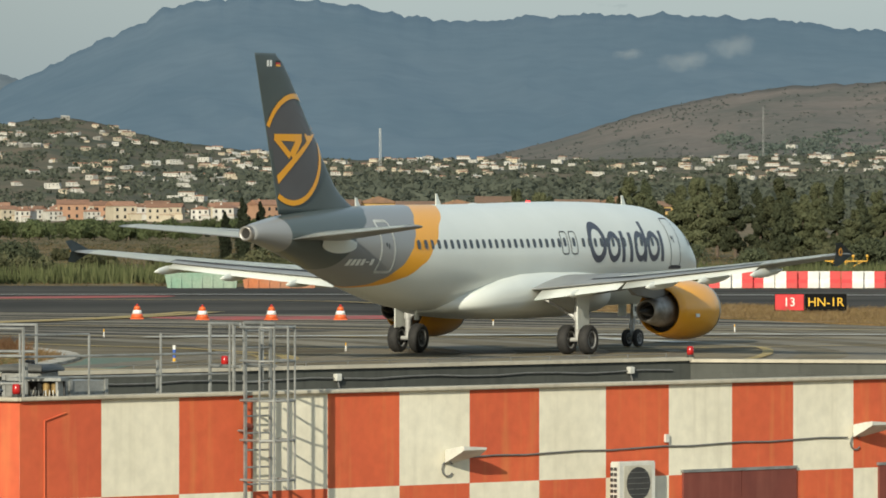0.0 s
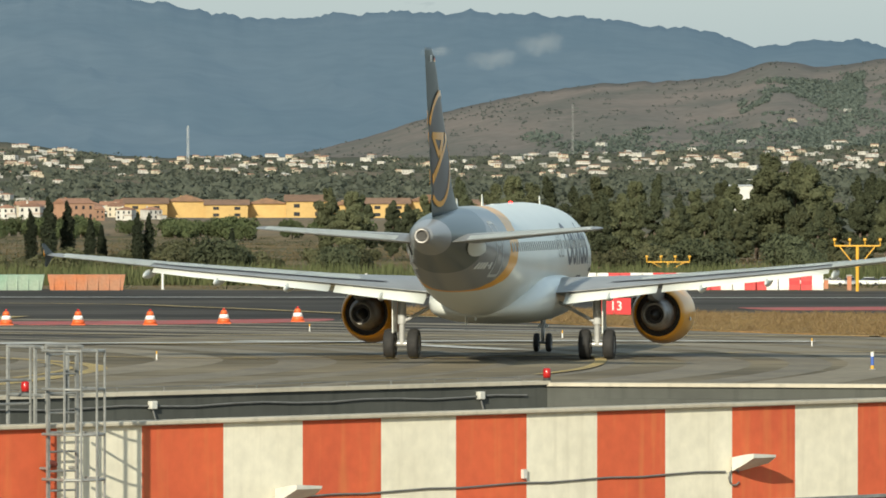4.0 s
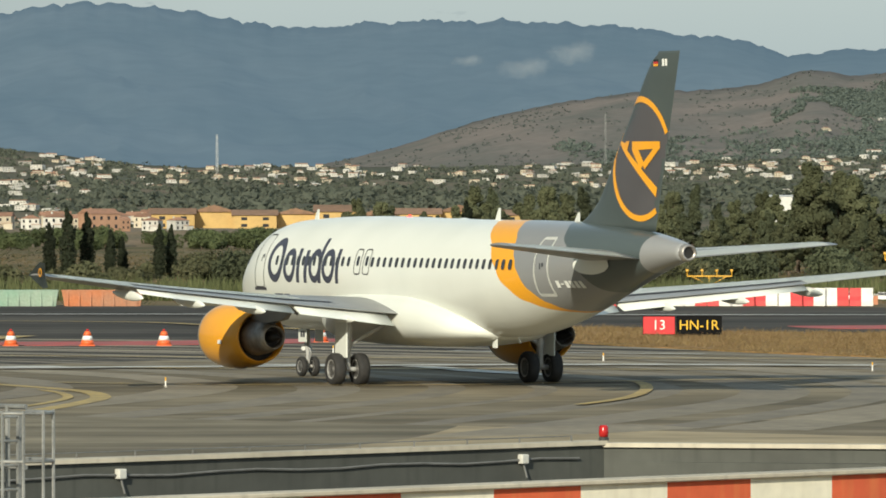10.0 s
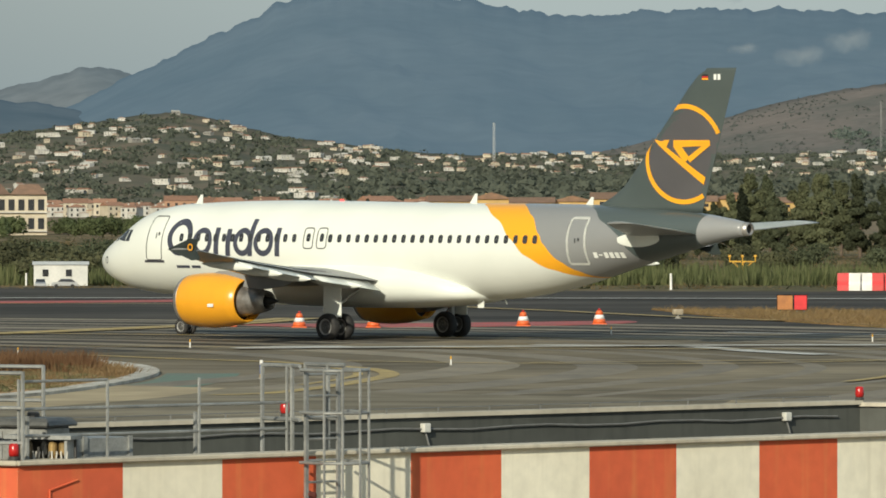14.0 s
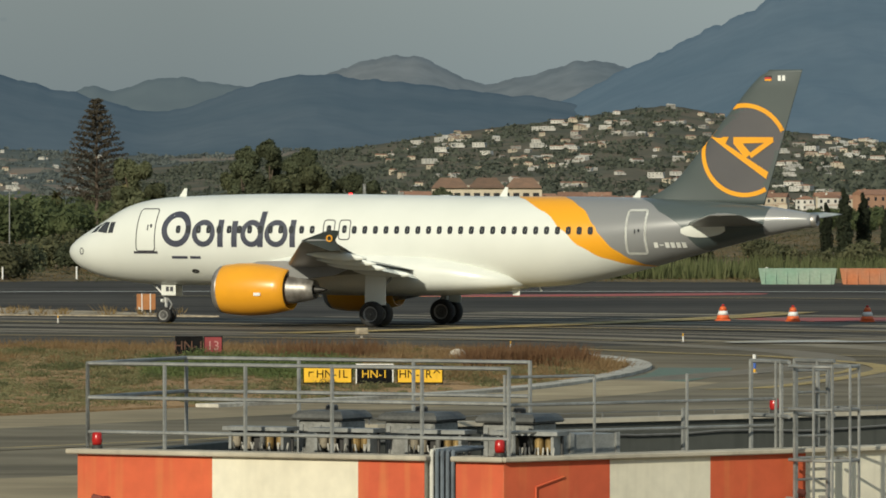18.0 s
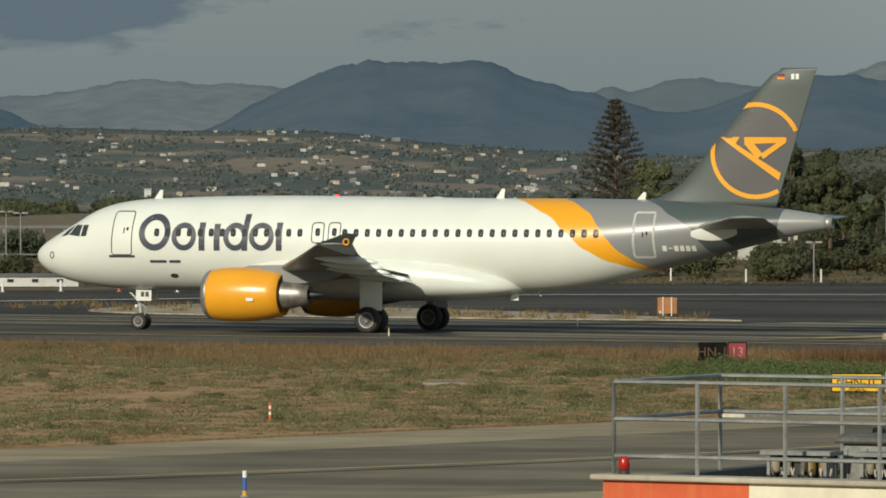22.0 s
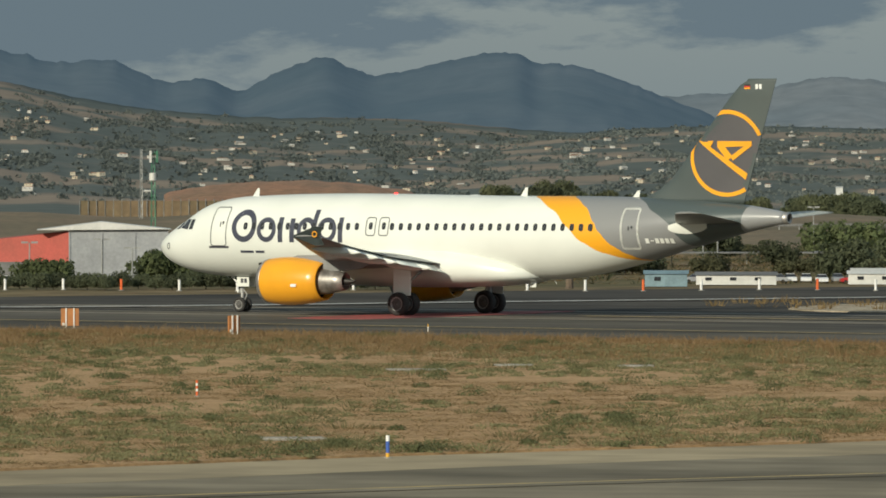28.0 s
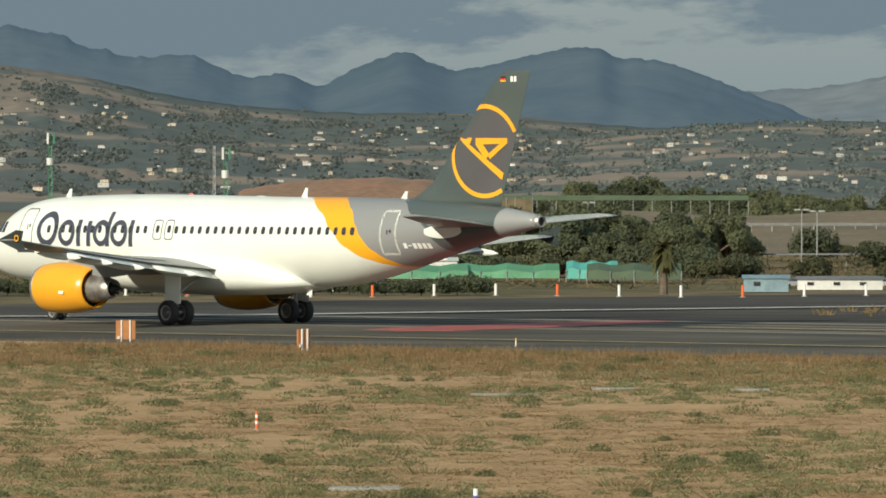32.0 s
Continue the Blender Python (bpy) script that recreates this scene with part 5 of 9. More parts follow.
def wall_box(bm, fn, u0, u1, o0, o1, z0, z1):
    v = [bm.verts.new(fn(u, o, z)) for z in (z0, z1) for u, o in ((u0, o0), (u1, o0), (u1, o1), (u0, o1))]
    for f in ((0, 1, 2, 3), (4, 5, 6, 7), (0, 1, 5, 4), (1, 2, 6, 5), (2, 3, 7, 6), (3, 0, 4, 7)):
        bm.faces.new([v[i] for i in f])
    bmesh.ops.recalc_face_normals(bm, faces=bm.faces)


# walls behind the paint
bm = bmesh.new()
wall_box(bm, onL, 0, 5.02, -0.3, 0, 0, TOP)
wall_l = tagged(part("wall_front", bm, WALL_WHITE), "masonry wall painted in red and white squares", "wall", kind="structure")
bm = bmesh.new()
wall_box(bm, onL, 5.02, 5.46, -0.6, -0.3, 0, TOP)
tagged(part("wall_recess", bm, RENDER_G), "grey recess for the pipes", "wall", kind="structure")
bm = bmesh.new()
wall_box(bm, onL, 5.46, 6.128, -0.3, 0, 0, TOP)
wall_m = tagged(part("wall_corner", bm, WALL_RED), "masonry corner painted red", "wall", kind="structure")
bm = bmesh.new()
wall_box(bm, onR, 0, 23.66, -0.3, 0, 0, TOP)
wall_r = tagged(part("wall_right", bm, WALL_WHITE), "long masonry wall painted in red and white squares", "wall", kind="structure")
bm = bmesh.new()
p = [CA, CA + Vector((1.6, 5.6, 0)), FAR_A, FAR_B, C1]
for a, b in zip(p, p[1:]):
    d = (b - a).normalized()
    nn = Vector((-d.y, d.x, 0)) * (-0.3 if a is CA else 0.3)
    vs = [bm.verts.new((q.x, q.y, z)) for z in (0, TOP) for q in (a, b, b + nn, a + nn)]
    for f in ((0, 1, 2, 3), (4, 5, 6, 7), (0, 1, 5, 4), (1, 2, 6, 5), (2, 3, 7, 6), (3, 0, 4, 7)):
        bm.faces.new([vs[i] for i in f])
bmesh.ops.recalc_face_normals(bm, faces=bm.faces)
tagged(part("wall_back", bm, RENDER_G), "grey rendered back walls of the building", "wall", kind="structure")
bm = bmesh.new()
poly_sheet(bm, [tuple(q.xy) for q in (CA + NL * -0.25 + EL * 0.2, C0 + NR * -0.3, C1 + NR * -0.3 - ER * 0.2, FAR_B, FAR_A, CA + Vector((1.6, 5.4, 0)))], 2.4, 2.6)
tagged(part("roof", bm, ROOF_G), "flat grey felt roof", "roof", kind="structure")

# painted squares, two rows
def square(fn, u0, u1, z0, z1, red, parent):
    bm = bmesh.new()
    wall_box(bm, fn, u0, u1, 0, 0.004, z0, z1)
    part("painted_square", bm, WALL_RED if red else WALL_WHITE, parent)


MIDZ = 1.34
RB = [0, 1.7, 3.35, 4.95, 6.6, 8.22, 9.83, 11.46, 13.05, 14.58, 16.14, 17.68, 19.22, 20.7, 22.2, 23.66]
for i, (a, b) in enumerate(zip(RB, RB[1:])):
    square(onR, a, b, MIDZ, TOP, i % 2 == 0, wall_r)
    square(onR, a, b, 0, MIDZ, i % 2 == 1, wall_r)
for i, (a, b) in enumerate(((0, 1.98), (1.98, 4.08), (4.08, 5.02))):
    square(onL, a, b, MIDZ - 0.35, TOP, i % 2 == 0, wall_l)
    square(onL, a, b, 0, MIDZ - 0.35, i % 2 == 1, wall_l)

# coping along the wall tops
for nm, fn, a, b, o0, o1 in (("coping", onL, -0.14, 5.08, -0.36, 0.09), ("coping", onL, 5.42, 6.15, -0.36, 0.09), ("coping", onR, -0.05, 23.75, -0.36, 0.09)):
    bm = bmesh.new()
    wall_box(bm, fn, a, b, o0, o1, TOP, TOP + 0.065)
    bmesh.ops.bevel(bm, geom=bm.edges[:], offset=0.015, segments=1, affect="EDGES")
    tagged(part("trim", bm, COPING), "pale worn coping along the wall top", "coping", kind="structure")
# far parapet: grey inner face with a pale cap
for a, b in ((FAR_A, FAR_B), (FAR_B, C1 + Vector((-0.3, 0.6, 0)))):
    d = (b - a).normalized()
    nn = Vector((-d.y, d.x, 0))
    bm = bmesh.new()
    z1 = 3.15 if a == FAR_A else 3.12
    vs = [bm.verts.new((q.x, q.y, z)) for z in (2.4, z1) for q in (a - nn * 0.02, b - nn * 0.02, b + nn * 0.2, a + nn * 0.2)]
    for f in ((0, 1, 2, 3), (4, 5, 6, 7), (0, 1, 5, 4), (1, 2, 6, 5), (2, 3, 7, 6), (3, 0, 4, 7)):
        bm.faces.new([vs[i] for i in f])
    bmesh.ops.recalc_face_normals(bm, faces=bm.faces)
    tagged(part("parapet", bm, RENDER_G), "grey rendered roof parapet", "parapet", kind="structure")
    bm = bmesh.new()
    vs = [bm.verts.new((q.x, q.y, z)) for z in (z1, z1 + 0.06) for q in (a - nn * 0.08, b - nn * 0.08, b + nn * 0.26, a + nn * 0.26)]
    for f in ((0, 1, 2, 3), (4, 5, 6, 7), (0, 1, 5, 4), (1, 2, 6, 5), (2, 3, 7, 6), (3, 0, 4, 7)):
        bm.faces.new([vs[i] for i in f])
    bmesh.ops.recalc_face_normals(bm, faces=bm.faces)
    tagged(part("trim", bm, COPING), "pale cap of the roof parapet", "coping", kind="structure")
# cable and clips along the parapet
far_d = (FAR_B - FAR_A).normalized()
far_n = Vector((far_d.y, -far_d.x, 0))
cbl = thing("parapet_cable", "grey cable clipped along the roof parapet", "cable")
bm = bmesh.new()
tube(bm, [tuple((FAR_A + far_d * (k * 0.75) + far_n * 0.05).xy) + (2.98 + 0.02 * math.sin(k * 1.7),) for k in range(25)], 0.018)
part("cable", bm, CABLE_P, cbl)
wire = thing("roof_wire", "thin wire on short stakes along the parapet cap", "wire")
bm = bmesh.new()
tube(bm, [tuple((FAR_A + far_d * k + far_n * -0.1).xy) + (3.28,) for k in range(19)], 0.008, 5)
part("strand", bm, CABLE_P, wire)
for k in range(19):
    a = FAR_A + far_d * k + far_n * -0.1
    bm = bmesh.new()
    rod(bm, (a.x, a.y, 3.2), (a.x, a.y, 3.29), 0.012, n=5)
    part("stake", bm, CABLE_P, wire)
for s in (9.6, 16.9):
    bx = thing("junction_box", "small white junction box on the roof parapet", "electrical box", "parapet boxes")
    q = FAR_A + far_d * s + far_n * 0.07
    bm = bmesh.new()
    box(bm, (q.x, q.y, 3.0), (0.13, 0.1, 0.13), math.degrees(math.atan2(far_d.y, far_d.x)), 0.015)
    part("casing", bm, AC_WHITE, bx)
    bm = bmesh.new()
    rod(bm, (q.x, q.y, 2.94), (q.x + 0.05, q.y, 2.75), 0.015, n=6)
    part("conduit", bm, CABLE_P, bx)

# red obstruction lamps
def red_lamp(p, s=1.0):
    t = thing("obstruction_lamp", "red glass obstruction lamp on the roof edge", "lamp", "roof obstruction lamps", m=Matrix.Translation(p))
    bm = bmesh.new()
    lathe(bm, [(0, 0.07 * s), (0.04 * s, 0.07 * s), (0.05 * s, 0.05 * s)], (0, 0, 0), "Z", 14)
    part("base", bm, BLACK_P, t)
    bm = bmesh.new()
    lathe(bm, [(0.05 * s, 0.06 * s), (0.10 * s, 0.068 * s), (0.19 * s, 0.064 * s), (0.21 * s, 0.045 * s)], (0, 0, 0), "Z", 14)
    part("globe", bm, LAMP_RED, t, "red glass globe", smooth=True)


for p in (onL(0.20, -0.15, 2.985), onL(6.0, -0.15, 2.985), onR(23.2, -0.15, 2.985)):
    red_lamp(p)
red_lamp(Vector((FAR_B.x, FAR_B.y, 3.21)))
q = FAR_A + far_d * 7.0
red_lamp(Vector((q.x, q.y + 0.1, 3.21)))

# railing of the roof
def railing(name, label, pts, heights, tops, r=0.028):
    t = thing(name, label, "railing", "roof railings")
    for p, h in zip(pts, heights):
        bm = bmesh.new()
        rod(bm, (p.x, p.y, 2.6), (p.x, p.y, h), r, n=6)
        part("post", bm, GALV, t)
    for z in tops:
        for a, b in zip(pts, pts[1:]):
            bm = bmesh.new()
            rod(bm, (a.x, a.y, z), (b.x, b.y, z), r * 0.9, n=6)
            part("rail", bm, GALV, t)
    return t


railing("railing", "galvanised steel railing round the roof machines", [onL(u, -0.2, 0) for u in (0.03, 1.17, 2.35, 3.6, 4.88, 6.1)], [4.1] * 6, (4.08, 3.64, 3.2))
railing("railing", "galvanised steel railing behind the roof machines", [onL(0.03, -0.2, 0), onL(-0.2, -3.2, 0), onL(1.5, -3.2, 0), onL(3.2, -3.2, 0), onL(4.9, -3.2, 0)], [4.1] * 5, (4.08, 3.64))
railing("railing", "thin galvanised railing along the roof edge", [onR(u, -0.22, 0) for u in (0.19, 1.63, 3.15, 4.64)], [4.0, 3.97, 3.97, 4.1], (3.62, 3.28), 0.022)
railing("railing", "thin galvanised railing along the roof edge", [onR(u, -0.22, 0) for u in (0.19, 1.63)], [4.0, 3.97], (3.97,), 0.02)
for u in (3.32, 0.55):
    st = thing("steel_stub", "short galvanised stub post on the roof edge", "post", "roof stubs")
    bm = bmesh.new()
    rod(bm, onR(u, -0.5, 2.6), onR(u, -0.5, 3.52), 0.03, n=6)
    part("post", bm, GALV, st)

# caged ladder
lad = thing("caged_ladder", "galvanised steel ladder with a safety cage on the wall", "ladder")
for u in (4.63, 5.18):
    bm = bmesh.new()
    wall_box(bm, onR, u - 0.025, u + 0.025, 0.16, 0.20, 0.2, 4.05)
    part("stringer", bm, GALV, lad)
for k in range(14):
    bm = bmesh.new()
    rod(bm, onR(4.63, 0.18, 0.35 + 0.28 * k), onR(5.18, 0.18, 0.35 + 0.28 * k), 0.016, n=6)
    part("rung", bm, GALV, lad)
HOOP = [(4.52, 0.18), (4.52, 0.66), (4.68, 0.84), (4.91, 0.92), (5.13, 0.84), (5.29, 0.66), (5.29, 0.18)]
for z in (1.55, 2.2, 2.85, 3.5, 4.05):
    bm = bmesh.new()
    for a, b in zip(HOOP, HOOP[1:]):
        rod(bm, onR(*a, z), onR(*b, z), 0.021, n=6)
    part("hoop", bm, GALV, lad)
for a in HOOP[1:-1]:
    bm = bmesh.new()
    rod(bm, onR(*a, 1.4), onR(*a, 4.08), 0.02, n=6)
    part("cage_bar", bm, GALV, lad)
for u, o in ((4.67, -0.15), (4.67, -0.75), (5.29, -0.15), (5.29, -0.6)):
    bm = bmesh.new()
    rod(bm, onR(u, o, 2.6), onR(u, o, 4.12), 0.032, n=6)
    part("guard_post", bm, GALV, lad)
for z in (4.1, 3.4):
    for a, b in (((4.67, -0.15), (4.67, -0.75)), ((4.67, -0.15), (4.52, 0.18)), ((5.29, 0.18), (5.29, -0.6))):
        bm = bmesh.new()
        rod(bm, onR(*a, z), onR(*b, z), 0.028, n=6)
        part("guard_rail", bm, GALV, lad)
for z in (1.0, 2.35):
    for u in (4.63, 5.18):
        bm = bmesh.new()
        rod(bm, onR(u, 0, z), onR(u, 0.2, z), 0.02, n=6)
        part("bracket", bm, GALV, lad)

# wall lamps
def wall_lamp(u, z):
    t = thing("wall_floodlight", "grey floodlight on a bracket with a looped cable", "floodlight", "wall floodlights")
    bm = bmesh.new()
    rings(bm, [[onR(u - 0.28, 0.05, z - 0.1), onR(u - 0.05, 0.05, z - 0.1), onR(u - 0.05, 0.05, z + 0.12), onR(u - 0.28, 0.05, z + 0.12)], [onR(u - 0.28, 0.32, z + 0.02), onR(u + 0.28, 0.32, z + 0.02), onR(u + 0.28, 0.32, z + 0.13), onR(u - 0.28, 0.32, z + 0.17)], [onR(u - 0.26, 0.5, z + 0.12), onR(u + 0.26, 0.5, z + 0.12), onR(u + 0.26, 0.5, z + 0.16), onR(u - 0.26, 0.5, z + 0.19)]])
    bmesh.ops.recalc_face_normals(bm, faces=bm.faces)
    part("housing", bm, AC_WHITE, t)
    bm = bmesh.new()
    rod(bm, onR(u - 0.2, 0, z - 0.05), onR(u - 0.2, 0.1, z - 0.05), 0.05, n=8)
    part("bracket", bm, GALV, t)
    bm = bmesh.new()
    for k in range(8):
        a, b = math.pi * (0.2 + k * 0.2), math.pi * (0.2 + (k + 1) * 0.2)
        rod(bm, onR(u - 0.2 + 0.13 * math.cos(a), 0.03, z - 0.2 - 0.13 * math.sin(a)), onR(u - 0.2 + 0.13 * math.cos(b), 0.03, z - 0.2 - 0.13 * math.sin(b)), 0.014, n=5)
    part("cable_loop", bm, CABLE_P, t)


wall_lamp(9.5, 1.80)
wall_lamp(19.45, 2.0)
cb = thing("wall_cable", "grey cable fixed along the painted wall", "cable")
bm = bmesh.new()
pts = [onR(9.8 + k * 0.66, 0.025, 1.78 + 0.009 * k + 0.012 * math.sin(k * 2.1)) for k in range(15)]
tube(bm, pts, 0.016, 5)
part("cable", bm, CABLE_P, cb)
sb = thing("switch_box", "small white switch box on the wall", "electrical box")
bm = bmesh.new()
wall_box(bm, onR, 14.46, 14.54, 0.004, 0.06, 1.92, 2.06)
part("casing", bm, AC_WHITE, sb)
# air conditioner on the wall
ac = thing("air_conditioner", "off-white air conditioner unit hung on the wall", "air conditioner")
bm = bmesh.new()
wall_box(bm, onR, 13.05, 13.95, 0.10, 0.32, 0.85, 1.62)
bmesh.ops.bevel(bm, geom=bm.edges[:], offset=0.02, segments=2, affect="EDGES")
part("casing", bm, AC_WHITE, ac)
bm = bmesh.new()
wall_box(bm, onR, 13.18, 13.84, 0.321, 0.327, 0.93, 1.55)
part("front_panel", bm, AC_BEIGE_F, ac, "yellowed front panel")
bm = bmesh.new()
rod(bm, onR(13.52, 0.327, 1.24), onR(13.52, 0.333, 1.24), 0.285, n=28)
part("fan_grille", bm, BLACK_P, ac, "dark round fan grille")
for k in range(5):
    bm = bmesh.new()
    z = 1.24 + 0.095 * (k - 2)
    h = math.sqrt(0.285 ** 2 - (z - 1.24) ** 2)
    rod(bm, onR(13.52 - h, 0.337, z), onR(13.52 + h, 0.337, z), 0.006, n=5)
    part("grille_bar", bm, CABLE_P, ac)
for i in range(2):
    for k in range(7):
        bm = bmesh.new()
        wall_box(bm, onR, 13.03, 13.048, 0.13 + 0.09 * i, 0.19 + 0.09 * i, 0.9 + 0.095 * k, 0.955 + 0.095 * k)
        part("vent_slot", bm, BLACK_P, ac)
for u in (13.2, 13.8):
    bm = bmesh.new()
    wall_box(bm, onR, u - 0.02, u + 0.02, 0.004, 0.32, 0.80, 0.845)
    part("bracket", bm, GALV, ac)
# brown shutters
for i, (a, b) in enumerate(((14.9, 16.33), (16.35, 17.72), (19.85, 21.4), (21.42, 22.9))):
    t = thing("steel_shutter", "red-brown painted steel shutter in the wall", "shutter", "wall shutters")
    bm = bmesh.new()
    wall_box(bm, onR, a, b, 0.006, 0.05, 0.1, 1.38)
    part("leaf", bm, PANEL_BROWN, t)
    bm = bmesh.new()
    wall_box(bm, onR, a - 0.03, b + 0.01, 0.006, 0.065, 1.38, 1.43)
    part("lintel_strip", bm, GALV, t)
# pipe stubs and drain pipe
for fn, u, z in ((onR, 4.78, 2.41), (onL, 0.45, 2.34)):
    t = thing("pipe_stub", "rusty pipe elbow coming out of the wall", "pipe", "pipe stubs")
    bm = bmesh.new()
    rod(bm, fn(u, 0, z), fn(u, 0.16, z), 0.05, n=10)
    rod(bm, fn(u, 0.14, z), fn(u - 0.14, 0.16, z + 0.03), 0.05, n=10)
    part("elbow", bm, PANEL_BROWN, t)
dp = thing("drain_pipe", "thin orange painted drain pipe at the corner", "pipe")
bm = bmesh.new()
rod(bm, onR(0.5, 0.02, 0.2), onR(0.5, 0.02, 2.6), 0.014, n=8)
rod(bm, onR(0.5, 0.02, 2.6), onR(0.95, 0.02, 2.72), 0.014, n=8)
part("pipe", bm, WALL_RED, dp)
pb = thing("pipe_bundle", "bundle of blue grey pipes climbing in the wall recess", "pipes")
for k in range(5):
    u = 5.08 + 0.075 * k
    bm = bmesh.new()
    rod(bm, onL(u, -0.08, 0.1), onL(u, -0.08, TOP + 0.12), 0.028, n=8)
    rod(bm, onL(u, -0.08, TOP + 0.12), onL(u + 0.1, -0.7, TOP + 0.15), 0.028, n=8)
    part("pipe", bm, PIPE_BLUE if k else AC_WHITE, pb)
for z in (2.2, 1.0):
    bm = bmesh.new()
    wall_box(bm, onL, 5.0, 5.47, -0.12, -0.02, z, z + 0.04)
    part("clamp", bm, GALV, pb)

# cooling machines on the roof
STEEL_D = mat("weathered dark steel hood", (0.12, 0.12, 0.11), 0.55, 0.3, scale=3.0, color2=(0.075, 0.075, 0.07), fine=0.2)
STEEL_L = mat("dull grey steel casing", (0.30, 0.30, 0.28), 0.5, 0.35, scale=2.5, color2=(0.20, 0.20, 0.185), fine=0.2)
BRASS = mat("tarnished brass compressor", (0.36, 0.24, 0.09), 0.5, 0.4, scale=8, color2=(0.22, 0.15, 0.06), fine=0.2)
WIRE_W = mat("dirty white cable", (0.55, 0.53, 0.47), 0.6, scale=8, var=0.3)
def condenser(u, back, s=1.0):
    t = thing("rooftop_condenser", "grey steel rooftop cooling unit with a dark sloped hood", "cooling unit", "rooftop cooling units")
    def fl(a, o, z):
        return onL(u + a, -back + o, z)
    bm = bmesh.new()
    wall_box(bm, fl, -0.31 * s, 0.31 * s, -0.34, 0.34, 2.72, 3.36)
    bmesh.ops.bevel(bm, geom=bm.edges[:], offset=0.02, segments=1, affect="EDGES")
    part("casing", bm, STEEL_L, t)
    bm = bmesh.new()
    c = fl(0, 0, 0)
    rings(bm, [[fl(a * q * s, o * q, z) for a, o in ((-0.34, -0.38), (0.34, -0.38), (0.34, 0.38), (-0.34, 0.38))] for z, q in ((3.36, 1.06), (3.385, 1.1), (3.43, 1.04), (3.475, 0.9), (3.48, 0.2))])
    bmesh.ops.recalc_face_normals(bm, faces=bm.faces)
    part("fan_hood", bm, STEEL_D, t, "dark sloped fan hood")
    bm = bmesh.new()
    lathe(bm, [(3.47, 0.08), (3.53, 0.08), (3.55, 0.06)], (c.x, c.y, 0), "Z", 10)
    part("motor", bm, BLACK_P, t)
    for a in (-0.26, 0.0, 0.26):
        bm = bmesh.new()
        wall_box(bm, fl, a * s - 0.03, a * s + 0.03, 0.34, 0.36, 2.75, 3.3)
        part("seam", bm, GALV, t)
    for a in (-0.3, 0.3):
        bm = bmesh.new()
        wall_box(bm, fl, a - 0.04, a + 0.04, -0.3, 0.3, 2.6, 2.72)
        part("foot", bm, GALV, t)


for u, s in ((2.85, 1.0), (4.15, 1.15), (5.55, 1.15)):
    condenser(u, 1.6, s)


AC_BEIGE = mat("dusty beige plastic", (0.34, 0.29, 0.21), 0.7, scale=5, color2=(0.22, 0.19, 0.14), fine=0.2)


def control_panel(u, back):
    t = thing("control_panel", "open electrical panel with pale boxes and loose cables", "electrical panel", "roof electrical panels")
    def fl(a, o, z):
        return onL(u + a, -back + o, z)
    bm = bmesh.new()
    wall_box(bm, fl, -0.47, 0.47, -0.2, 0.14, 3.23, 3.28)
    part("hood", bm, GALV, t, "thin pale sheet hood")
    bm = bmesh.new()
    wall_box(bm, fl, -0.42, 0.42, -0.15, -0.11, 2.7, 3.23)
    part("back_panel", bm, BLACK_P, t)
    bm = bmesh.new()
    wall_box(bm, fl, -0.42, 0.42, -0.12, 0.1, 2.86, 2.89)
    part("shelf", bm, STEEL_D, t)
    rnd = random.Random(int(u * 10))
    for k, (a, r_, mt) in enumerate(((-0.32, 0.055, AC_BEIGE), (-0.19, 0.05, AC_BEIGE), (0.02, 0.035, CABLE_P), (0.16, 0.06, BRASS), (0.30, 0.065, BRASS))):
        bm = bmesh.new()
        c = fl(a, rnd.uniform(-0.04, 0.03), 0)
        lathe(bm, [(3.02 - 0.03 * (k % 2), r_ * 0.8), (3.04, r_), (3.17, r_), (3.2, r_ * 0.6)], (c.x, c.y, 0), "Z", 12)
        part("compressor", bm, mt, t)
    for k in range(6):
        a, dr = -0.34 + 0.13 * k, rnd.uniform(0.12, 0.24)
        wd = rnd.uniform(0.08, 0.2)
        pts = [fl(a + wd * j / 8, 0.09 + 0.02 * math.sin(j), 3.08 - dr * math.sin(math.pi * j / 8)) for j in range(9)]
        bm = bmesh.new()
        tube(bm, pts, 0.011, 5)
        part("cable", bm, WIRE_W if k % 3 else CABLE_P, t)
    for a in (-0.38, 0.38):
        bm = bmesh.new()
        wall_box(bm, fl, a - 0.02, a + 0.02, -0.1, 0.1, 2.6, 3.22)
        part("leg", bm, GALV, t)


for u in (2.2, 3.45, 4.75, 6.05):
    control_panel(u, 0.85)
duct = thing("roof_duct", "grey sheet metal duct lying on the roof", "duct")
bm = bmesh.new()
wall_box(bm, onR, 0.9, 2.6, -1.6, -0.9, 2.6, 3.2)
part("casing", bm, GALV, duct)
for u in (1.0, 1.8, 2.55):
    bm = bmesh.new()
    wall_box(bm, onR, u - 0.03, u + 0.03, -0.9, -0.87, 2.6, 3.22)
    part("flange", bm, GALV, duct)

# ---- things on the airfield ----
def put(az, d, z=0.0, turn=None):
    p = polar(az, d, z)
    return Matrix.Translation(p) @ Matrix.Rotation(radians(az if turn is None else turn), 4, "Z")


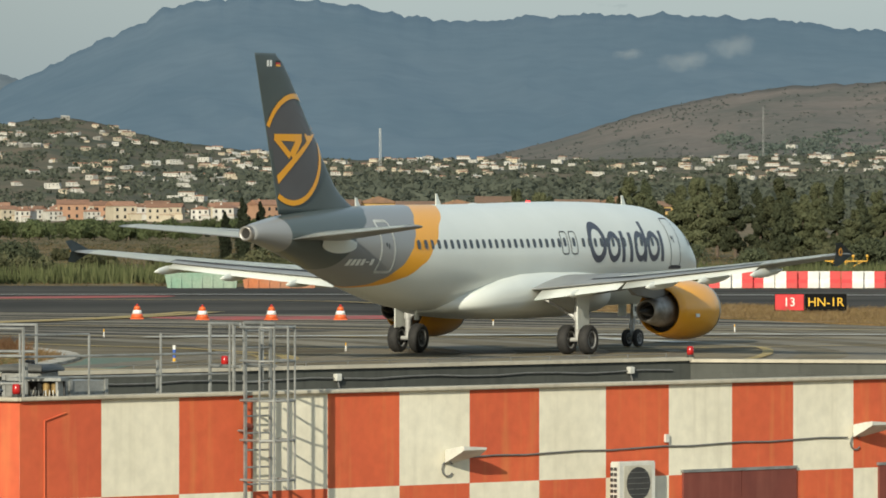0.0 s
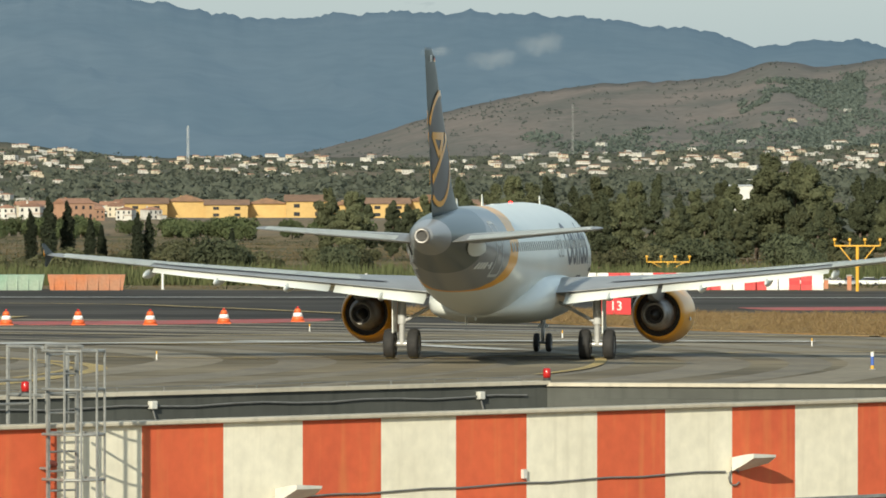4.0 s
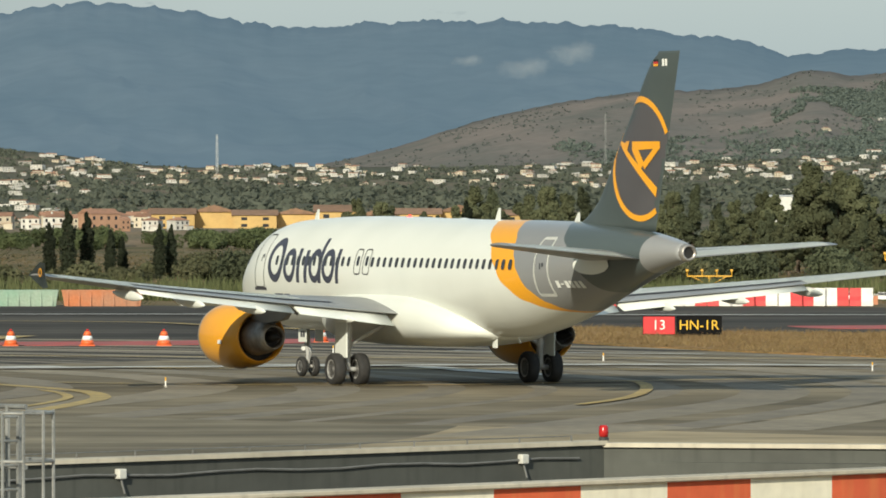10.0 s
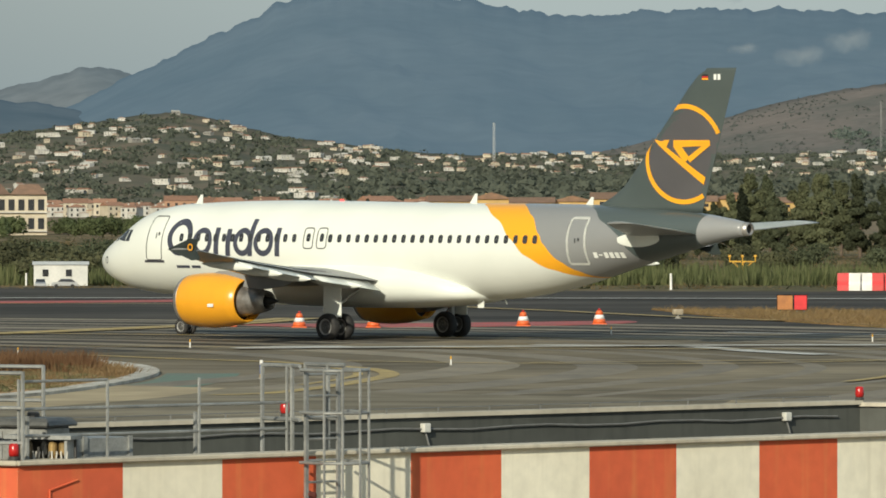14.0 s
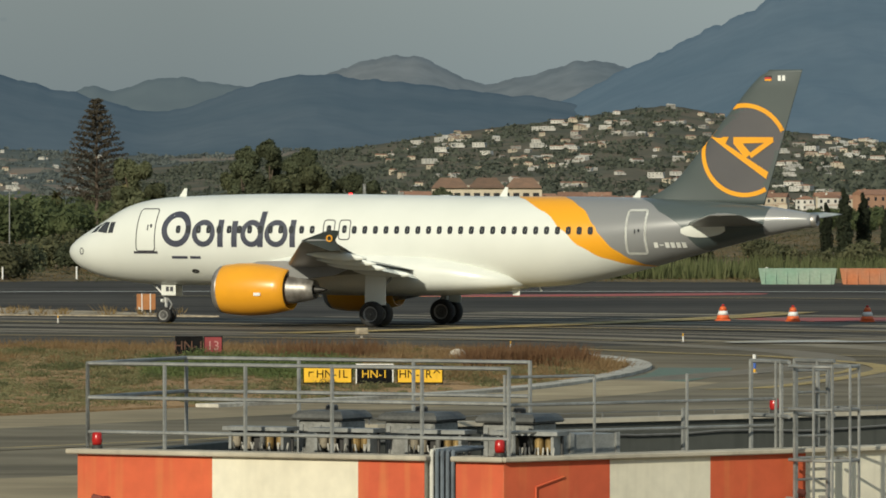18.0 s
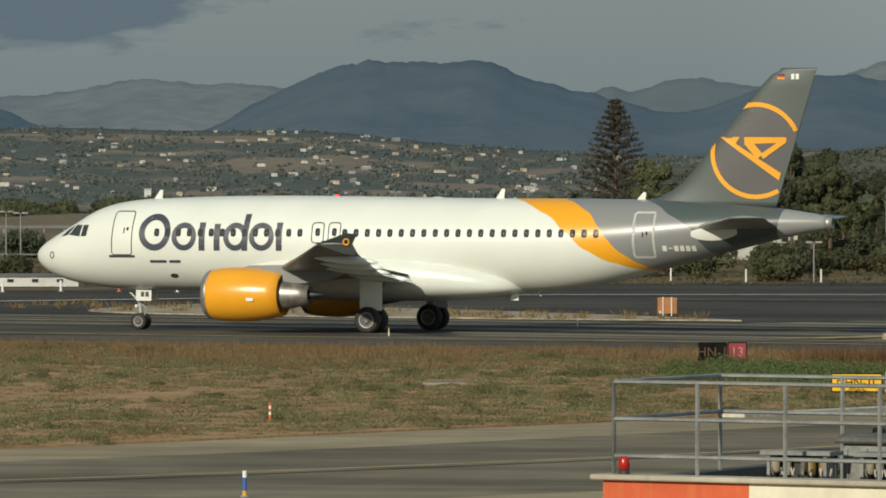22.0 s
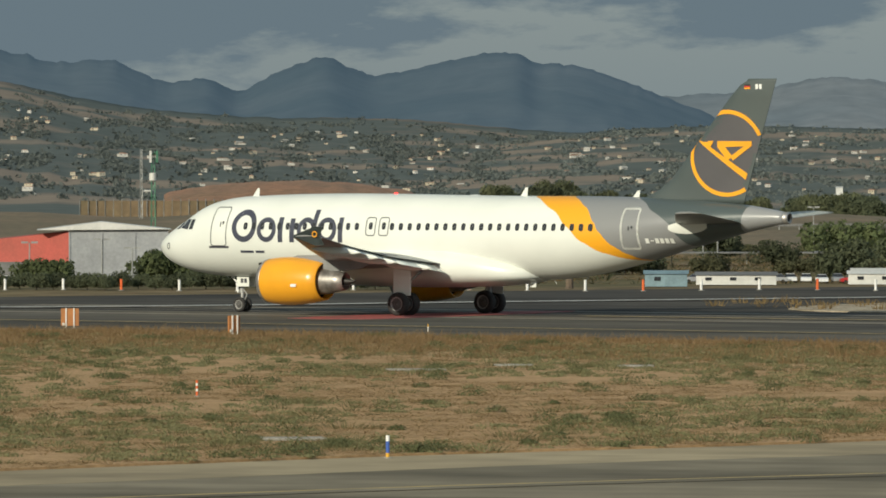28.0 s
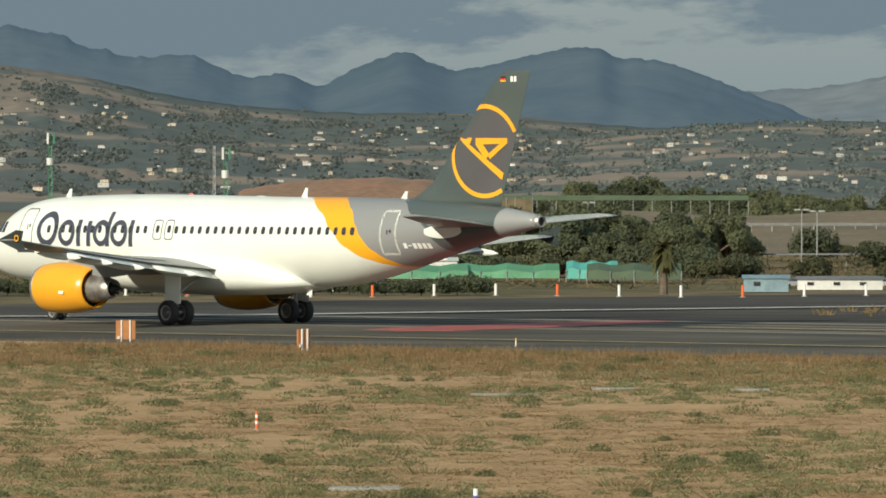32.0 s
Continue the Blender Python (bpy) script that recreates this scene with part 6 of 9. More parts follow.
ORANGE_C = mat("orange cone plastic", (0.75, 0.14, 0.03), 0.5, scale=3, color2=(0.62, 0.11, 0.03))
WHITE_C = mat("white reflective band", (0.8, 0.79, 0.76), 0.45, scale=3, color2=(0.66, 0.65, 0.6))
SIGN_RED = mat("red sign face", (0.62, 0.025, 0.03), 0.4, scale=2, color2=(0.5, 0.02, 0.025))
SIGN_RED_D = mat("faded dark red sign face", (0.26, 0.03, 0.035), 0.6, scale=2, var=0.3)
SIGN_PINK = mat("faded pink numerals", (0.42, 0.22, 0.2), 0.6, scale=2, var=0.2)
INK_OLD = mat("worn brown lettering", (0.12, 0.055, 0.03), 0.7, scale=3, var=0.4)
SIGN_BLACK = mat("black sign face", (0.012, 0.012, 0.012), 0.95, scale=2, var=0.3, spec=0.05)
SIGN_YELLOW = mat("yellow sign face", (0.80, 0.48, 0.02), 0.4, scale=2, color2=(0.70, 0.40, 0.02))
BOARD = mat("orange brown board", (0.42, 0.17, 0.05), 0.7, scale=2, color2=(0.32, 0.13, 0.045), fine=0.1)
BLUE_P = mat("blue marker plastic", (0.05, 0.12, 0.42), 0.5, scale=3, var=0.2)
CONC_B = mat("grey concrete block", (0.36, 0.34, 0.30), 0.9, scale=1.5, color2=(0.25, 0.235, 0.20), fine=0.15)
BAR_RED = mat("red barrier plastic", (0.62, 0.03, 0.035), 0.5, scale=1.2, color2=(0.5, 0.05, 0.045))
BAR_WHITE = mat("white barrier plastic", (0.76, 0.74, 0.70), 0.5, scale=1.2, color2=(0.6, 0.58, 0.54))
GREEN_B = mat("pale green sheet metal", (0.22, 0.36, 0.27), 0.6, scale=0.7, color2=(0.30, 0.38, 0.30), fine=0.1)
RUST_B = mat("rust orange sheet metal", (0.50, 0.17, 0.07), 0.65, scale=0.7, color2=(0.40, 0.20, 0.12), fine=0.1)


def writing(text, size, material, parent, m, name="lettering"):
    cu = bpy.data.curves.new(name, "FONT")
    cu.body, cu.size, cu.align_x, cu.align_y = text, size, "CENTER", "CENTER"
    cu.extrude = 0.004
    tmp = bpy.data.objects.new(name, cu)
    me = bpy.data.meshes.new_from_object(tmp)
    bpy.data.objects.remove(tmp)
    me.materials.clear()
    me.materials.append(material)
    ob = new(name, me)
    ob.parent = parent
    ob.matrix_basis = m @ Matrix.Rotation(radians(90), 4, "X")
    return ob


def cone(m):
    t = thing("traffic_cone", "orange traffic cone with a white band", "traffic cone", "row of traffic cones", m=m)
    bm = bmesh.new()
    box(bm, (0, 0, 0.03), (0.72, 0.72, 0.06), 0, 0.02)
    part("base", bm, ORANGE_C, t)
    bm = bmesh.new()
    lathe(bm, [(0.06, 0.33), (0.27, 0.27)], (0, 0, 0), "Z", 18)
    part("lower_cone", bm, ORANGE_C, t, smooth=True)
    bm = bmesh.new()
    lathe(bm, [(0.27, 0.27), (0.47, 0.205)], (0, 0, 0), "Z", 18)
    part("white_band", bm, WHITE_C, t, "white band", smooth=True)
    bm = bmesh.new()
    lathe(bm, [(0.47, 0.205), (0.66, 0.135), (0.68, 0.10)], (0, 0, 0), "Z", 18)
    part("upper_cone", bm, ORANGE_C, t, smooth=True)
    bm = bmesh.new()
    lathe(bm, [(0.68, 0.05), (0.71, 0.075), (0.78, 0.06)], (0, 0, 0), "Z", 10)
    part("top_lamp", bm, LAMP_RED, t)
    return t


c0 = cone(Matrix.Translation((-13.1, 324, 0)))
for x, y in ((-9.7, 321.5), (-6.2, 321.5), (-2.7, 321.5), (0.9, 325), (4.6, 329.5)):
    copy_thing(c0, Matrix.Translation((x, y, 0)))


BOULDER = mat("pale weathered stone", (0.5, 0.45, 0.37), 0.9, scale=3.0, color2=(0.36, 0.32, 0.26), fine=0.3, bump=0.5, spec=0.1)


def taxi_sign(m, panels, h, label, foot=0.16, letter=0.72):
    """A lit sign box: panels of (width, face, text, ink)."""
    t = thing("taxiway_sign", label, "airport sign", "taxiway signs", m=m)
    W_ = sum(p[0] for p in panels)
    x = -W_ / 2
    for w_, face, text, ink in panels:
        bm = bmesh.new()
        box(bm, (x + w_ / 2, 0, foot + h / 2), (w_ - 0.03, 0.22, h), 0, 0.02)
        cab = part("cabinet", bm, SIGN_BLACK, t)
        bm = bmesh.new()
        box(bm, (x + w_ / 2, -0.115, foot + h / 2), (w_ - 0.1, 0.012, h - 0.07))
        part("face", bm, face, cab)
        if text:
            writing(text, h * letter, ink, t, Matrix.Translation((x + w_ / 2, -0.128, foot + h / 2)))
        if text == "HN-1" and letter < 0.65:
            bm = bmesh.new()
            for bx, bz, bw, bh in ((-w_ / 2 + 0.02, h / 2, 0.035, h + 0.06), (w_ / 2 - 0.02, h / 2, 0.035, h + 0.06), (0, h + 0.03, w_, 0.035)):
                box(bm, (x + w_ / 2 + bx, -0.13, foot + bz), (bw, 0.03, bh))
            part("border", bm, WHITE_C, t, "thin white frame")
        for dx in (0.2, w_ - 0.2):
            bm = bmesh.new()
            rod(bm, (x + dx, 0, 0), (x + dx, 0, foot + 0.02), 0.04, n=8)
            part("leg", bm, GALV, t)
        x += w_ + (0.09 if letter < 0.65 else 0.0)
    return t


taxi_sign(put(-3.75, 340), [(1.62, SIGN_RED, "13", WHITE_C), (2.25, SIGN_BLACK, "HN-1R", SIGN_YELLOW)], 0.92, "red and black taxiway sign in the dry grass")
taxi_sign(put(5.28, 216), [(1.6, SIGN_YELLOW, "\u2196HN-1L", SIGN_BLACK), (1.2, SIGN_BLACK, "HN-1", SIGN_YELLOW), (1.5, SIGN_YELLOW, "HN-1R\u2191", SIGN_BLACK)], 0.58, "yellow and black direction sign in the dry grass", 0.12, 0.62)
taxi_sign(put(6.72, 250), [(1.05, SIGN_BLACK, "HN-1", INK_OLD), (0.72, SIGN_RED_D, "13", SIGN_PINK)], 0.72, "dark and red taxiway sign seen from aside", 0.16, 0.66)
bm = bmesh.new()
bmesh.ops.create_icosphere(bm, subdivisions=2, radius=0.27)
for v in bm.verts:
    v.co = Vector((v.co.x * 1.25, v.co.y * 0.9, max(v.co.z, -0.2) * 0.8)) * (1 + 0.16 * noise.noise(v.co * 4.0))
bm.transform(put(4.54, 250.3, 0.2))
tagged(part("boulder", bm, BOULDER), "pale weathered boulder at the grass edge", "boulder")
taxi_sign(put(-2.42, 361), [(0.9, BOARD, "", None), (0.75, SIGN_RED, "", None)], 0.82, "back of a brown and red taxiway sign")


def back_board(az, d, w_, h, label, turn=0):
    t = thing("sign_board", label, "sign", "sign boards seen from behind", m=put(az, d, 0.06, az + turn))
    bm = bmesh.new()
    box(bm, (0, 0, 0.12 + h / 2), (w_, 0.1, h), 0, 0.015)
    part("board", bm, BOARD, t)
    for dx in (-0.22, 0.22):
        bm = bmesh.new()
        box(bm, (dx * w_, -0.075, (0.14 + h) / 2), (0.05, 0.05, 0.14 + h))
        part("stay", bm, WHITE_C, t, "white stay")
    bm = bmesh.new()
    box(bm, (-0.36 * w_, -0.09, 0.2), (0.1, 0.06, 0.12))
    part("junction_box", bm, AC_WHITE, t)


back_board(7.16, 343, 0.95, 0.8, "orange-brown back of a sign in the gravel")
back_board(10.85, 357, 0.55, 0.85, "orange-brown back of a narrow sign in the gravel", 35)
back_board(17.85, 310, 0.8, 0.78, "orange-brown back of a sign at the grass edge")
back_board(16.5, 296, 0.62, 0.72, "orange-brown side of a sign at the grass edge", 40)


def marker(az, d, cols, h=0.85, r=0.06, label="small marker post", group="marker posts", z=0.0):
    t = thing("marker_post", label, "marker post", group, m=put(az, d, z))
    n = len(cols)
    for k, c in enumerate(cols):
        bm = bmesh.new()
        lathe(bm, [(h * k / n, r), (h * (k + 1) / n, r)], (0, 0, 0), "Z", 10)
        part("band", bm, c, t)
    bm = bmesh.new()
    lathe(bm, [(0, r * 2.2), (0.04, r * 2.0)], (0, 0, 0), "Z", 12)
    part("foot", bm, CONC_B, t)


for az, d in ((15.227, 166), (10.6, 147)):
    marker(az, d, [YELLOW_P, BLUE_P, BLUE_P, WHITE_C], 0.55, 0.045, "blue and white taxiway marker post", "blue marker posts")
for az, d in ((-5.83, 236), (2.05, 232)):
    marker(az, d, [YELLOW_P, BLUE_P, BLUE_P, WHITE_C], 0.65, 0.06, "blue and white taxiway marker post", "blue marker posts")
for az, d in ((10.41, 191), (16.79, 211)):
    marker(az, d, [ORANGE_C, ORANGE_C, WHITE_C, ORANGE_C, WHITE_C, ORANGE_C], 0.5, 0.035, "orange post with white bands in the grass", "orange marker posts", 0.07)
for az, d in ((-5.28, 274), (2.65, 279), (0.45, 250), (9.45, 300), (-0.9, 305), (-3.1, 290), (4.1, 265), (14.9, 305), (7.9, 318)):
    marker(az, d, [WHITE_C, WHITE_C, YELLOW_P], 0.36, 0.028, "small pale runway edge marker", "edge markers")
for k in range(16):
    marker(11.2 + 0.48 * k, 424 + 3 * math.sin(k), [WHITE_C, WHITE_C] if k % 3 != 1 else [ORANGE_C, ORANGE_C], 0.7, 0.08, "upright post along the perimeter", "perimeter posts")
for k in range(10):
    marker(9.6 - 0.62 * k, 470 + 4 * math.sin(2 * k), [WHITE_C, WHITE_C], 0.9, 0.06, "upright white post along the perimeter", "perimeter posts")
for az in (1.95, 0.35, -1.4, -3.3, -4.8):
    marker(az, 447, [WHITE_C, WHITE_C, WHITE_C], 1.1, 0.08, "white post at the far runway edge", "perimeter posts")

# tan light fitting lying at the grass edge, drain boxes
for az, d in ((5.35, 284), (-1.46, 345)):
    t = thing("light_fitting", "tan airfield light fitting on a short stem", "airfield light", "airfield lights", m=put(az, d))
    bm = bmesh.new()
    lathe(bm, [(0, 0.2), (0.1, 0.06), (0.2, 0.05)], (0, 0, 0), "Z", 12)
    part("stem", bm, CONC_B, t)
    bm = bmesh.new()
    box(bm, (0, 0, 0.34), (0.5, 0.3, 0.28), 20, 0.04)
    part("housing", bm, GRAVEL, t)
for az, d, w_ in ((5.55, 222, 2.2), (15.0, 240, 2.0), (16.0, 176, 1.6), (13.2, 245, 1.2), (9.0, 225, 1.3), (14.2, 246, 1.3)):
    t = thing("drain_slab", "pale concrete drain slab in the grass", "concrete slab", "drain slabs", m=put(az, d, 0.07))
    bm = bmesh.new()
    box(bm, (0, 0, 0.03), (w_, 0.9, 0.08), 8, 0.02)
    part("slab", bm, CONC_B, t)

# red and white barriers on the far side
def barrier(m, first_red, n=2, L=1.5):
    t = thing("barrier_block", "red and white plastic barrier block", "barrier", "far barriers", m=m)
    for k in range(n):
        w_ = L / n
        x = -L / 2 + w_ * (k + 0.5)
        bm = bmesh.new()
        rings(bm, [[(x - w_ / 2, -0.3, 0), (x + w_ / 2, -0.3, 0), (x + w_ / 2, 0.3, 0), (x - w_ / 2, 0.3, 0)], [(x - w_ / 2, -0.28, 0.35), (x + w_ / 2, -0.28, 0.35), (x + w_ / 2, 0.28, 0.35), (x - w_ / 2, 0.28, 0.35)], [(x - w_ / 2, -0.15, 0.6), (x + w_ / 2, -0.15, 0.6), (x + w_ / 2, 0.15, 0.6), (x - w_ / 2, 0.15, 0.6)], [(x - w_ / 2, -0.12, 1.15), (x + w_ / 2, -0.12, 1.15), (x + w_ / 2, 0.12, 1.15), (x - w_ / 2, 0.12, 1.15)]])
        bmesh.ops.recalc_face_normals(bm, faces=bm.faces)
        part("section", bm, BAR_RED if (k % 2 == 0) == first_red else BAR_WHITE, t)


for k in range(13):
    barrier(Matrix.Translation((22.5 + 1.52 * k, 445 + 0.3 * (k % 3), 0)) @ Matrix.Rotation(radians(-4 + 3 * (k % 2)), 4, "Z"), k % 2 == 0)
for x0, x1, mt, lb in ((-15.7, -10.6, GREEN_B, "pale green sheet metal skip"), (-10.4, -5.2, RUST_B, "rust orange sheet metal skip")):
    t = thing("skip", lb + " at the field edge", "skip", "field edge skips", m=Matrix.Translation(((x0 + x1) / 2, 446, -0.06)))
    L = x1 - x0
    bm = bmesh.new()
    rings(bm, [[(-L / 2 + 0.2, -0.7, 0), (L / 2 - 0.2, -0.7, 0), (L / 2 - 0.2, 0.7, 0), (-L / 2 + 0.2, 0.7, 0)], [(-L / 2, -0.9, 1.1), (L / 2, -0.9, 1.1), (L / 2, 0.9, 1.1), (-L / 2, 0.9, 1.1)]])
    bmesh.ops.recalc_face_normals(bm, faces=bm.faces)
    part("tub", bm, mt, t)
    for k in range(7):
        bm = bmesh.new()
        box(bm, (-L / 2 + 0.4 + (L - 0.8) * k / 6, -0.84, 0.58), (0.08, 0.1, 1.05))
        part("rib", bm, mt, t)


def light_stand(az, d, w_, h, n):
    t = thing("approach_light_stand", "yellow steel approach light stand", "light stand", "approach light stands", m=put(az, d))
    bm = bmesh.new()
    rod(bm, (0, 0, 0), (0, 0, h), 0.11, n=8)
    part("mast", bm, YELLOW_P, t)
    bm = bmesh.new()
    rod(bm, (-w_ / 2, 0, h), (w_ / 2, 0, h), 0.06, n=6)
    part("crossbar", bm, YELLOW_P, t)
    bm = bmesh.new()
    for s in (-1, 1):
        rod(bm, (0, 0, h * 0.5), (s * w_ * 0.4, 0, h), 0.045, n=6)
    part("brace", bm, YELLOW_P, t)
    for k in range(n):
        x = -w_ / 2 + w_ * k / (n - 1)
        bm = bmesh.new()
        rod(bm, (x, 0, h), (x, 0, h + 0.35), 0.035, n=6)
        lathe(bm, [(h + 0.3, 0.06), (h + 0.38, 0.12), (h + 0.5, 0.1)], (x, 0, 0), "Z", 10)
        part("lamp_head", bm, YELLOW_P, t)


light_stand(-3.99, 500, 3.2, 1.35, 4)
light_stand(-5.62, 440, 3.0, 3.0, 4)
light_stand(-2.0, 505, 1.9, 1.3, 3)
light_stand(-6.6, 470, 4.0, 2.2, 4)
for az, d, h in ((-5.55, 445, 0.95), (-5.35, 452, 0.6)):
    t = thing("equipment_post", "orange and grey equipment post", "post", "equipment posts", m=put(az, d))
    bm = bmesh.new()
    box(bm, (0, 0, h / 2), (0.3, 0.3, h), 0, 0.03)
    part("box", bm, RUST_B, t)
    bm = bmesh.new()
    box(bm, (0, 0, h + 0.04), (0.4, 0.4, 0.1), 0, 0.02)
    part("cap", bm, CONC_B, t)

# ---- plants ----
def leaf_mat(name, a, b, c, rough=0.8):
    """Foliage: each leaf or blade takes its own shade, in drifts."""
    m = bpy.data.materials.new(name)
    m.use_nodes = True
    n, l = m.node_tree.nodes, m.node_tree.links
    bs = n["Principled BSDF"]
    bs.inputs["Roughness"].default_value = rough
    bs.inputs["Specular IOR Level"].default_value = 0.15
    ge = n.new("ShaderNodeNewGeometry")
    oi = n.new("ShaderNodeObjectInfo")
    tc = n.new("ShaderNodeTexCoord")
    nz = n.new("ShaderNodeTexNoise")
    nz.inputs["Scale"].default_value, nz.inputs["Detail"].default_value = 0.35, 3
    l.new(tc.outputs["Object"], nz.inputs["Vector"])
    ad = n.new("ShaderNodeMath")
    ad.operation = "MULTIPLY_ADD"
    ad.inputs[1].default_value = 0.55
    l.new(ge.outputs["Random Per Island"], ad.inputs[0])
    a2 = n.new("ShaderNodeMath")
    a2.operation = "MULTIPLY_ADD"
    a2.inputs[1].default_value, a2.inputs[2].default_value = 0.9, -0.25
    l.new(nz.outputs["Fac"], a2.inputs[0])
    l.new(a2.outputs[0], ad.inputs[2])
    rp = n.new("ShaderNodeValToRGB")
    el = rp.color_ramp.elements
    el[0].color, el[1].color = (*a, 1), (*c, 1)
    e = el.new(0.5)
    e.color = (*b, 1)
    l.new(ad.outputs[0], rp.inputs["Fac"])
    hs = n.new("ShaderNodeHueSaturation")
    mr = n.new("ShaderNodeMapRange")
    mr.inputs["To Min"].default_value, mr.inputs["To Max"].default_value = 0.72, 1.3
    l.new(oi.outputs["Random"], mr.inputs["Value"])
    l.new(mr.outputs["Result"], hs.inputs["Value"])
    l.new(rp.outputs["Color"], hs.inputs["Color"])
    l.new(hs.outputs["Color"], bs.inputs["Base Color"])
    tr = n.new("ShaderNodeBsdfTranslucent")
    l.new(hs.outputs["Color"], tr.inputs["Color"])
    ms = n.new("ShaderNodeMixShader")
    ms.inputs["Fac"].default_value = 0.38
    l.new(bs.outputs["BSDF"], ms.inputs[1])
    l.new(tr.outputs["BSDF"], ms.inputs[2])
    l.new(ms.outputs["Shader"], n["Material Output"].inputs["Surface"])
    return m


L_DARK = leaf_mat("dark tree leaves", (0.062, 0.073, 0.042), (0.092, 0.105, 0.060), (0.13, 0.142, 0.082))
L_EUC = leaf_mat("grey green tree leaves", (0.080, 0.090, 0.048), (0.12, 0.13, 0.070), (0.17, 0.175, 0.098))
L_CYP = leaf_mat("cypress foliage", (0.024, 0.030, 0.019), (0.036, 0.044, 0.026), (0.05, 0.06, 0.034))
L_BUSH = leaf_mat("scrub foliage", (0.07, 0.074, 0.040), (0.10, 0.102, 0.054), (0.15, 0.142, 0.08))
L_REED = leaf_mat("reed blades", (0.115, 0.135, 0.055), (0.175, 0.195, 0.085), (0.26, 0.26, 0.125))
L_GRASS_G = leaf_mat("green weeds", (0.14, 0.14, 0.066), (0.185, 0.178, 0.085), (0.25, 0.225, 0.11))
L_GRASS_D = leaf_mat("dry straw grass", (0.17, 0.115, 0.05), (0.27, 0.185, 0.085), (0.38, 0.28, 0.14))
L_RUST = leaf_mat("rust brown dock stems", (0.20, 0.125, 0.06), (0.285, 0.19, 0.095), (0.37, 0.27, 0.15))
L_PALM = leaf_mat("palm fronds", (0.09, 0.095, 0.04), (0.15, 0.145, 0.065), (0.25, 0.21, 0.11))
L_PINE = leaf_mat("brown green pine foliage", (0.085, 0.072, 0.052), (0.115, 0.098, 0.072), (0.15, 0.128, 0.095))
L_ORCH = leaf_mat("orchard leaves", (0.078, 0.098, 0.045), (0.105, 0.128, 0.058), (0.145, 0.165, 0.08))
BARK = mat("grey brown bark", (0.14, 0.105, 0.075), 0.95, scale=3, color2=(0.08, 0.06, 0.045), fine=0.25, bump=0.5)


def cloud(name, verts, faces, material):
    me = bpy.data.meshes.new(name)
    me.from_pydata(verts.tolist() if hasattr(verts, "tolist") else verts, [], faces.tolist() if hasattr(faces, "tolist") else faces)
    me.materials.append(material)
    return me


def leaf_tris(centers, size, rng, flat=0.6, out=None):
    """Small leaf clumps, one triangle each, turned roughly outward where out is given."""
    n = len(centers)
    a = rng.normal(size=(n, 3))
    if out is not None:
        o = np.asarray(out) + rng.normal(size=(n, 3)) * 0.55
        o /= np.linalg.norm(o, axis=1)[:, None]
        a = np.cross(o, a)
        b0 = np.cross(o, a)
    a /= np.linalg.norm(a, axis=1)[:, None]
    b = rng.normal(size=(n, 3)) if out is None else b0
    b -= a * (a * b).sum(1)[:, None]
    b /= np.linalg.norm(b, axis=1)[:, None]
    s = size * rng.uniform(0.6, 1.4, (n, 1))
    c = np.asarray(centers)
    v = np.stack([c - a * s - b * s * flat * 0.8, c + a * s - b * s * flat * 0.4, c + b * s * flat], 1).reshape(-1, 3)
    f = np.arange(3 * n).reshape(n, 3)
    return v, f


def crown_points(rng, blobs, per):
    """Points on and in a set of ellipsoids (x, y, z, rx, rz)."""
    out, way = [], []
    for x, y, z, rx, rz in blobs:
        p = rng.normal(size=(per, 3))
        p /= np.linalg.norm(p, axis=1)[:, None]
        p *= rng.uniform(0.45, 1.05, (per, 1)) ** 0.6
        out.append(p * (rx, rx, rz) + (x, y, z))
        w = p * (1, 1, 1) + (x * 0.25, y * 0.25, 0.25)
        way.append(w / np.linalg.norm(w, axis=1)[:, None])
    return np.concatenate(out), np.concatenate(way)


def tree_proto(name, label, seed, h, blobs, per, leaf, material, trunk_r=0.22, trunk_top=0.75, category="tree", group=""):
    rng = np.random.default_rng(seed)
    t = thing(name, label, category, group)
    bm = bmesh.new()
    rod(bm, (0, 0, -0.1), (0.05 * h * 0.3, 0, h * trunk_top), trunk_r, trunk_r * 0.35, 8)
    for x, y, z, rx, rz in blobs[1::2][:8]:
        z0 = min(z - rz * 0.5, h * trunk_top) * 0.75
        rod(bm, (0, 0, max(0.3, z0)), (x * 0.8, y * 0.8, z), trunk_r * 0.4, trunk_r * 0.12, 5)
    part("trunk", bm, BARK, t)
    pts, way = crown_points(rng, blobs, per)
    v, f = leaf_tris(pts, leaf, rng, 0.6, way)
    ob = new("crown", cloud("crown", v, f, material))
    ob.parent = t
    return t


def euc_blobs(seed, h, w_):
    r = random.Random(seed)
    out = []
    for k in range(30):
        q = k / 29
        z = h * (0.14 + 0.80 * q)
        spread = w_ * (0.55 + 0.45 * math.sin(math.pi * min(1, 0.15 + 0.9 * q)))
        a = r.uniform(0, 6.28)
        d = r.uniform(0.1, 0.8) * spread * (1.05 - 0.4 * q)
        out.append((d * math.cos(a), d * math.sin(a), z, r.uniform(0.22, 0.46) * spread * (1.0 - 0.25 * q), h * r.uniform(0.04, 0.085)))
    return out


def cyp_blobs(h, w_, seed=0):
    r = random.Random(seed)
    return [(r.uniform(-0.1, 0.1) * w_, r.uniform(-0.1, 0.1) * w_, h * (0.06 + 0.9 * k / 11), w_ * 0.5 * math.sin(math.pi * (0.12 + 0.84 * k / 11) ** 0.8) + 0.08, h * 0.085) for k in range(12)]


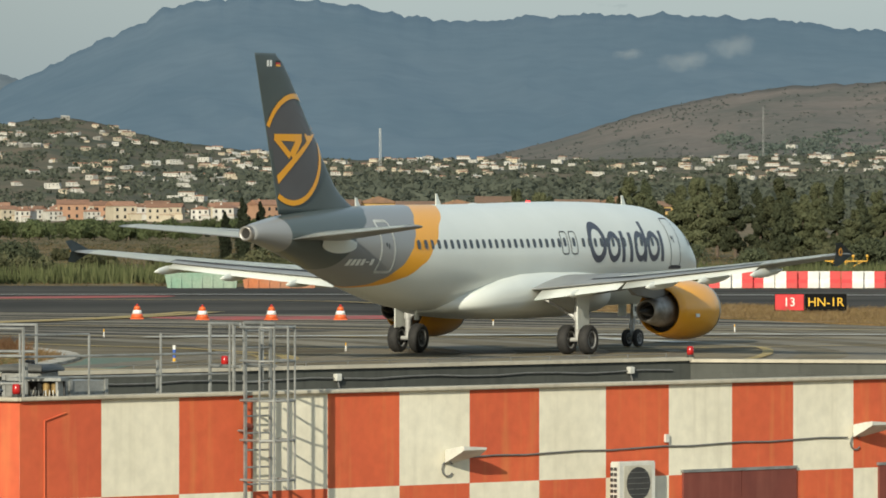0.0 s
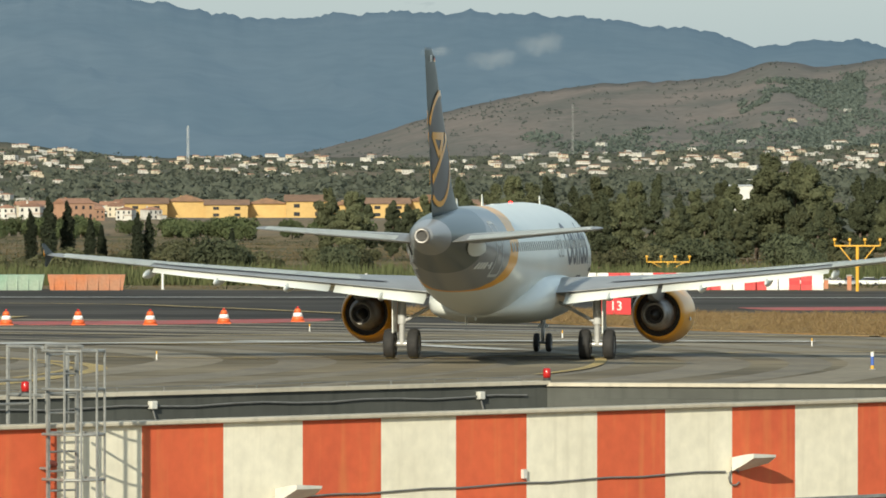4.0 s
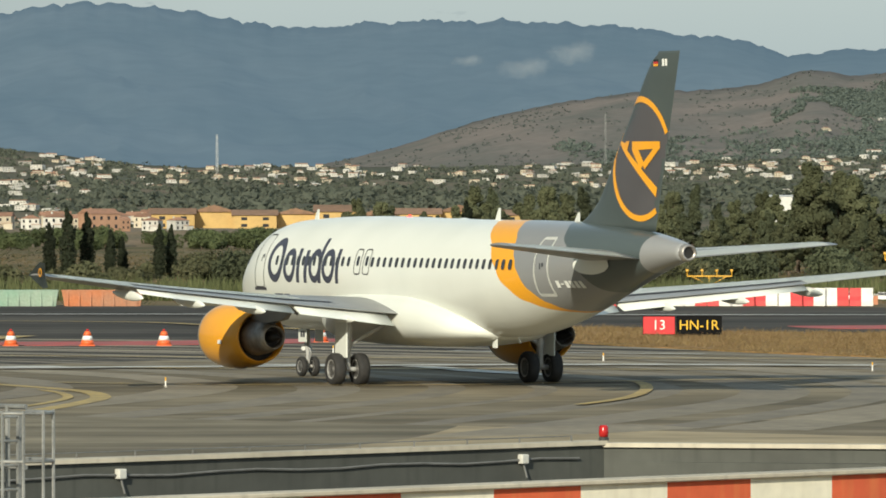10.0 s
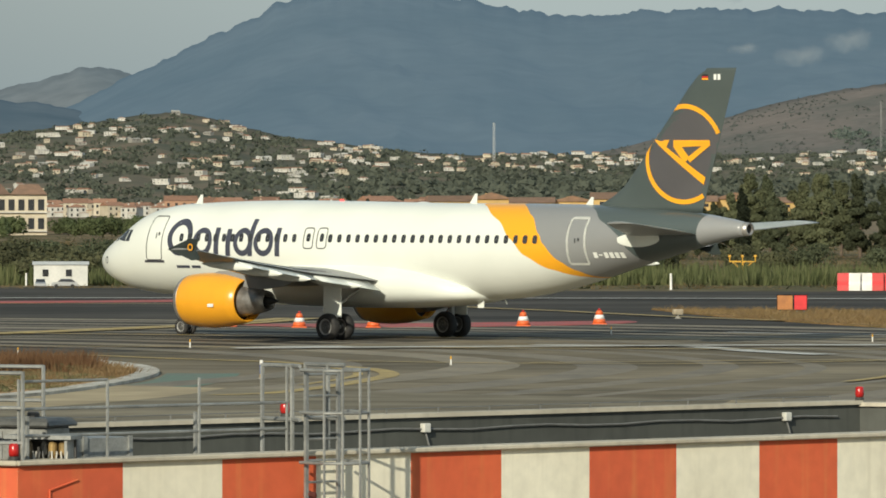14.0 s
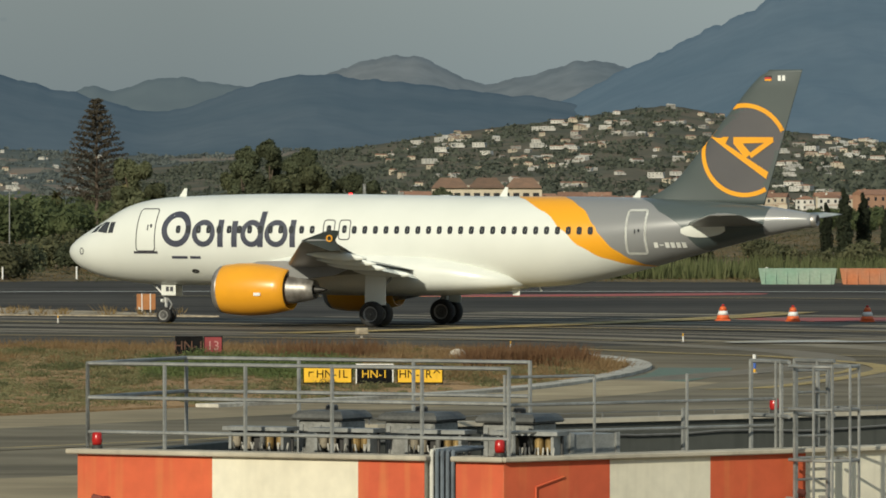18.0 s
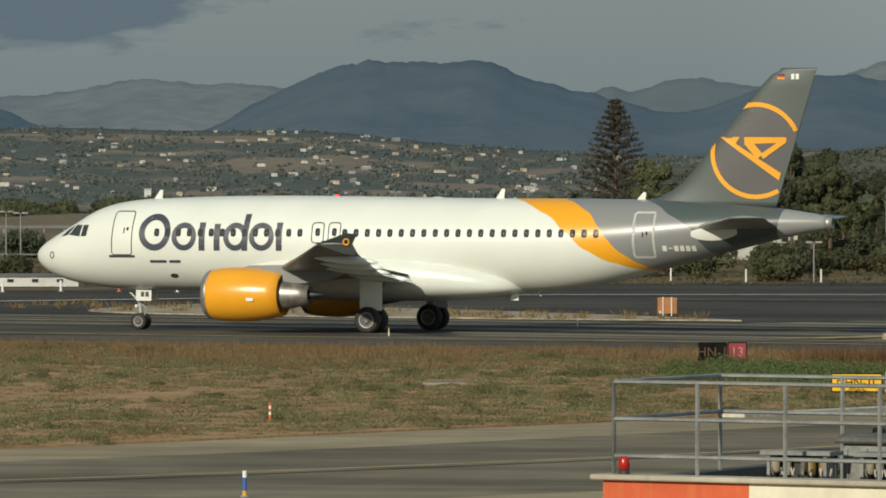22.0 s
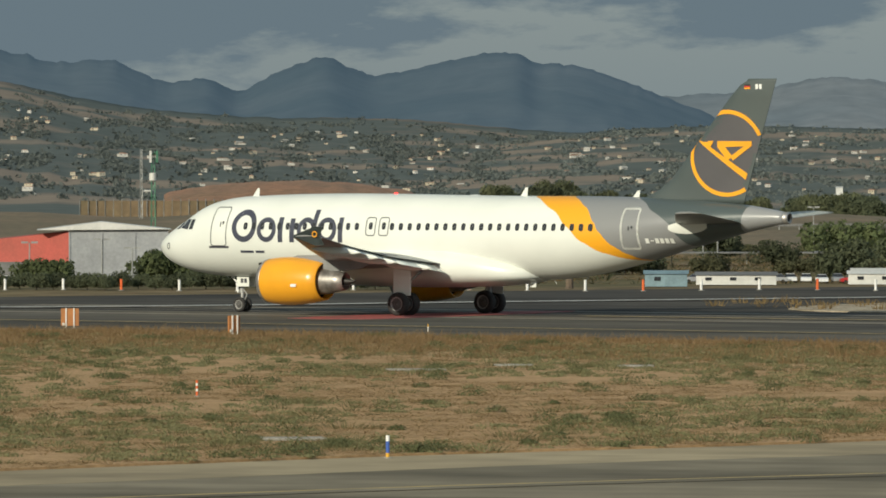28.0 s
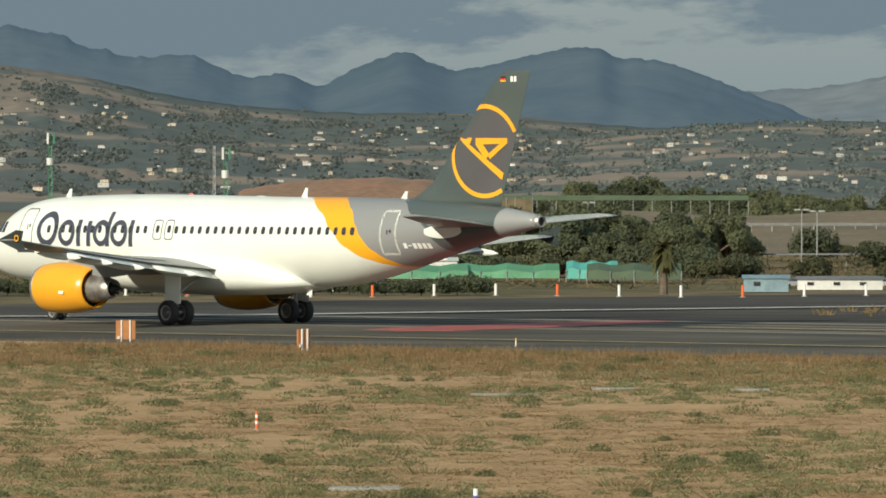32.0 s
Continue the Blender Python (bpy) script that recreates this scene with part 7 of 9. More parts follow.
def bush_blobs(seed, h, w_):
    r = random.Random(seed)
    return [(r.uniform(-0.5, 0.5) * w_, r.uniform(-0.5, 0.5) * w_, h * r.uniform(0.3, 0.7), w_ * r.uniform(0.2, 0.34), h * r.uniform(0.25, 0.4)) for k in range(11)]


PARK = []


def proto(*a, **k):
    t = tree_proto(*a, **k)
    PARK.append(t)
    return t


rt = random.Random(11)
EUCS = [proto("tree", "tall grey-green tree with a ragged crown", 20 + i, h, euc_blobs(20 + i, h, w_), 380, 0.185, L_EUC if i % 2 else L_DARK, 0.2, 0.8, group="windbreak trees") for i, (h, w_) in enumerate(((9.0, 2.3), (8.2, 2.6), (10.0, 2.6), (7.4, 2.4)))]
CYPS = [proto("tree", "slim dark cypress on the flat land", 40 + i, h, cyp_blobs(h, w_, i), 330, 0.13, L_CYP, 0.12, 0.5, group="cypresses") for i, (h, w_) in enumerate(((4.6, 1.1), (5.6, 1.3)))]
BUSHES = [proto("bush", "low green scrub bush on dry land", 60 + i, h, bush_blobs(60 + i, h, w_), 210, 0.15, L_BUSH if i != 1 else L_DARK, 0.08, 0.4, "bush", "scrub bushes") for i, (h, w_) in enumerate(((1.8, 2.8), (2.4, 3.2), (1.2, 2.4)))]
ROUND = [proto("tree", "round dark green orchard tree", 80 + i, h, bush_blobs(80 + i, h, w_), 130, 0.32, L_ORCH, 0.15, 0.5, group="orchard trees") for i, (h, w_) in enumerate(((3.6, 4.6), (4.2, 5.0)))]
def broad_blobs(seed, h, w_):
    r = random.Random(seed)
    out = []
    for k in range(18):
        a, q = r.uniform(0, 6.28), r.uniform(0, 1) ** 0.6
        out.append((q * w_ * 0.42 * math.cos(a), q * w_ * 0.42 * math.sin(a), h * (0.3 + 0.54 * (1 - q * q) * r.uniform(0.3, 1)), w_ * r.uniform(0.13, 0.2), h * r.uniform(0.12, 0.18)))
    return out


BROAD = [proto("tree", "broad dark green tree with a rounded crown", 100 + i, h, broad_blobs(100 + i, h, w_), 430, 0.19, L_DARK if i else L_EUC, 0.25, 0.55, group="broad trees") for i, (h, w_) in enumerate(((6.0, 7.0), (5.0, 6.4)))]
def tall_blobs(seed, h, w_):
    r = random.Random(seed)
    out = []
    for k in range(24):
        a, q, up = r.uniform(0, 6.28), r.uniform(0, 1) ** 0.5, r.uniform(-1, 1)
        d = math.sqrt(1 - up * up) * q * w_ * 0.42
        out.append((d * math.cos(a), d * math.sin(a), h * (0.62 + 0.31 * up), w_ * r.uniform(0.10, 0.19), h * r.uniform(0.045, 0.085)))
    return out


TALL = [proto("tree", "tall loose-crowned tree on a bare trunk", 120 + i, h, tall_blobs(120 + i, h, w_), 380, 0.18, L_EUC if i else L_DARK, 0.2, 0.7, group="tall loose trees") for i, (h, w_) in enumerate(((10.0, 3.7), (9.0, 4.2)))]
USED = set()


def plant(src, az, d, s=1.0, z=0.0):
    m = Matrix.Translation(polar(az, d, z)) @ Matrix.Rotation(rt.uniform(0, 6.28), 4, "Z")
    if src.name not in USED:
        USED.add(src.name)
        src.matrix_basis = m
        src.scale = (s, s, s)
        return src
    t = copy_thing(src, m)
    t.scale = (s, s, s * rt.uniform(0.92, 1.08))
    return t


# tall windbreak behind the field, its skyline rising to two high trees
SKYL = [(-0.9, 5.5), (-1.35, 8.0), (-1.8, 6.8), (-2.2, 9.2), (-2.7, 8.6), (-3.2, 8.8), (-3.8, 8.2), (-4.3, 8.0), (-4.65, 9.5), (-4.94, 12.0), (-5.15, 11.4), (-5.35, 8.6), (-5.6, 8.8), (-5.89, 11.0), (-6.1, 9.5), (-6.6, 9.8), (-8.2, 9.0)]
SKYL.sort()
az = -8.0
while az < -1.05:
    h = curve_at(SKYL, az)
    src = EUCS[rt.randrange(4)]
    base = (9.0, 8.2, 10.0, 7.4)[EUCS.index(src)]
    plant(src, az + rt.uniform(-0.05, 0.05), rt.uniform(655, 700), h / base * rt.uniform(0.82, 1.03))
    az += rt.uniform(0.13, 0.22)
for k in range(22):
    plant(EUCS[rt.randrange(4)], rt.uniform(-8, -1.6), rt.uniform(620, 650), rt.uniform(0.45, 0.7))
# trees further left along the walk
for az, h in ((6.35, 9.4), (6.12, 11.0), (5.95, 9.6), (5.8, 10.6), (5.6, 9.0), (5.42, 8.2), (5.25, 7.4)):
    plant(TALL[rt.randrange(2)], az, 575, h / 10.5)
for az, h in ((6.46, 10.6), (6.3, 12.0), (6.1, 10.5), (5.95, 9.8), (5.82, 11.5), (5.68, 9.0)):
    plant(TALL[rt.randrange(2)], az, 705, h / 10.5)
plant(TALL[0], 4.67, 515, 0.66)
plant(TALL[1], 4.55, 520, 0.6)
for az, h, d in ((14.34, 10.5, 1100), (14.24, 9.0, 1110), (13.95, 11.5, 1100), (13.84, 11.2, 1105), (13.72, 9.5, 1100), (13.2, 7.0, 1050), (13.0, 6.6, 1040), (12.75, 7.0, 1040)):
    plant(BROAD[rt.randrange(2)], az, d, h / 7.6)
for k in range(22):
    az = rt.uniform(13.1, 15.3)
    plant(BROAD[k % 2], az, rt.uniform(515, 560), rt.uniform(0.7, 1.0))
for k in range(26):
    plant(BROAD[rt.randrange(2)], rt.uniform(9.8, 13.2), rt.uniform(760, 850), rt.uniform(0.7, 1.1))
for az, s in ((7.28, 1.2), (7.1, 1.0), (7.4, 0.9)):
    plant(TALL[1], az, 640, s * 0.85)
for k in range(24):
    plant(BROAD[rt.randrange(2)], rt.uniform(7.6, 13.5), rt.uniform(900, 1050), rt.uniform(0.8, 1.25))
for az, d, s in ((1.14, 614, 1.0), (1.3, 610, 1.1), (0.95, 612, 0.9), (0.85, 616, 0.8), (1.45, 620, 0.9), (0.55, 614, 0.85), (0.45, 616, 0.8), (-0.26, 566, 0.75), (-2.0, 640, 1.2)):
    plant(CYPS[rt.randrange(2)], az, d, s)
for k in range(46):
    plant(BUSHES[rt.randrange(3)], rt.uniform(-2.0, 4.8), rt.uniform(480, 640), rt.uniform(0.7, 1.4))
for k in range(14):
    plant(BUSHES[rt.randrange(3)], rt.uniform(3.0, 4.6), rt.uniform(470, 520), rt.uniform(1.0, 1.5))
for k in range(26):
    plant(BUSHES[rt.randrange(3)], rt.uniform(-7.0, -2.0), rt.uniform(520, 620), rt.uniform(0.8, 1.4))
for k in range(30):
    plant(BUSHES[1], 15.2 + 0.14 * k, rt.uniform(428, 434), rt.uniform(0.38, 0.52))
for k in range(24):
    plant(BUSHES[rt.randrange(3)], rt.uniform(9.6, 13.2), rt.uniform(470, 640), rt.uniform(0.7, 1.3))
for k in range(26):
    plant(BUSHES[rt.randrange(3)], rt.uniform(13.0, 15.4), rt.uniform(500, 514), rt.uniform(0.6, 1.0))
for k in range(30):
    plant(BROAD[rt.randrange(2)], rt.uniform(9.4, 15.2), rt.uniform(800, 860), rt.uniform(0.75, 1.2))
for az in (18.05, 17.95, 18.2, 18.6):
    plant(ROUND[1], az, 449, 0.42)
for az in (17.2, 17.05, 16.95):
    plant(ROUND[0], az, 452, 0.62)
for k in range(46):
    plant(BUSHES[rt.randrange(3)], rt.uniform(5.0, 9.8), rt.uniform(466, 640), rt.uniform(0.8, 1.5))
for az in (11.58, 11.28, 10.6, 9.98):
    plant(ROUND[1], az, 620, 0.8)
for k in range(64):
    plant(ROUND[rt.randrange(2)], rt.uniform(-1.5, 4.6), rt.uniform(960, 1080), rt.uniform(0.62, 0.85))
for k in range(34):
    plant(ROUND[rt.randrange(2)], rt.uniform(-2.4, 5.2), rt.uniform(1070, 1092), rt.uniform(0.5, 0.8))
for k in range(30):
    plant(ROUND[rt.randrange(2)], rt.uniform(4.0, 8.8), rt.uniform(700, 1000), rt.uniform(0.9, 1.5))

# Norfolk pine: straight trunk with tiers of level boughs
pine = thing("tree", "tall brownish Norfolk pine with level boughs", "tree")
rng = np.random.default_rng(5)
HP = 17.9
bm = bmesh.new()
rod(bm, (0, 0, 0), (0, 0, HP), 0.3, 0.04, 8)
for k in range(18):
    z = HP * (0.25 + 0.73 * k / 17)
    L = 5.2 * (1 - (z / HP) ** 1.9) + 0.35
    for j in range(6):
        a = j * 1.047 + k * 0.6
        rod(bm, (0, 0, z), (L * math.cos(a), L * math.sin(a), z + 0.22 * L), 0.05, 0.015, 4)
part("trunk", bm, BARK, pine)
pts = []
for k in range(18):
    z = HP * (0.25 + 0.73 * k / 17)
    L = 5.2 * (1 - (z / HP) ** 1.9) + 0.35
    for j in range(6):
        a = j * 1.047 + k * 0.6
        for s in np.linspace(0.2, 1.05, 20):
            for q in range(3):
                pts.append((L * s * math.cos(a) + rng.normal() * 0.16, L * s * math.sin(a) + rng.normal() * 0.16, z + 0.22 * L * s + rng.normal() * 0.13))
v, f = leaf_tris(np.array(pts), 0.21, rng)
ob = new("crown", cloud("crown", v, f, L_PINE))
ob.parent = pine
pine.matrix_basis = Matrix.Translation(polar(7.57, 900))


def palm(az, d, h, s=1.0, label="date palm with a shaggy head"):
    t = thing("palm_tree", label, "palm tree", "palms", m=Matrix.Translation(polar(az, d)))
    r = np.random.default_rng(int(az * 100))
    bm = bmesh.new()
    for k in range(8):
        rod(bm, (0, 0, h * k / 8), (0, 0, h * (k + 1) / 8 + 0.03), 0.24 * s * (1 - 0.04 * k), 0.2 * s * (1 - 0.04 * k), 8)
    part("trunk", bm, BARK, t)
    vv, ff = [], []
    for k in range(110):
        a, up = r.uniform(0, 6.28), r.uniform(-1.35, 1.2)
        L = s * r.uniform(0.75, 1.2)
        prev = None
        for j in range(6):
            q = j / 5
            x, z = L * q * math.cos(up * (1 - 0.3 * q)), L * q * math.sin(up) - 0.45 * s * q * q
            wd = 0.16 * s * math.sin(math.pi * (0.12 + 0.85 * q))
            ca, sa_ = math.cos(a), math.sin(a)
            n0 = len(vv)
            vv += [(x * ca - wd * sa_, x * sa_ + wd * ca, h + z), (x * ca + wd * sa_, x * sa_ - wd * ca, h + z)]
            if prev is not None:
                ff.append((prev, prev + 1, n0 + 1, n0))
            prev = n0
    ob = new("fronds", cloud("fronds", vv, ff, L_PALM))
    ob.parent = t


palm(13.73, 432, 2.75, 1.15)
palm(7.29, 880, 6.8, 1.9)
palm(15.05, 900, 5.0, 1.3)
palm(7.9, 1000, 5.0, 1.6)

# ---- grass and reeds ----
def blades(name, label, pts, rng, per, h, spread, wd, material, lean=0.35):
    """Tufts of upright blades, all in one mesh."""
    pts = np.asarray(pts)
    n = len(pts) * per
    base = np.repeat(pts[:, :3], per, 0)
    sc = np.repeat(pts[:, 3:4], per, 0)
    off = rng.normal(size=(n, 2)) * spread * sc
    a = rng.uniform(0, 6.283, n)
    hh = h * sc[:, 0] * rng.uniform(0.45, 1.15, n)
    w2 = wd * rng.uniform(0.6, 1.4, n)
    foot = base.copy()
    foot[:, :2] += off
    dx = np.stack([np.cos(a) * w2, np.sin(a) * w2, np.zeros(n)], 1)
    tip = foot + np.stack([off[:, 0] * lean * 2 + rng.normal(size=n) * lean * 0.3 * hh, off[:, 1] * lean * 2 + rng.normal(size=n) * lean * 0.3 * hh, hh], 1)
    v = np.stack([foot - dx, foot + dx, tip], 1).reshape(-1, 3)
    ob = new(name, cloud(name, v, np.arange(3 * n).reshape(n, 3), material))
    return tagged(ob, label, "grass", kind="stuff")


def inside(poly, x, y):
    c = False
    j = len(poly) - 1
    for i in range(len(poly)):
        xi, yi = poly[i]
        xj, yj = poly[j]
        if (yi > y) != (yj > y) and x < (xj - xi) * (y - yi) / (yj - yi) + xi:
            c = not c
        j = i
    return c


POLY_I = [p[:2] for p in ISLAND] + [(-230, 95)] + [p[:2] for p in ISLAND_FAR[:-1]]
POLY_V = [p[:2] for p in VERGE] + [p[:2] for p in VERGE_FAR[:-1]]
rng = np.random.default_rng(3)
green, dry, rust = [], [], []
while len(green) + len(dry) < 15000:
    d = rng.uniform(150, 305)
    az = rng.uniform(2.4, 20.5)
    p = polar(az, d)
    if not inside(POLY_I, p.x, p.y):
        continue
    far = lerp([-230, -100, -75, -45, -24, -13], [347, 296, 283, 270.5, 264, 240], p.x) - p.y
    nz = noise.fractal(Vector((p.x * 0.09, p.y * 0.05, 3.3)), 1.0, 2.0, 4)
    if far < 30:
        edge = 11 + 13 * noise.fractal(Vector((p.x * 0.07, p.y * 0.07, 9.1)), 1.0, 2.0, 3)
        if (far < edge and rng.random() < 0.75) or rng.random() < 0.13:
            rust.append((p.x, p.y, 0.07, rng.uniform(0.5, 1.2)))
        else:
            (green if nz > -0.2 and far > 7 else dry).append((p.x, p.y, 0.07, rng.uniform(0.7, 1.3)))
    elif nz > 0.3 and rng.random() < 0.5:
        green.append((p.x, p.y, 0.07, rng.uniform(0.4, 0.8)))
    elif nz > -0.3 and rng.random() < 0.5:
        dry.append((p.x, p.y, 0.07, rng.uniform(0.3, 0.75)))
def weeds(name, label, pts, rng, per, r, h, size, material):
    """Low leafy cushions, all in one mesh."""
    pts = np.asarray(pts)
    sc = np.repeat(pts[:, 3:4], per, 0)
    u = rng.normal(size=(len(pts) * per, 3))
    u /= np.linalg.norm(u, axis=1)[:, None]
    u[:, 2] = np.abs(u[:, 2])
    u *= rng.uniform(0.5, 1.0, (len(u), 1))
    c = np.repeat(pts[:, :3], per, 0) + u * (r, r, h) * sc
    v, f = leaf_tris(c, size, rng, 0.7, u + (0, 0, 0.4))
    return tagged(new(name, cloud(name, v, f, material)), label, "weeds", kind="stuff")


L_LEAFY = leaf_mat("leafy weeds", (0.13, 0.145, 0.066), (0.18, 0.19, 0.09), (0.24, 0.24, 0.12))
# soft cushions of grey-green weeds, half a metre to a metre across, in drifts with bare soil between
cu_ = []
while len(cu_) < 3300:
    d, az = rng.uniform(150, 300), rng.uniform(2.4, 20.5)
    p = polar(az, d)
    far = lerp([-230, -100, -75, -45, -24, -13], [347, 296, 283, 270.5, 264, 240], p.x) - p.y
    cover = noise.fractal(Vector((p.x * 0.11, p.y * 0.06, 7.7)), 1.0, 2.0, 4) + lerp([2, 7, 10, 13, 15, 20], [-0.1, 0.1, 0.3, 0.22, -0.02, -0.08], az)
    if not inside(POLY_I, p.x, p.y) or far < 9 or cover < rng.uniform(-0.45, 0.25):
        continue
    cu_.append((p.x, p.y, 0.06, 0.4 + 0.9 * rng.random() ** 1.6))
L_CUSH = leaf_mat("grey green cushion weeds", (0.165, 0.165, 0.080), (0.225, 0.215, 0.108), (0.30, 0.28, 0.15))
weeds("weed_cushions", "soft grey-green weed cushions on the dry soil", cu_[:2300], rng, 120, 0.50, 0.17, 0.034, L_CUSH)
blades("green_weeds", "low grey-green weeds in patches on the dry soil", green[::2], rng, 16, 0.13, 0.34, 0.012, L_GRASS_G, 0.6)
blades("grass_tufts", "soft olive grass tufts in drifts on the dry soil", cu_[2300:], rng, 70, 0.22, 0.30, 0.011, L_GRASS_G, 0.35)
blades("dry_grass", "thin straw-coloured dry grass", dry, rng, 14, 0.13, 0.34, 0.012, L_GRASS_D, 0.7)
weeds("rusty_docks", "rust-brown dry stems along the runway edge", rust, rng, 24, 0.40, 0.20, 0.036, L_RUST)
blades("rusty_stems", "thin rust-brown stems along the runway edge", rust, rng, 12, 0.36, 0.25, 0.015, L_RUST, 0.3)
# bigger green clumps
cl = []
for k in range(300):
    d, az = rng.uniform(152, 275), rng.uniform(3.0, 19.5)
    p = polar(az, d)
    if inside(POLY_I, p.x, p.y):
        cl.append((p.x, p.y, 0.07, rng.uniform(0.5, 1.5)))
for az, d in ((6.9, 245), (6.7, 246), (6.4, 246), (6.3, 243), (7.7, 236), (7.9, 235), (7.2, 238), (8.1, 258), (16.1, 281), (15.3, 290), (13.9, 279), (14.6, 285), (17.0, 288), (18.1, 292), (16.6, 283), (12.3, 272), (11.4, 268), (14.2, 268), (17.6, 262), (15.7, 171), (14.9, 168), (16.8, 160), (17.6, 156), (13.4, 190), (16.2, 166)):
    p = polar(az, d)
    for _ in range(6):
        q = (p.x + rng.normal() * 0.6, p.y + rng.normal() * 0.8)
        if inside(POLY_I, *q):
            cl.append((*q, 0.07, rng.uniform(0.8, 1.5)))
# a leafy bank behind the signs, and one weed before the dark sign
bank = []
for k in range(260):
    p = polar(rng.uniform(5.45, 7.15), rng.normal(233, 5.0))
    bank.append((p.x, p.y, 0.07, rng.uniform(0.7, 1.5)))
for k in range(7):
    p = polar(rng.normal(6.66, 0.07), rng.normal(247.5, 0.6))
    bank.append((p.x, p.y, 0.07, rng.uniform(0.8, 1.5)))
# tall docks at the tip of the island and along its far edge
dk = []
for k in range(185):
    p = polar(rng.uniform(3.5, 4.5), rng.normal(241, 1.6)) if k < 150 else polar(rng.uniform(5.2, 6.1), rng.normal(252.3, 1.2))
    dk.append((p.x, p.y, 0.07, rng.uniform(0.6, 1.3)))
L_BANK = leaf_mat("fresh leafy weeds", (0.12, 0.165, 0.06), (0.17, 0.215, 0.08), (0.23, 0.27, 0.11))
weeds("leafy_bank", "fresh green leafy weeds behind the signs", bank, rng, 230, 0.5, 0.36, 0.04, L_BANK)
L_DOCK = leaf_mat("dark dock seed heads", (0.13, 0.068, 0.035), (0.19, 0.105, 0.055), (0.25, 0.15, 0.08))
blades("tall_docks", "dark rust-brown dock stems at the island tip", dk, rng, 40, 0.62, 0.26, 0.02, L_DOCK, 0.25)
weeds("green_clumps", "leafy green weed clumps in the dry grass", cl, rng, 240, 0.42, 0.24, 0.032, L_LEAFY)
vg = []
while len(vg) < 3600:
    d, az = rng.uniform(255, 372), rng.uniform(-8.5, -1.0)
    p = polar(az, d)
    if inside(POLY_V, p.x, p.y):
        vg.append((p.x, p.y, 0.07, rng.uniform(0.5, 1.4)))
blades("verge_grass", "tawny dry grass on the far verge", vg[:2600], rng, 14, 0.2, 0.28, 0.016, L_GRASS_D)
blades("verge_docks", "rust-brown stems on the far verge", vg[2600:], rng, 12, 0.26, 0.25, 0.018, L_RUST)
gv = []
for k in range(320):
    p = Vector((rng.uniform(-82, -40), rng.uniform(332, 376)))
    if abs(p.y - (332 + (-40 - p.x) * 0.85)) < 9:
        gv.append((p.x, p.y, 0.06, rng.uniform(0.5, 1.1)))
blades("gravel_tufts", "dry tufts on the gravel island", gv, rng, 14, 0.4, 0.25, 0.03, L_GRASS_D)
rd = [(*polar(rng.uniform(-7.5, 4.8), rng.uniform(474, 500))[:2], -0.06, rng.uniform(0.35, 1.1)) for _ in range(3800)]
blades("reeds", "band of tall green reeds beyond the runway", rd, rng, 10, 1.5, 0.35, 0.09, L_REED, 0.25)
sc = [(*polar(rng.uniform(-8, 20), rng.uniform(455, 900))[:2], -0.06, rng.uniform(0.3, 0.8)) for _ in range(9000)]
blades("dry_scrub", "dry scrub on the flat land", sc, rng, 9, 0.45, 0.7, 0.045, L_GRASS_D, 0.7)
sc = [(*polar(rng.uniform(-8, 20), rng.uniform(455, 1000))[:2], -0.06, rng.uniform(0.4, 1.2)) for _ in range(3600)]
blades("green_scrub", "green scrub on the flat land", sc, rng, 12, 0.55, 0.8, 0.06, L_BUSH, 0.6)


# woods on the slopes: many small clumps
def slope_woods(name, label, rows, sky, n, k0, k1, size, seed, material, dens=0.0, a0=None, a1=None):
    r = np.random.default_rng(seed)
    lo, hi = min(s[0] for s in sky), max(s[0] for s in sky)
    lo, hi = (lo if a0 is None else a0), (hi if a1 is None else a1)
    pts = []
    while len(pts) < n:
        az, k = r.uniform(lo, hi), r.uniform(k0, k1)
        if noise.fractal(Vector((az * 2.6, k * 0.35, seed)), 1.0, 2.0, 4) < dens and r.random() < 0.94:
            continue
        rag = noise.fractal(Vector((az * 1.9, k * 0.3, seed + 40)), 1.0, 2.0, 3)
        if a0 is not None and (min(az - lo, hi - az) < 0.3 + 0.5 * rag or min(k - k0, k1 - k) < 1.2 + 2.5 * rag):
            continue
        pts.append(on_hill(rows, sky, az, k))
    c = np.array([tuple(p) for p in pts])
    m_ = 11
    u = r.normal(size=(n * m_, 3))
    u /= np.linalg.norm(u, axis=1)[:, None]
    sz = np.repeat(0.45 + 1.3 * r.uniform(0, 1, (n, 1)) ** 2, m_, 0)
    cc = np.repeat(c, m_, 0) + u * (size * 0.75, size * 0.75, size * 0.42) * sz
    cc[:, 2] += size * 0.25
    v, f = leaf_tris(cc, size * 0.36, r, 0.9, u + (0, 0, 0.3))
    return tagged(new(name, cloud(name, v, f, material)), label, "woods", kind="stuff")


# foliage colours lifted for haze, and blued on the farther slopes
W_TOWN = leaf_mat("town hill trees paled for haze", (0.098, 0.112, 0.086), (0.125, 0.138, 0.105), (0.155, 0.165, 0.125))
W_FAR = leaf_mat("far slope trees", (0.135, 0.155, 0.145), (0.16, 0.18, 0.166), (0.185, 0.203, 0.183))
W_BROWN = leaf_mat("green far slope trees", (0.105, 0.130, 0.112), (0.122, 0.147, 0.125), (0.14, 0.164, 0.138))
slope_woods("town_woods", "dark trees among the houses on the hill", r_town, S_TOWN, 11000, 2, 25.5, 1.35, 21, W_TOWN, -0.12)
slope_woods("town_tree_belt", "dark belt of trees below the houses", r_town, S_TOWN, 2600, 8, 17.5, 2.3, 28, W_TOWN, -0.1, -8.4, 1.8)
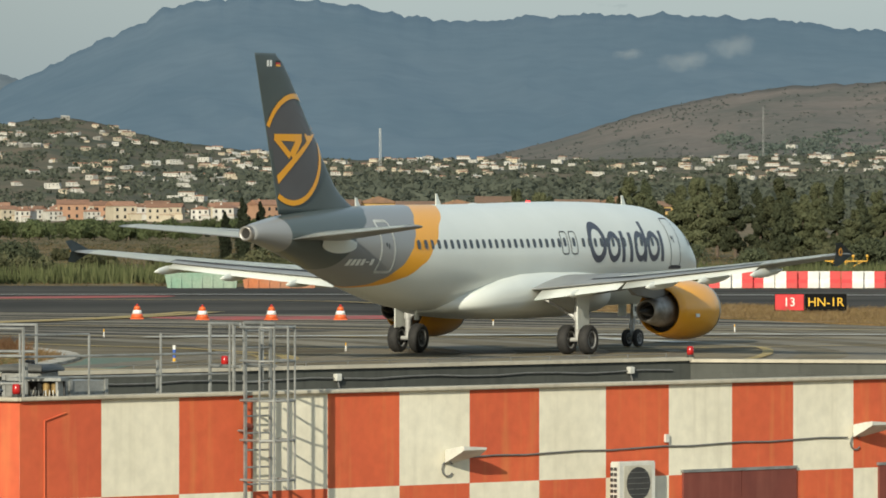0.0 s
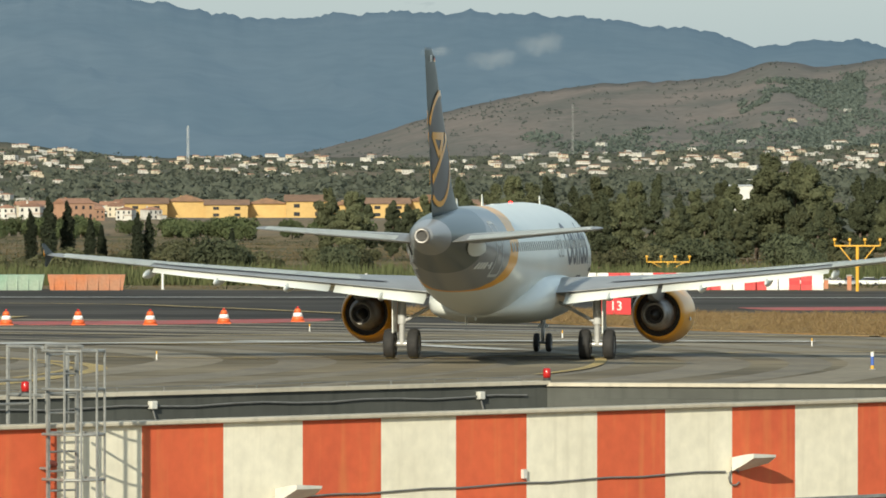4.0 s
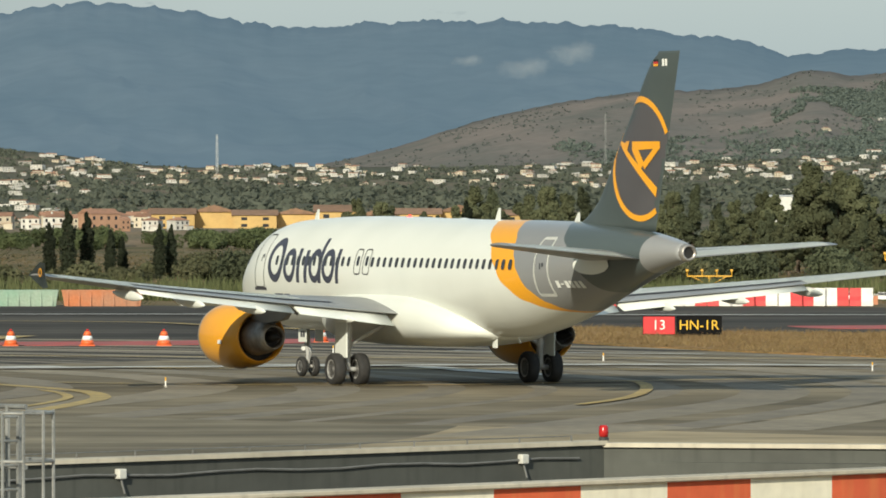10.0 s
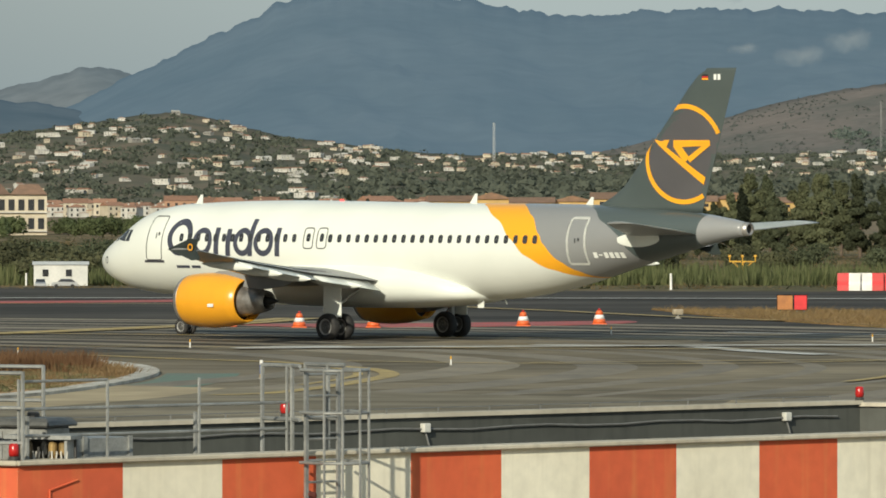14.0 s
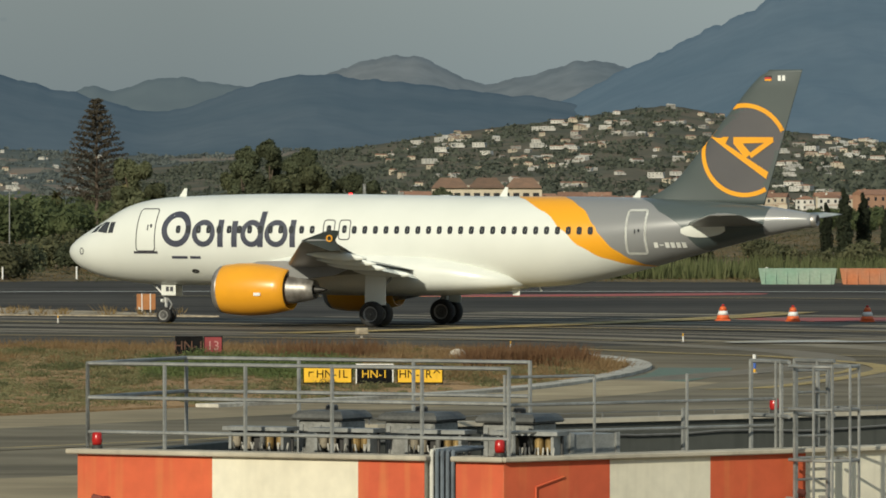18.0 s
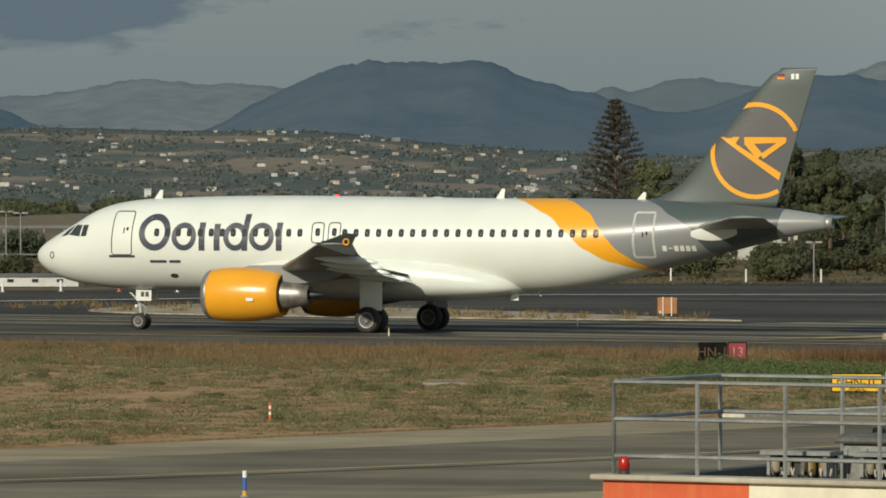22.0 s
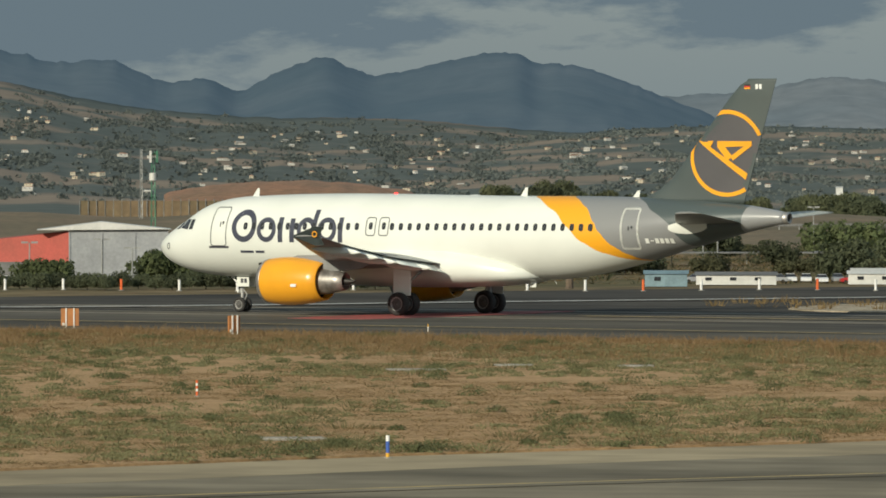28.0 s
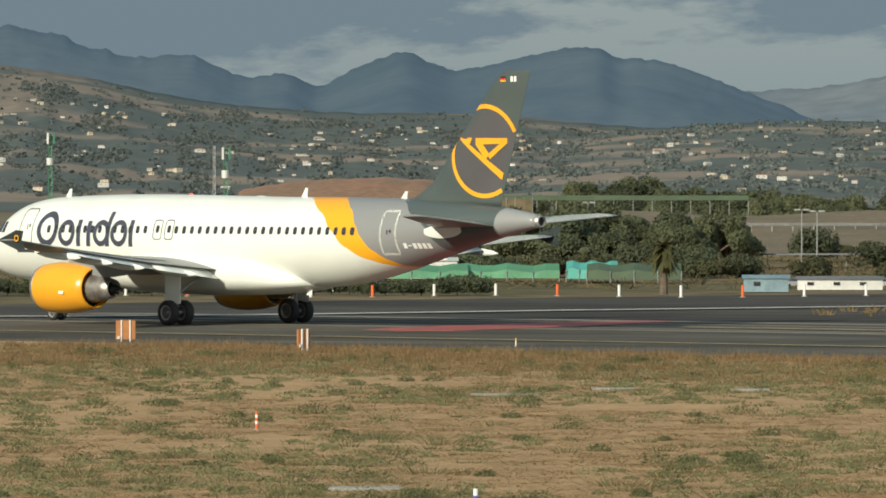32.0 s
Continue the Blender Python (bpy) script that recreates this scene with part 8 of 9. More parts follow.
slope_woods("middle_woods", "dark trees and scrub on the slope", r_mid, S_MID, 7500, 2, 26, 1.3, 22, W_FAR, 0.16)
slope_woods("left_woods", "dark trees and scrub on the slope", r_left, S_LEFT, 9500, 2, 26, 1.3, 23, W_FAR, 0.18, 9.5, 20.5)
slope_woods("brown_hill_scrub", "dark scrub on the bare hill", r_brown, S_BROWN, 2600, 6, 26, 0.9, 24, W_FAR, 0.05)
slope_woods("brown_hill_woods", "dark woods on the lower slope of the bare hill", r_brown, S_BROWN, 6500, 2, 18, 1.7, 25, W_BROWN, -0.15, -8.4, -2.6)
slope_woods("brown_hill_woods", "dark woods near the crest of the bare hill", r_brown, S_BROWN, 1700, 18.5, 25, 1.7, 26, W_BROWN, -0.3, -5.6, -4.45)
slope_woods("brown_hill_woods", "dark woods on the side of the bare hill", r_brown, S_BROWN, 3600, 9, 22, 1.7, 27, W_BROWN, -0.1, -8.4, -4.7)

# ---- houses, sheds, masts and cars in the distance ----
def plaster(name, a, b):
    return mat(name, a, 0.85, scale=0.25, color2=b, fine=0.06, rand=0.12)


PL_WHITE = plaster("white plaster", (0.54, 0.525, 0.48), (0.40, 0.385, 0.345))
PL_CREAM = plaster("cream plaster", (0.50, 0.44, 0.335), (0.42, 0.365, 0.275))
PL_GREY = plaster("grey weathered plaster", (0.34, 0.325, 0.29), (0.24, 0.23, 0.205))
PL_YELLOW = plaster("ochre yellow plaster", (0.52, 0.345, 0.13), (0.44, 0.29, 0.11))
PL_ORANGE = plaster("faded brick plaster", (0.38, 0.22, 0.14), (0.33, 0.19, 0.12))
TILE_R = mat("terracotta roof tiles", (0.30, 0.16, 0.10), 0.85, scale=0.8, color2=(0.23, 0.125, 0.08), fine=0.2, rand=0.25, stretch=(1, 1, 1))
TILE_B = mat("brown roof tiles", (0.24, 0.14, 0.085), 0.85, scale=0.8, color2=(0.18, 0.11, 0.07), fine=0.2, rand=0.2)
PANE = mat("dark window pane", (0.03, 0.033, 0.038), 0.2, scale=1, var=0.3)
SHEET_G = mat("grey corrugated sheet", (0.33, 0.34, 0.35), 0.6, 0.2, scale=0.6, color2=(0.26, 0.27, 0.28), fine=0.1)
SHEET_D = mat("dark weathered sheet", (0.17, 0.17, 0.165), 0.7, 0.1, scale=0.6, color2=(0.12, 0.12, 0.115), fine=0.15)
SHEET_R = mat("red corrugated sheet", (0.40, 0.075, 0.055), 0.6, 0.1, scale=0.6, color2=(0.32, 0.07, 0.05), fine=0.1)
SHEET_W = mat("white sheet panels", (0.62, 0.61, 0.57), 0.55, scale=0.6, color2=(0.5, 0.5, 0.47), fine=0.06)
TARP_G = mat("green tarpaulin", (0.09, 0.27, 0.14), 0.6, scale=0.5, color2=(0.07, 0.21, 0.11), fine=0.1)
TARP_T = mat("turquoise tarpaulin", (0.08, 0.36, 0.30), 0.6, scale=0.5, var=0.2)
TARP_O = mat("olive tarpaulin", (0.065, 0.10, 0.055), 0.7, scale=0.5, var=0.25)
EARTH = mat("reddish bare earth", (0.27, 0.135, 0.075), 0.95, scale=0.12, color2=(0.20, 0.12, 0.07), fine=0.25, bump=0.4)
FIELD = mat("brown field soil", (0.17, 0.12, 0.07), 0.95, scale=0.12, color2=(0.11, 0.09, 0.05), fine=0.25, bump=0.4)
MAST_G = mat("green painted steel", (0.06, 0.20, 0.12), 0.5, 0.2, scale=2, var=0.25)
CONT_B = mat("blue grey container", (0.19, 0.28, 0.31), 0.6, scale=0.8, color2=(0.14, 0.21, 0.24), fine=0.12)


def house(name, label, w_, d, h, wall, tile, roof="gable", storeys=2, group="", wing=True, chim=True, pitch=0.22):
    t = thing(name, label, "house", group)
    bm = bmesh.new()
    box(bm, (0, 0, h / 2 - 0.5), (w_, d, h + 1))
    part("wall", bm, wall, t)
    e = 0.3
    bm = bmesh.new()
    if roof == "flat":
        box(bm, (0, 0, h + 0.12), (w_ + 0.3, d + 0.3, 0.25))
    else:
        rz = min(w_, d) * pitch
        W2, D2 = w_ / 2 + e, d / 2 + e
        lo = [(-W2, -D2, h), (W2, -D2, h), (W2, D2, h), (-W2, D2, h)]
        k = W2 - D2 * 0.95 if roof == "hip" else W2
        vs = [bm.verts.new(p) for p in lo + [(-k, 0, h + rz), (k, 0, h + rz)]]
        for f in ((0, 1, 5, 4), (2, 3, 4, 5), (1, 2, 5), (3, 0, 4), (3, 2, 1, 0)):
            bm.faces.new([vs[i] for i in f])
    roof_ob = part("roof", bm, tile, t)
    n = max(2, int(w_ / 2.6))
    for s in range(storeys):
        z = h * (s + 0.5) / storeys
        for k in range(n):
            bm = bmesh.new()
            x = -w_ / 2 + w_ * (k + 0.5) / n
            box(bm, (x, -d / 2 - 0.01, z), (0.9, 0.06, 1.2))
            part("window", bm, PANE, t)
    if wing:
        bm = bmesh.new()
        box(bm, (w_ * 0.36, -d / 2 - 1.2, h * 0.22 - 0.5), (w_ * 0.5, 2.6, h * 0.44 + 1))
        part("porch", bm, wall, t)
        bm = bmesh.new()
        box(bm, (w_ * 0.36, -d / 2 - 1.2, h * 0.44 + 0.08), (w_ * 0.5 + 0.4, 3.0, 0.18))
        part("porch_roof", bm, tile, t)
    if chim:
        bm = bmesh.new()
        box(bm, (-w_ * 0.25, d * 0.1, h + min(w_, d) * 0.16), (0.6, 0.6, 1.6))
        part("chimney", bm, wall, roof_ob)
    return t


H = [house("house", "white villa with a terracotta roof on the slope", 10, 8, 5.5, PL_WHITE, TILE_R, "hip", 2, "hillside villas"),
     house("house", "white flat-roofed villa on the slope", 12, 8, 5.8, PL_WHITE, PL_WHITE, "flat", 2, "hillside villas", True, False),
     house("house", "long white villa with a brown roof", 15, 7, 4.2, PL_WHITE, TILE_B, "gable", 1, "hillside villas"),
     house("house", "cream villa with a terracotta roof", 9, 8, 6.0, PL_CREAM, TILE_R, "hip", 2, "hillside villas")]
T = [house("house", "cream village house with a terracotta roof", 9, 8, 5.2, PL_CREAM, TILE_R, "gable", 2, "village houses"),
     house("house", "white village house with a terracotta roof", 8, 7, 4.6, PL_WHITE, TILE_R, "hip", 2, "village houses"),
     house("house", "orange village house with a tiled roof", 11, 8, 5.4, PL_ORANGE, TILE_R, "gable", 2, "village houses", False)]
Y = [house("house", "ochre yellow row house with a tiled gable roof", 6.4, 8, 5.2, PL_YELLOW, TILE_B, "gable", 2, "ochre row houses", False, True, 0.34)]
DONE = set()


def settle(src, p, turn, s):
    m = Matrix.Translation(p) @ Matrix.Rotation(radians(turn), 4, "Z")
    if src.name in DONE:
        t = copy_thing(src, m)
    else:
        DONE.add(src.name)
        src.matrix_basis = m
        t = src
    t.scale = (s, s, s) if src not in H else (s * 1.15, s, s * 0.74)
    return t


def villas(rows, sky, n, a0, a1, k0, k1, s0, s1, seed, low=None):
    r = random.Random(seed)
    c = 0
    spots = []
    while c < n:
        az, k = r.uniform(a0, a1), r.uniform(k0, k1)
        cl = noise.fractal(Vector((az * 1.7, k * 0.25, seed + 0.5)), 1.0, 2.0, 3)
        if cl < -0.12 and r.random() < 0.8:
            continue
        if any(abs(az - q) < 0.07 and abs(k - w_) < 0.7 for q, w_ in spots):
            continue
        spots.append((az, k))
        p = on_hill(rows, sky, az, k)
        settle(H[r.choices(range(4), (4, 8, 4, 2))[0]], p + Vector((0, 0, 0.5)), az + r.uniform(-35, 35), r.uniform(s0, s1))
        c += 1


villas(r_town, S_TOWN, 52, 1.0, 4.9, 8, 25, 0.145, 0.259, 31)
villas(r_town, S_TOWN, 60, -4.6, 1.4, 18.5, 25.6, 0.119, 0.230, 32)
villas(r_town, S_TOWN, 22, -7, -4.4, 12, 25, 0.132, 0.230, 33)
villas(r_brown, S_BROWN, 7, -7, -3.2, 10, 20, 0.198, 0.360, 34)
villas(r_mid, S_MID, 26, 7.2, 13.9, 8, 25.5, 0.106, 0.202, 35)
villas(r_left, S_LEFT, 34, 10.8, 19.2, 6, 22, 0.092, 0.180, 36)

# the many smaller houses between them, too far to tell apart
def far_houses(name, label, rows, sky, n, a0, a1, k0, k1, seed, s0, s1):
    r = random.Random(seed)
    bm = bmesh.new()
    c = 0
    while c < n:
        az, k = r.uniform(a0, a1), r.uniform(k0, k1)
        if noise.fractal(Vector((az * 1.7, k * 0.25, seed + 0.5)), 1.0, 2.0, 3) < -0.1 and r.random() < 0.8:
            continue
        c += 1
        p = on_hill(rows, sky, az, k)
        w_, d, h = r.uniform(7, 16), r.uniform(6, 9), r.uniform(2.2, 4.2)
        s, wall = r.uniform(s0, s1), r.choice((0, 0, 3, 3, 4))
        m = Matrix.Translation(p + Vector((0, 0, 0.3))) @ Matrix.Rotation(radians(az + r.uniform(-40, 40)), 4, "Z") @ Matrix.Scale(s, 4)
        vs = [bm.verts.new(m @ Vector(q)) for q in ((-w_ / 2, -d / 2, -2), (w_ / 2, -d / 2, -2), (w_ / 2, d / 2, -2), (-w_ / 2, d / 2, -2), (-w_ / 2, -d / 2, h), (w_ / 2, -d / 2, h), (w_ / 2, d / 2, h), (-w_ / 2, d / 2, h))]
        for f in ((0, 1, 5, 4), (1, 2, 6, 5), (2, 3, 7, 6), (3, 0, 4, 7)):
            bm.faces.new([vs[i] for i in f]).material_index = wall
        rr = [bm.verts.new(m @ Vector(q)) for q in ((-w_ / 2, 0, h + r.choice((0.3, 1.6))), (w_ / 2, 0, h + 1.2))]
        for f in ((vs[4], vs[5], rr[1], rr[0]), (vs[6], vs[7], rr[0], rr[1]), (vs[5], vs[6], rr[1]), (vs[7], vs[4], rr[0])):
            fc = bm.faces.new(f)
            fc.material_index = 1 if wall == 3 else r.choice((0, 1))
        for q in (-0.25, 0.2):
            o = [bm.verts.new(m @ Vector((q * w_ + dx, -d / 2 - 0.05, h * 0.5 + dz))) for dx, dz in ((-0.6, -0.7), (0.6, -0.7), (0.6, 0.7), (-0.6, 0.7))]
            fc = bm.faces.new(o)
            fc.material_index = 2
    tagged(part(name, bm, [PL_WHITE, TILE_R, PANE, PL_CREAM, PL_GREY]), label, "houses", kind="stuff")


far_houses("far_houses", "many small white houses along the crest of the town hill", r_town, S_TOWN, 270, -7, 1.5, 17.5, 25.8, 51, 0.10, 0.22)
far_houses("far_houses", "many small white houses on the town hill", r_town, S_TOWN, 190, 1.3, 5.2, 8, 25.7, 54, 0.10, 0.24)
far_houses("far_houses", "scattered white houses on the slope", r_mid, S_MID, 150, 7.2, 13.9, 6, 25.5, 52, 0.08, 0.20)
far_houses("far_houses", "scattered white houses on the slope", r_left, S_LEFT, 210, 10.8, 19.2, 4, 21, 53, 0.07, 0.19)

# village behind the field, on a low terrace
bm = bmesh.new()
vs = []
for i in range(41):
    az = -3.2 + 9.0 * i / 40
    vs.append([bm.verts.new(polar(az, d, z)) for d, z in ((1085, -0.1), (1112, 2.3 + 0.15 * math.sin(i * 1.3)), (1250, 2.4), (1480, 2.4))])
for a, b in zip(vs, vs[1:]):
    for j in range(3):
        bm.faces.new((b[j], a[j], a[j + 1], b[j + 1]))
bmesh.ops.recalc_face_normals(bm, faces=bm.faces)
tagged(part("terrace", bm, FIELD), "low brown terrace under the village", "field", kind="structure")
rv = random.Random(3)
spots = []
while len(spots) < 64:
    az = rv.uniform(0.3, 5.2)
    d = rv.uniform(1118, 1340)
    if any(abs(az - a) < 0.12 and abs(d - q) < 40 for a, q in spots):
        continue
    spots.append((az, d))
    settle(T[rv.choices(range(3), (5, 5, 1))[0]], polar(az, d, 2.4), az + rv.uniform(-40, 40), rv.uniform(0.30, 0.50))
for k in range(9):
    row = settle(Y[0], polar(0.45 - 0.34 * k, 1230 + 4 * (k % 2), 2.3), 0.0 + (90 if k % 2 == 1 else 0), 1.0)
    row.scale = (1.2, 1.0, (0.50, 0.58, 0.46)[k % 3])
for az, d, s in ((2.72, 1180, 0.5), (2.42, 1185, 0.46), (2.0, 1140, 0.42), (1.4, 1145, 0.45), (3.6, 1150, 0.45), (4.1, 1150, 0.45)):
    settle(T[2 if az > 2.3 and az < 3 else 0], polar(az, d, 2.4), az, s)
for az, d, k, s in ((6.79, 1150, 1, 0.9), (6.95, 1300, 0, 0.8), (6.42, 620, 0, 0.6), (8.3, 1200, 3, 0.8), (8.9, 1250, 0, 0.8), (9.5, 1300, 2, 0.8), (10.7, 1100, 0, 0.75), (10.2, 1350, 1, 0.8), (8.0, 1020, 3, 0.7), (13.55, 1150, 3, 0.8)):
    settle(H[k], polar(az, d), az + 10, s)
# pale apartment block with arcades
blk = thing("apartment_block", "cream apartment block with terracotta roofs and arcades", "apartment building", m=put(4.3, 1060))
bm = bmesh.new()
box(bm, (0, 0, 3.0), (17, 9, 6.4))
part("wall", bm, PL_CREAM, blk)
for k in range(3):
    bm = bmesh.new()
    vs = [bm.verts.new(p) for p in ((-2.9 + 5.7 * (k - 1), -5, 6.2), (2.9 + 5.7 * (k - 1), -5, 6.2), (2.9 + 5.7 * (k - 1), 5, 6.2), (-2.9 + 5.7 * (k - 1), 5, 6.2), (-1.5 + 5.7 * (k - 1), 0, 7.8), (1.5 + 5.7 * (k - 1), 0, 7.8))]
    for f in ((0, 1, 5, 4), (2, 3, 4, 5), (1, 2, 5), (3, 0, 4), (3, 2, 1, 0)):
        bm.faces.new([vs[i] for i in f])
    part("roof", bm, TILE_B, blk)
for s in range(2):
    for k in range(11):
        bm = bmesh.new()
        box(bm, (-7.6 + 1.52 * k, -4.51, 1.7 + 2.9 * s), (0.95, 0.1, 1.7))
        part("arcade_opening", bm, PANE, blk)
for s in range(2):
    bm = bmesh.new()
    box(bm, (0, -4.7, 0.55 + 2.9 * s), (17, 0.5, 0.2))
    part("balcony", bm, PL_WHITE, blk)


def mast(az, d, h, label, material, w_=0.5, drum=True, z=0.0):
    t = thing("radio_mast", label, "mast", "masts", m=put(az, d, z))
    for a in range(3):
        x, y = w_ / 2 * math.cos(a * 2.094), w_ / 2 * math.sin(a * 2.094)
        bm = bmesh.new()
        rod(bm, (x, y, 0), (x * 0.6, y * 0.6, h), 0.05, n=5)
        part("leg", bm, material, t)
    bm = bmesh.new()
    n = int(h / 0.9)
    for k in range(n):
        for a in range(3):
            q = lambda b, kk: Vector((w_ / 2 * math.cos(b * 2.094) * (1 - 0.4 * kk / n), w_ / 2 * math.sin(b * 2.094) * (1 - 0.4 * kk / n), h * kk / n))
            rod(bm, q(a, k), q(a + 1, k + 1), 0.025, n=4)
    part("lattice", bm, material, t)
    if drum:
        bm = bmesh.new()
        lathe(bm, [(h * 0.72, 0.32), (h * 0.72 + 0.7, 0.32)], (0, 0, 0), "Z", 12)
        part("antenna_drum", bm, SHEET_W, t)
        for k in range(3):
            bm = bmesh.new()
            a = k * 2.094
            box(bm, (0.4 * math.cos(a), 0.4 * math.sin(a), h * 0.95), (0.2, 0.2, 1.1))
            part("panel_antenna", bm, SHEET_W if k else material, t)


mast(17.19, 640, 9.6, "green lattice mast with antennas", MAST_G, 0.6)
mast(18.6, 700, 11.4, "green lattice mast with a white drum", MAST_G, 0.6)
mast(17.29, 720, 10.2, "slim grey lattice mast", GALV, 0.4, False)
mast(0.092, 1900, 20, "pale telecom tower above the houses", SHEET_W, 0.9, False, 6)
mast(-3.15, 2500, 28, "slim lattice antenna on the hill", GALV, 0.9, False, 12)
mast(5.33, 560, 6.6, "slim grey lattice mast", GALV, 0.3, False)
mast(10.2, 640, 3.2, "small grey lattice mast", GALV, 0.4, False)

# hangar with a red and a grey wall
hg = thing("hangar", "low hangar with red and grey sheet walls", "hangar", m=put(17.75, 470))
bm = bmesh.new()
box(bm, (2.35, 0, 1.75), (6.6, 12, 3.5))
part("grey_wall", bm, SHEET_G, hg, "grey sheet wall")
bm = bmesh.new()
vs = [bm.verts.new(p) for p in ((-8, -2.2, 1.3), (-0.98, -6.05, 1.3), (-0.98, -6.05, 3.35), (-8, -2.2, 2.6), (-8, 5, 1.3), (-0.98, 5, 1.3), (-0.98, 5, 3.35), (-8, 5, 2.6))]
for f in ((0, 1, 2, 3), (4, 5, 6, 7), (0, 4, 7, 3), (1, 5, 6, 2), (3, 2, 6, 7), (0, 1, 5, 4)):
    bm.faces.new([vs[i] for i in f])
bmesh.ops.recalc_face_normals(bm, faces=bm.faces)
part("red_wall", bm, SHEET_R, hg, "red sheet wall")
bm = bmesh.new()
box(bm, (-4.4, -3.5, 0.65), (7.0, 3.6, 1.3))
part("plinth", bm, SHEET_D, hg)
bm = bmesh.new()
vs = [bm.verts.new(p) for p in ((-3.2, -6.3, 3.45), (5.9, -6.3, 3.5), (1.2, -6.3, 4.0), (-3.2, 6, 3.45), (5.9, 6, 3.5), (1.2, 6, 4.0))]
for f in ((0, 1, 2), (3, 5, 4), (0, 2, 5, 3), (1, 4, 5, 2), (0, 3, 4, 1)):
    bm.faces.new([vs[i] for i in f])
bmesh.ops.recalc_face_normals(bm, faces=bm.faces)
part("gable_roof", bm, SHEET_W, hg, "pale gable roof")
for x in (-0.98, 1.2, 3.4, 5.6):
    bm = bmesh.new()
    box(bm, (x, -6.02, 1.7), (0.1, 0.08, 3.4))
    part("sheet_joint", bm, SHEET_G, hg)


def street_lamp(az, d, h):
    t = thing("street_lamp", "slim grey lamp post with two heads", "street lamp", "lamp posts", m=put(az, d))
    bm = bmesh.new()
    rod(bm, (0, 0, 0), (0, 0, h), 0.07, 0.045, 6)
    part("pole", bm, GALV, t)
    for s in (-1, 1):
        bm = bmesh.new()
        box(bm, (s * 0.32, 0, h), (0.45, 0.2, 0.12))
        part("lamp_head", bm, GALV, t)


for az, d, h in ((17.6, 455, 2.9), (18.2, 455, 2.7), (5.94, 470, 2.7), (6.2, 600, 5), (17.35, 448, 2.4), (11.7, 620, 4.5), (8.3, 640, 6), (8.75, 660, 6), (9.4, 650, 6), (14.3, 560, 5), (12.5, 520, 4.5), (12.62, 522, 4.6)):
    street_lamp(az, d, h)


def shed(name, label, az, d, w_, dd, h, wall, roof, category="shed", z=0.0, group=""):
    t = thing(name, label, category, group, m=put(az, d, z))
    bm = bmesh.new()
    box(bm, (0, 0, h / 2), (w_, dd, h))
    part("wall", bm, wall, t)
    bm = bmesh.new()
    vs = [bm.verts.new(p) for p in ((-w_ / 2 - 0.1, -dd / 2 - 0.1, h), (w_ / 2 + 0.1, -dd / 2 - 0.1, h), (w_ / 2 + 0.1, dd / 2 + 0.1, h + 0.1), (-w_ / 2 - 0.1, dd / 2 + 0.1, h + 0.1), (-w_ / 2 - 0.1, 0, h + 0.22), (w_ / 2 + 0.1, 0, h + 0.22))]
    for f in ((0, 1, 5, 4), (4, 5, 2, 3), (0, 4, 3), (1, 2, 5), (3, 2, 1, 0)):
        bm.faces.new([vs[i] for i in f])
    bmesh.ops.recalc_face_normals(bm, faces=bm.faces)
    part("roof", bm, roof, t)
    for k in range(max(1, int(w_ / 1.6))):
        bm = bmesh.new()
        box(bm, (-w_ / 2 + 0.8 + 1.6 * k, -dd / 2 - 0.02, h * 0.62), (0.4, 0.06, h * 0.32))
        part("window", bm, PANE, t)
    return t


shed("site_hut", "white site hut at the field edge", 3.73, 470, 3.7, 3, 1.45, SHEET_W, SHEET_W, "hut", group="white huts")
shed("site_hut", "white site hut beyond the runway", 11.2, 470, 3.2, 3, 0.62, SHEET_W, SHEET_W, "hut", group="white huts")
shed("site_hut", "white site hut beyond the runway", 16.62, 470, 3.2, 3, 1.55, SHEET_W, SHEET_W, "hut", group="white huts")
shed("site_hut", "white and grey site hut beyond the runway", 16.3, 474, 2.6, 3, 1.5, SHEET_G, SHEET_W, "hut", group="white huts")
shed("site_hut", "white trailer hut among parked cars", 11.22, 452, 3.2, 2, 0.68, SHEET_W, SHEET_W, "hut", group="white huts")
shed("container", "blue-grey container beyond the runway", 12.93, 442, 2.7, 2.4, 0.8, CONT_B, CONT_B, "container")
shed("container", "pale container among parked cars", 12.35, 450, 5.2, 2.4, 0.62, SHEET_W, SHEET_D, "container")
shed("warehouse", "long white warehouse among the trees", -4.56, 900, 4.2, 8, 7.6, SHEET_W, SHEET_W, "warehouse")
shed("warehouse", "grey warehouse with a pale roof", 15.8, 500, 8, 8, 1.2, SHEET_W, SHEET_W, "warehouse")
shed("tower_block", "white tower block on the slope", 11.47, 1600, 1.6, 2, 8, SHEET_W, SHEET_W, "tower", -2)
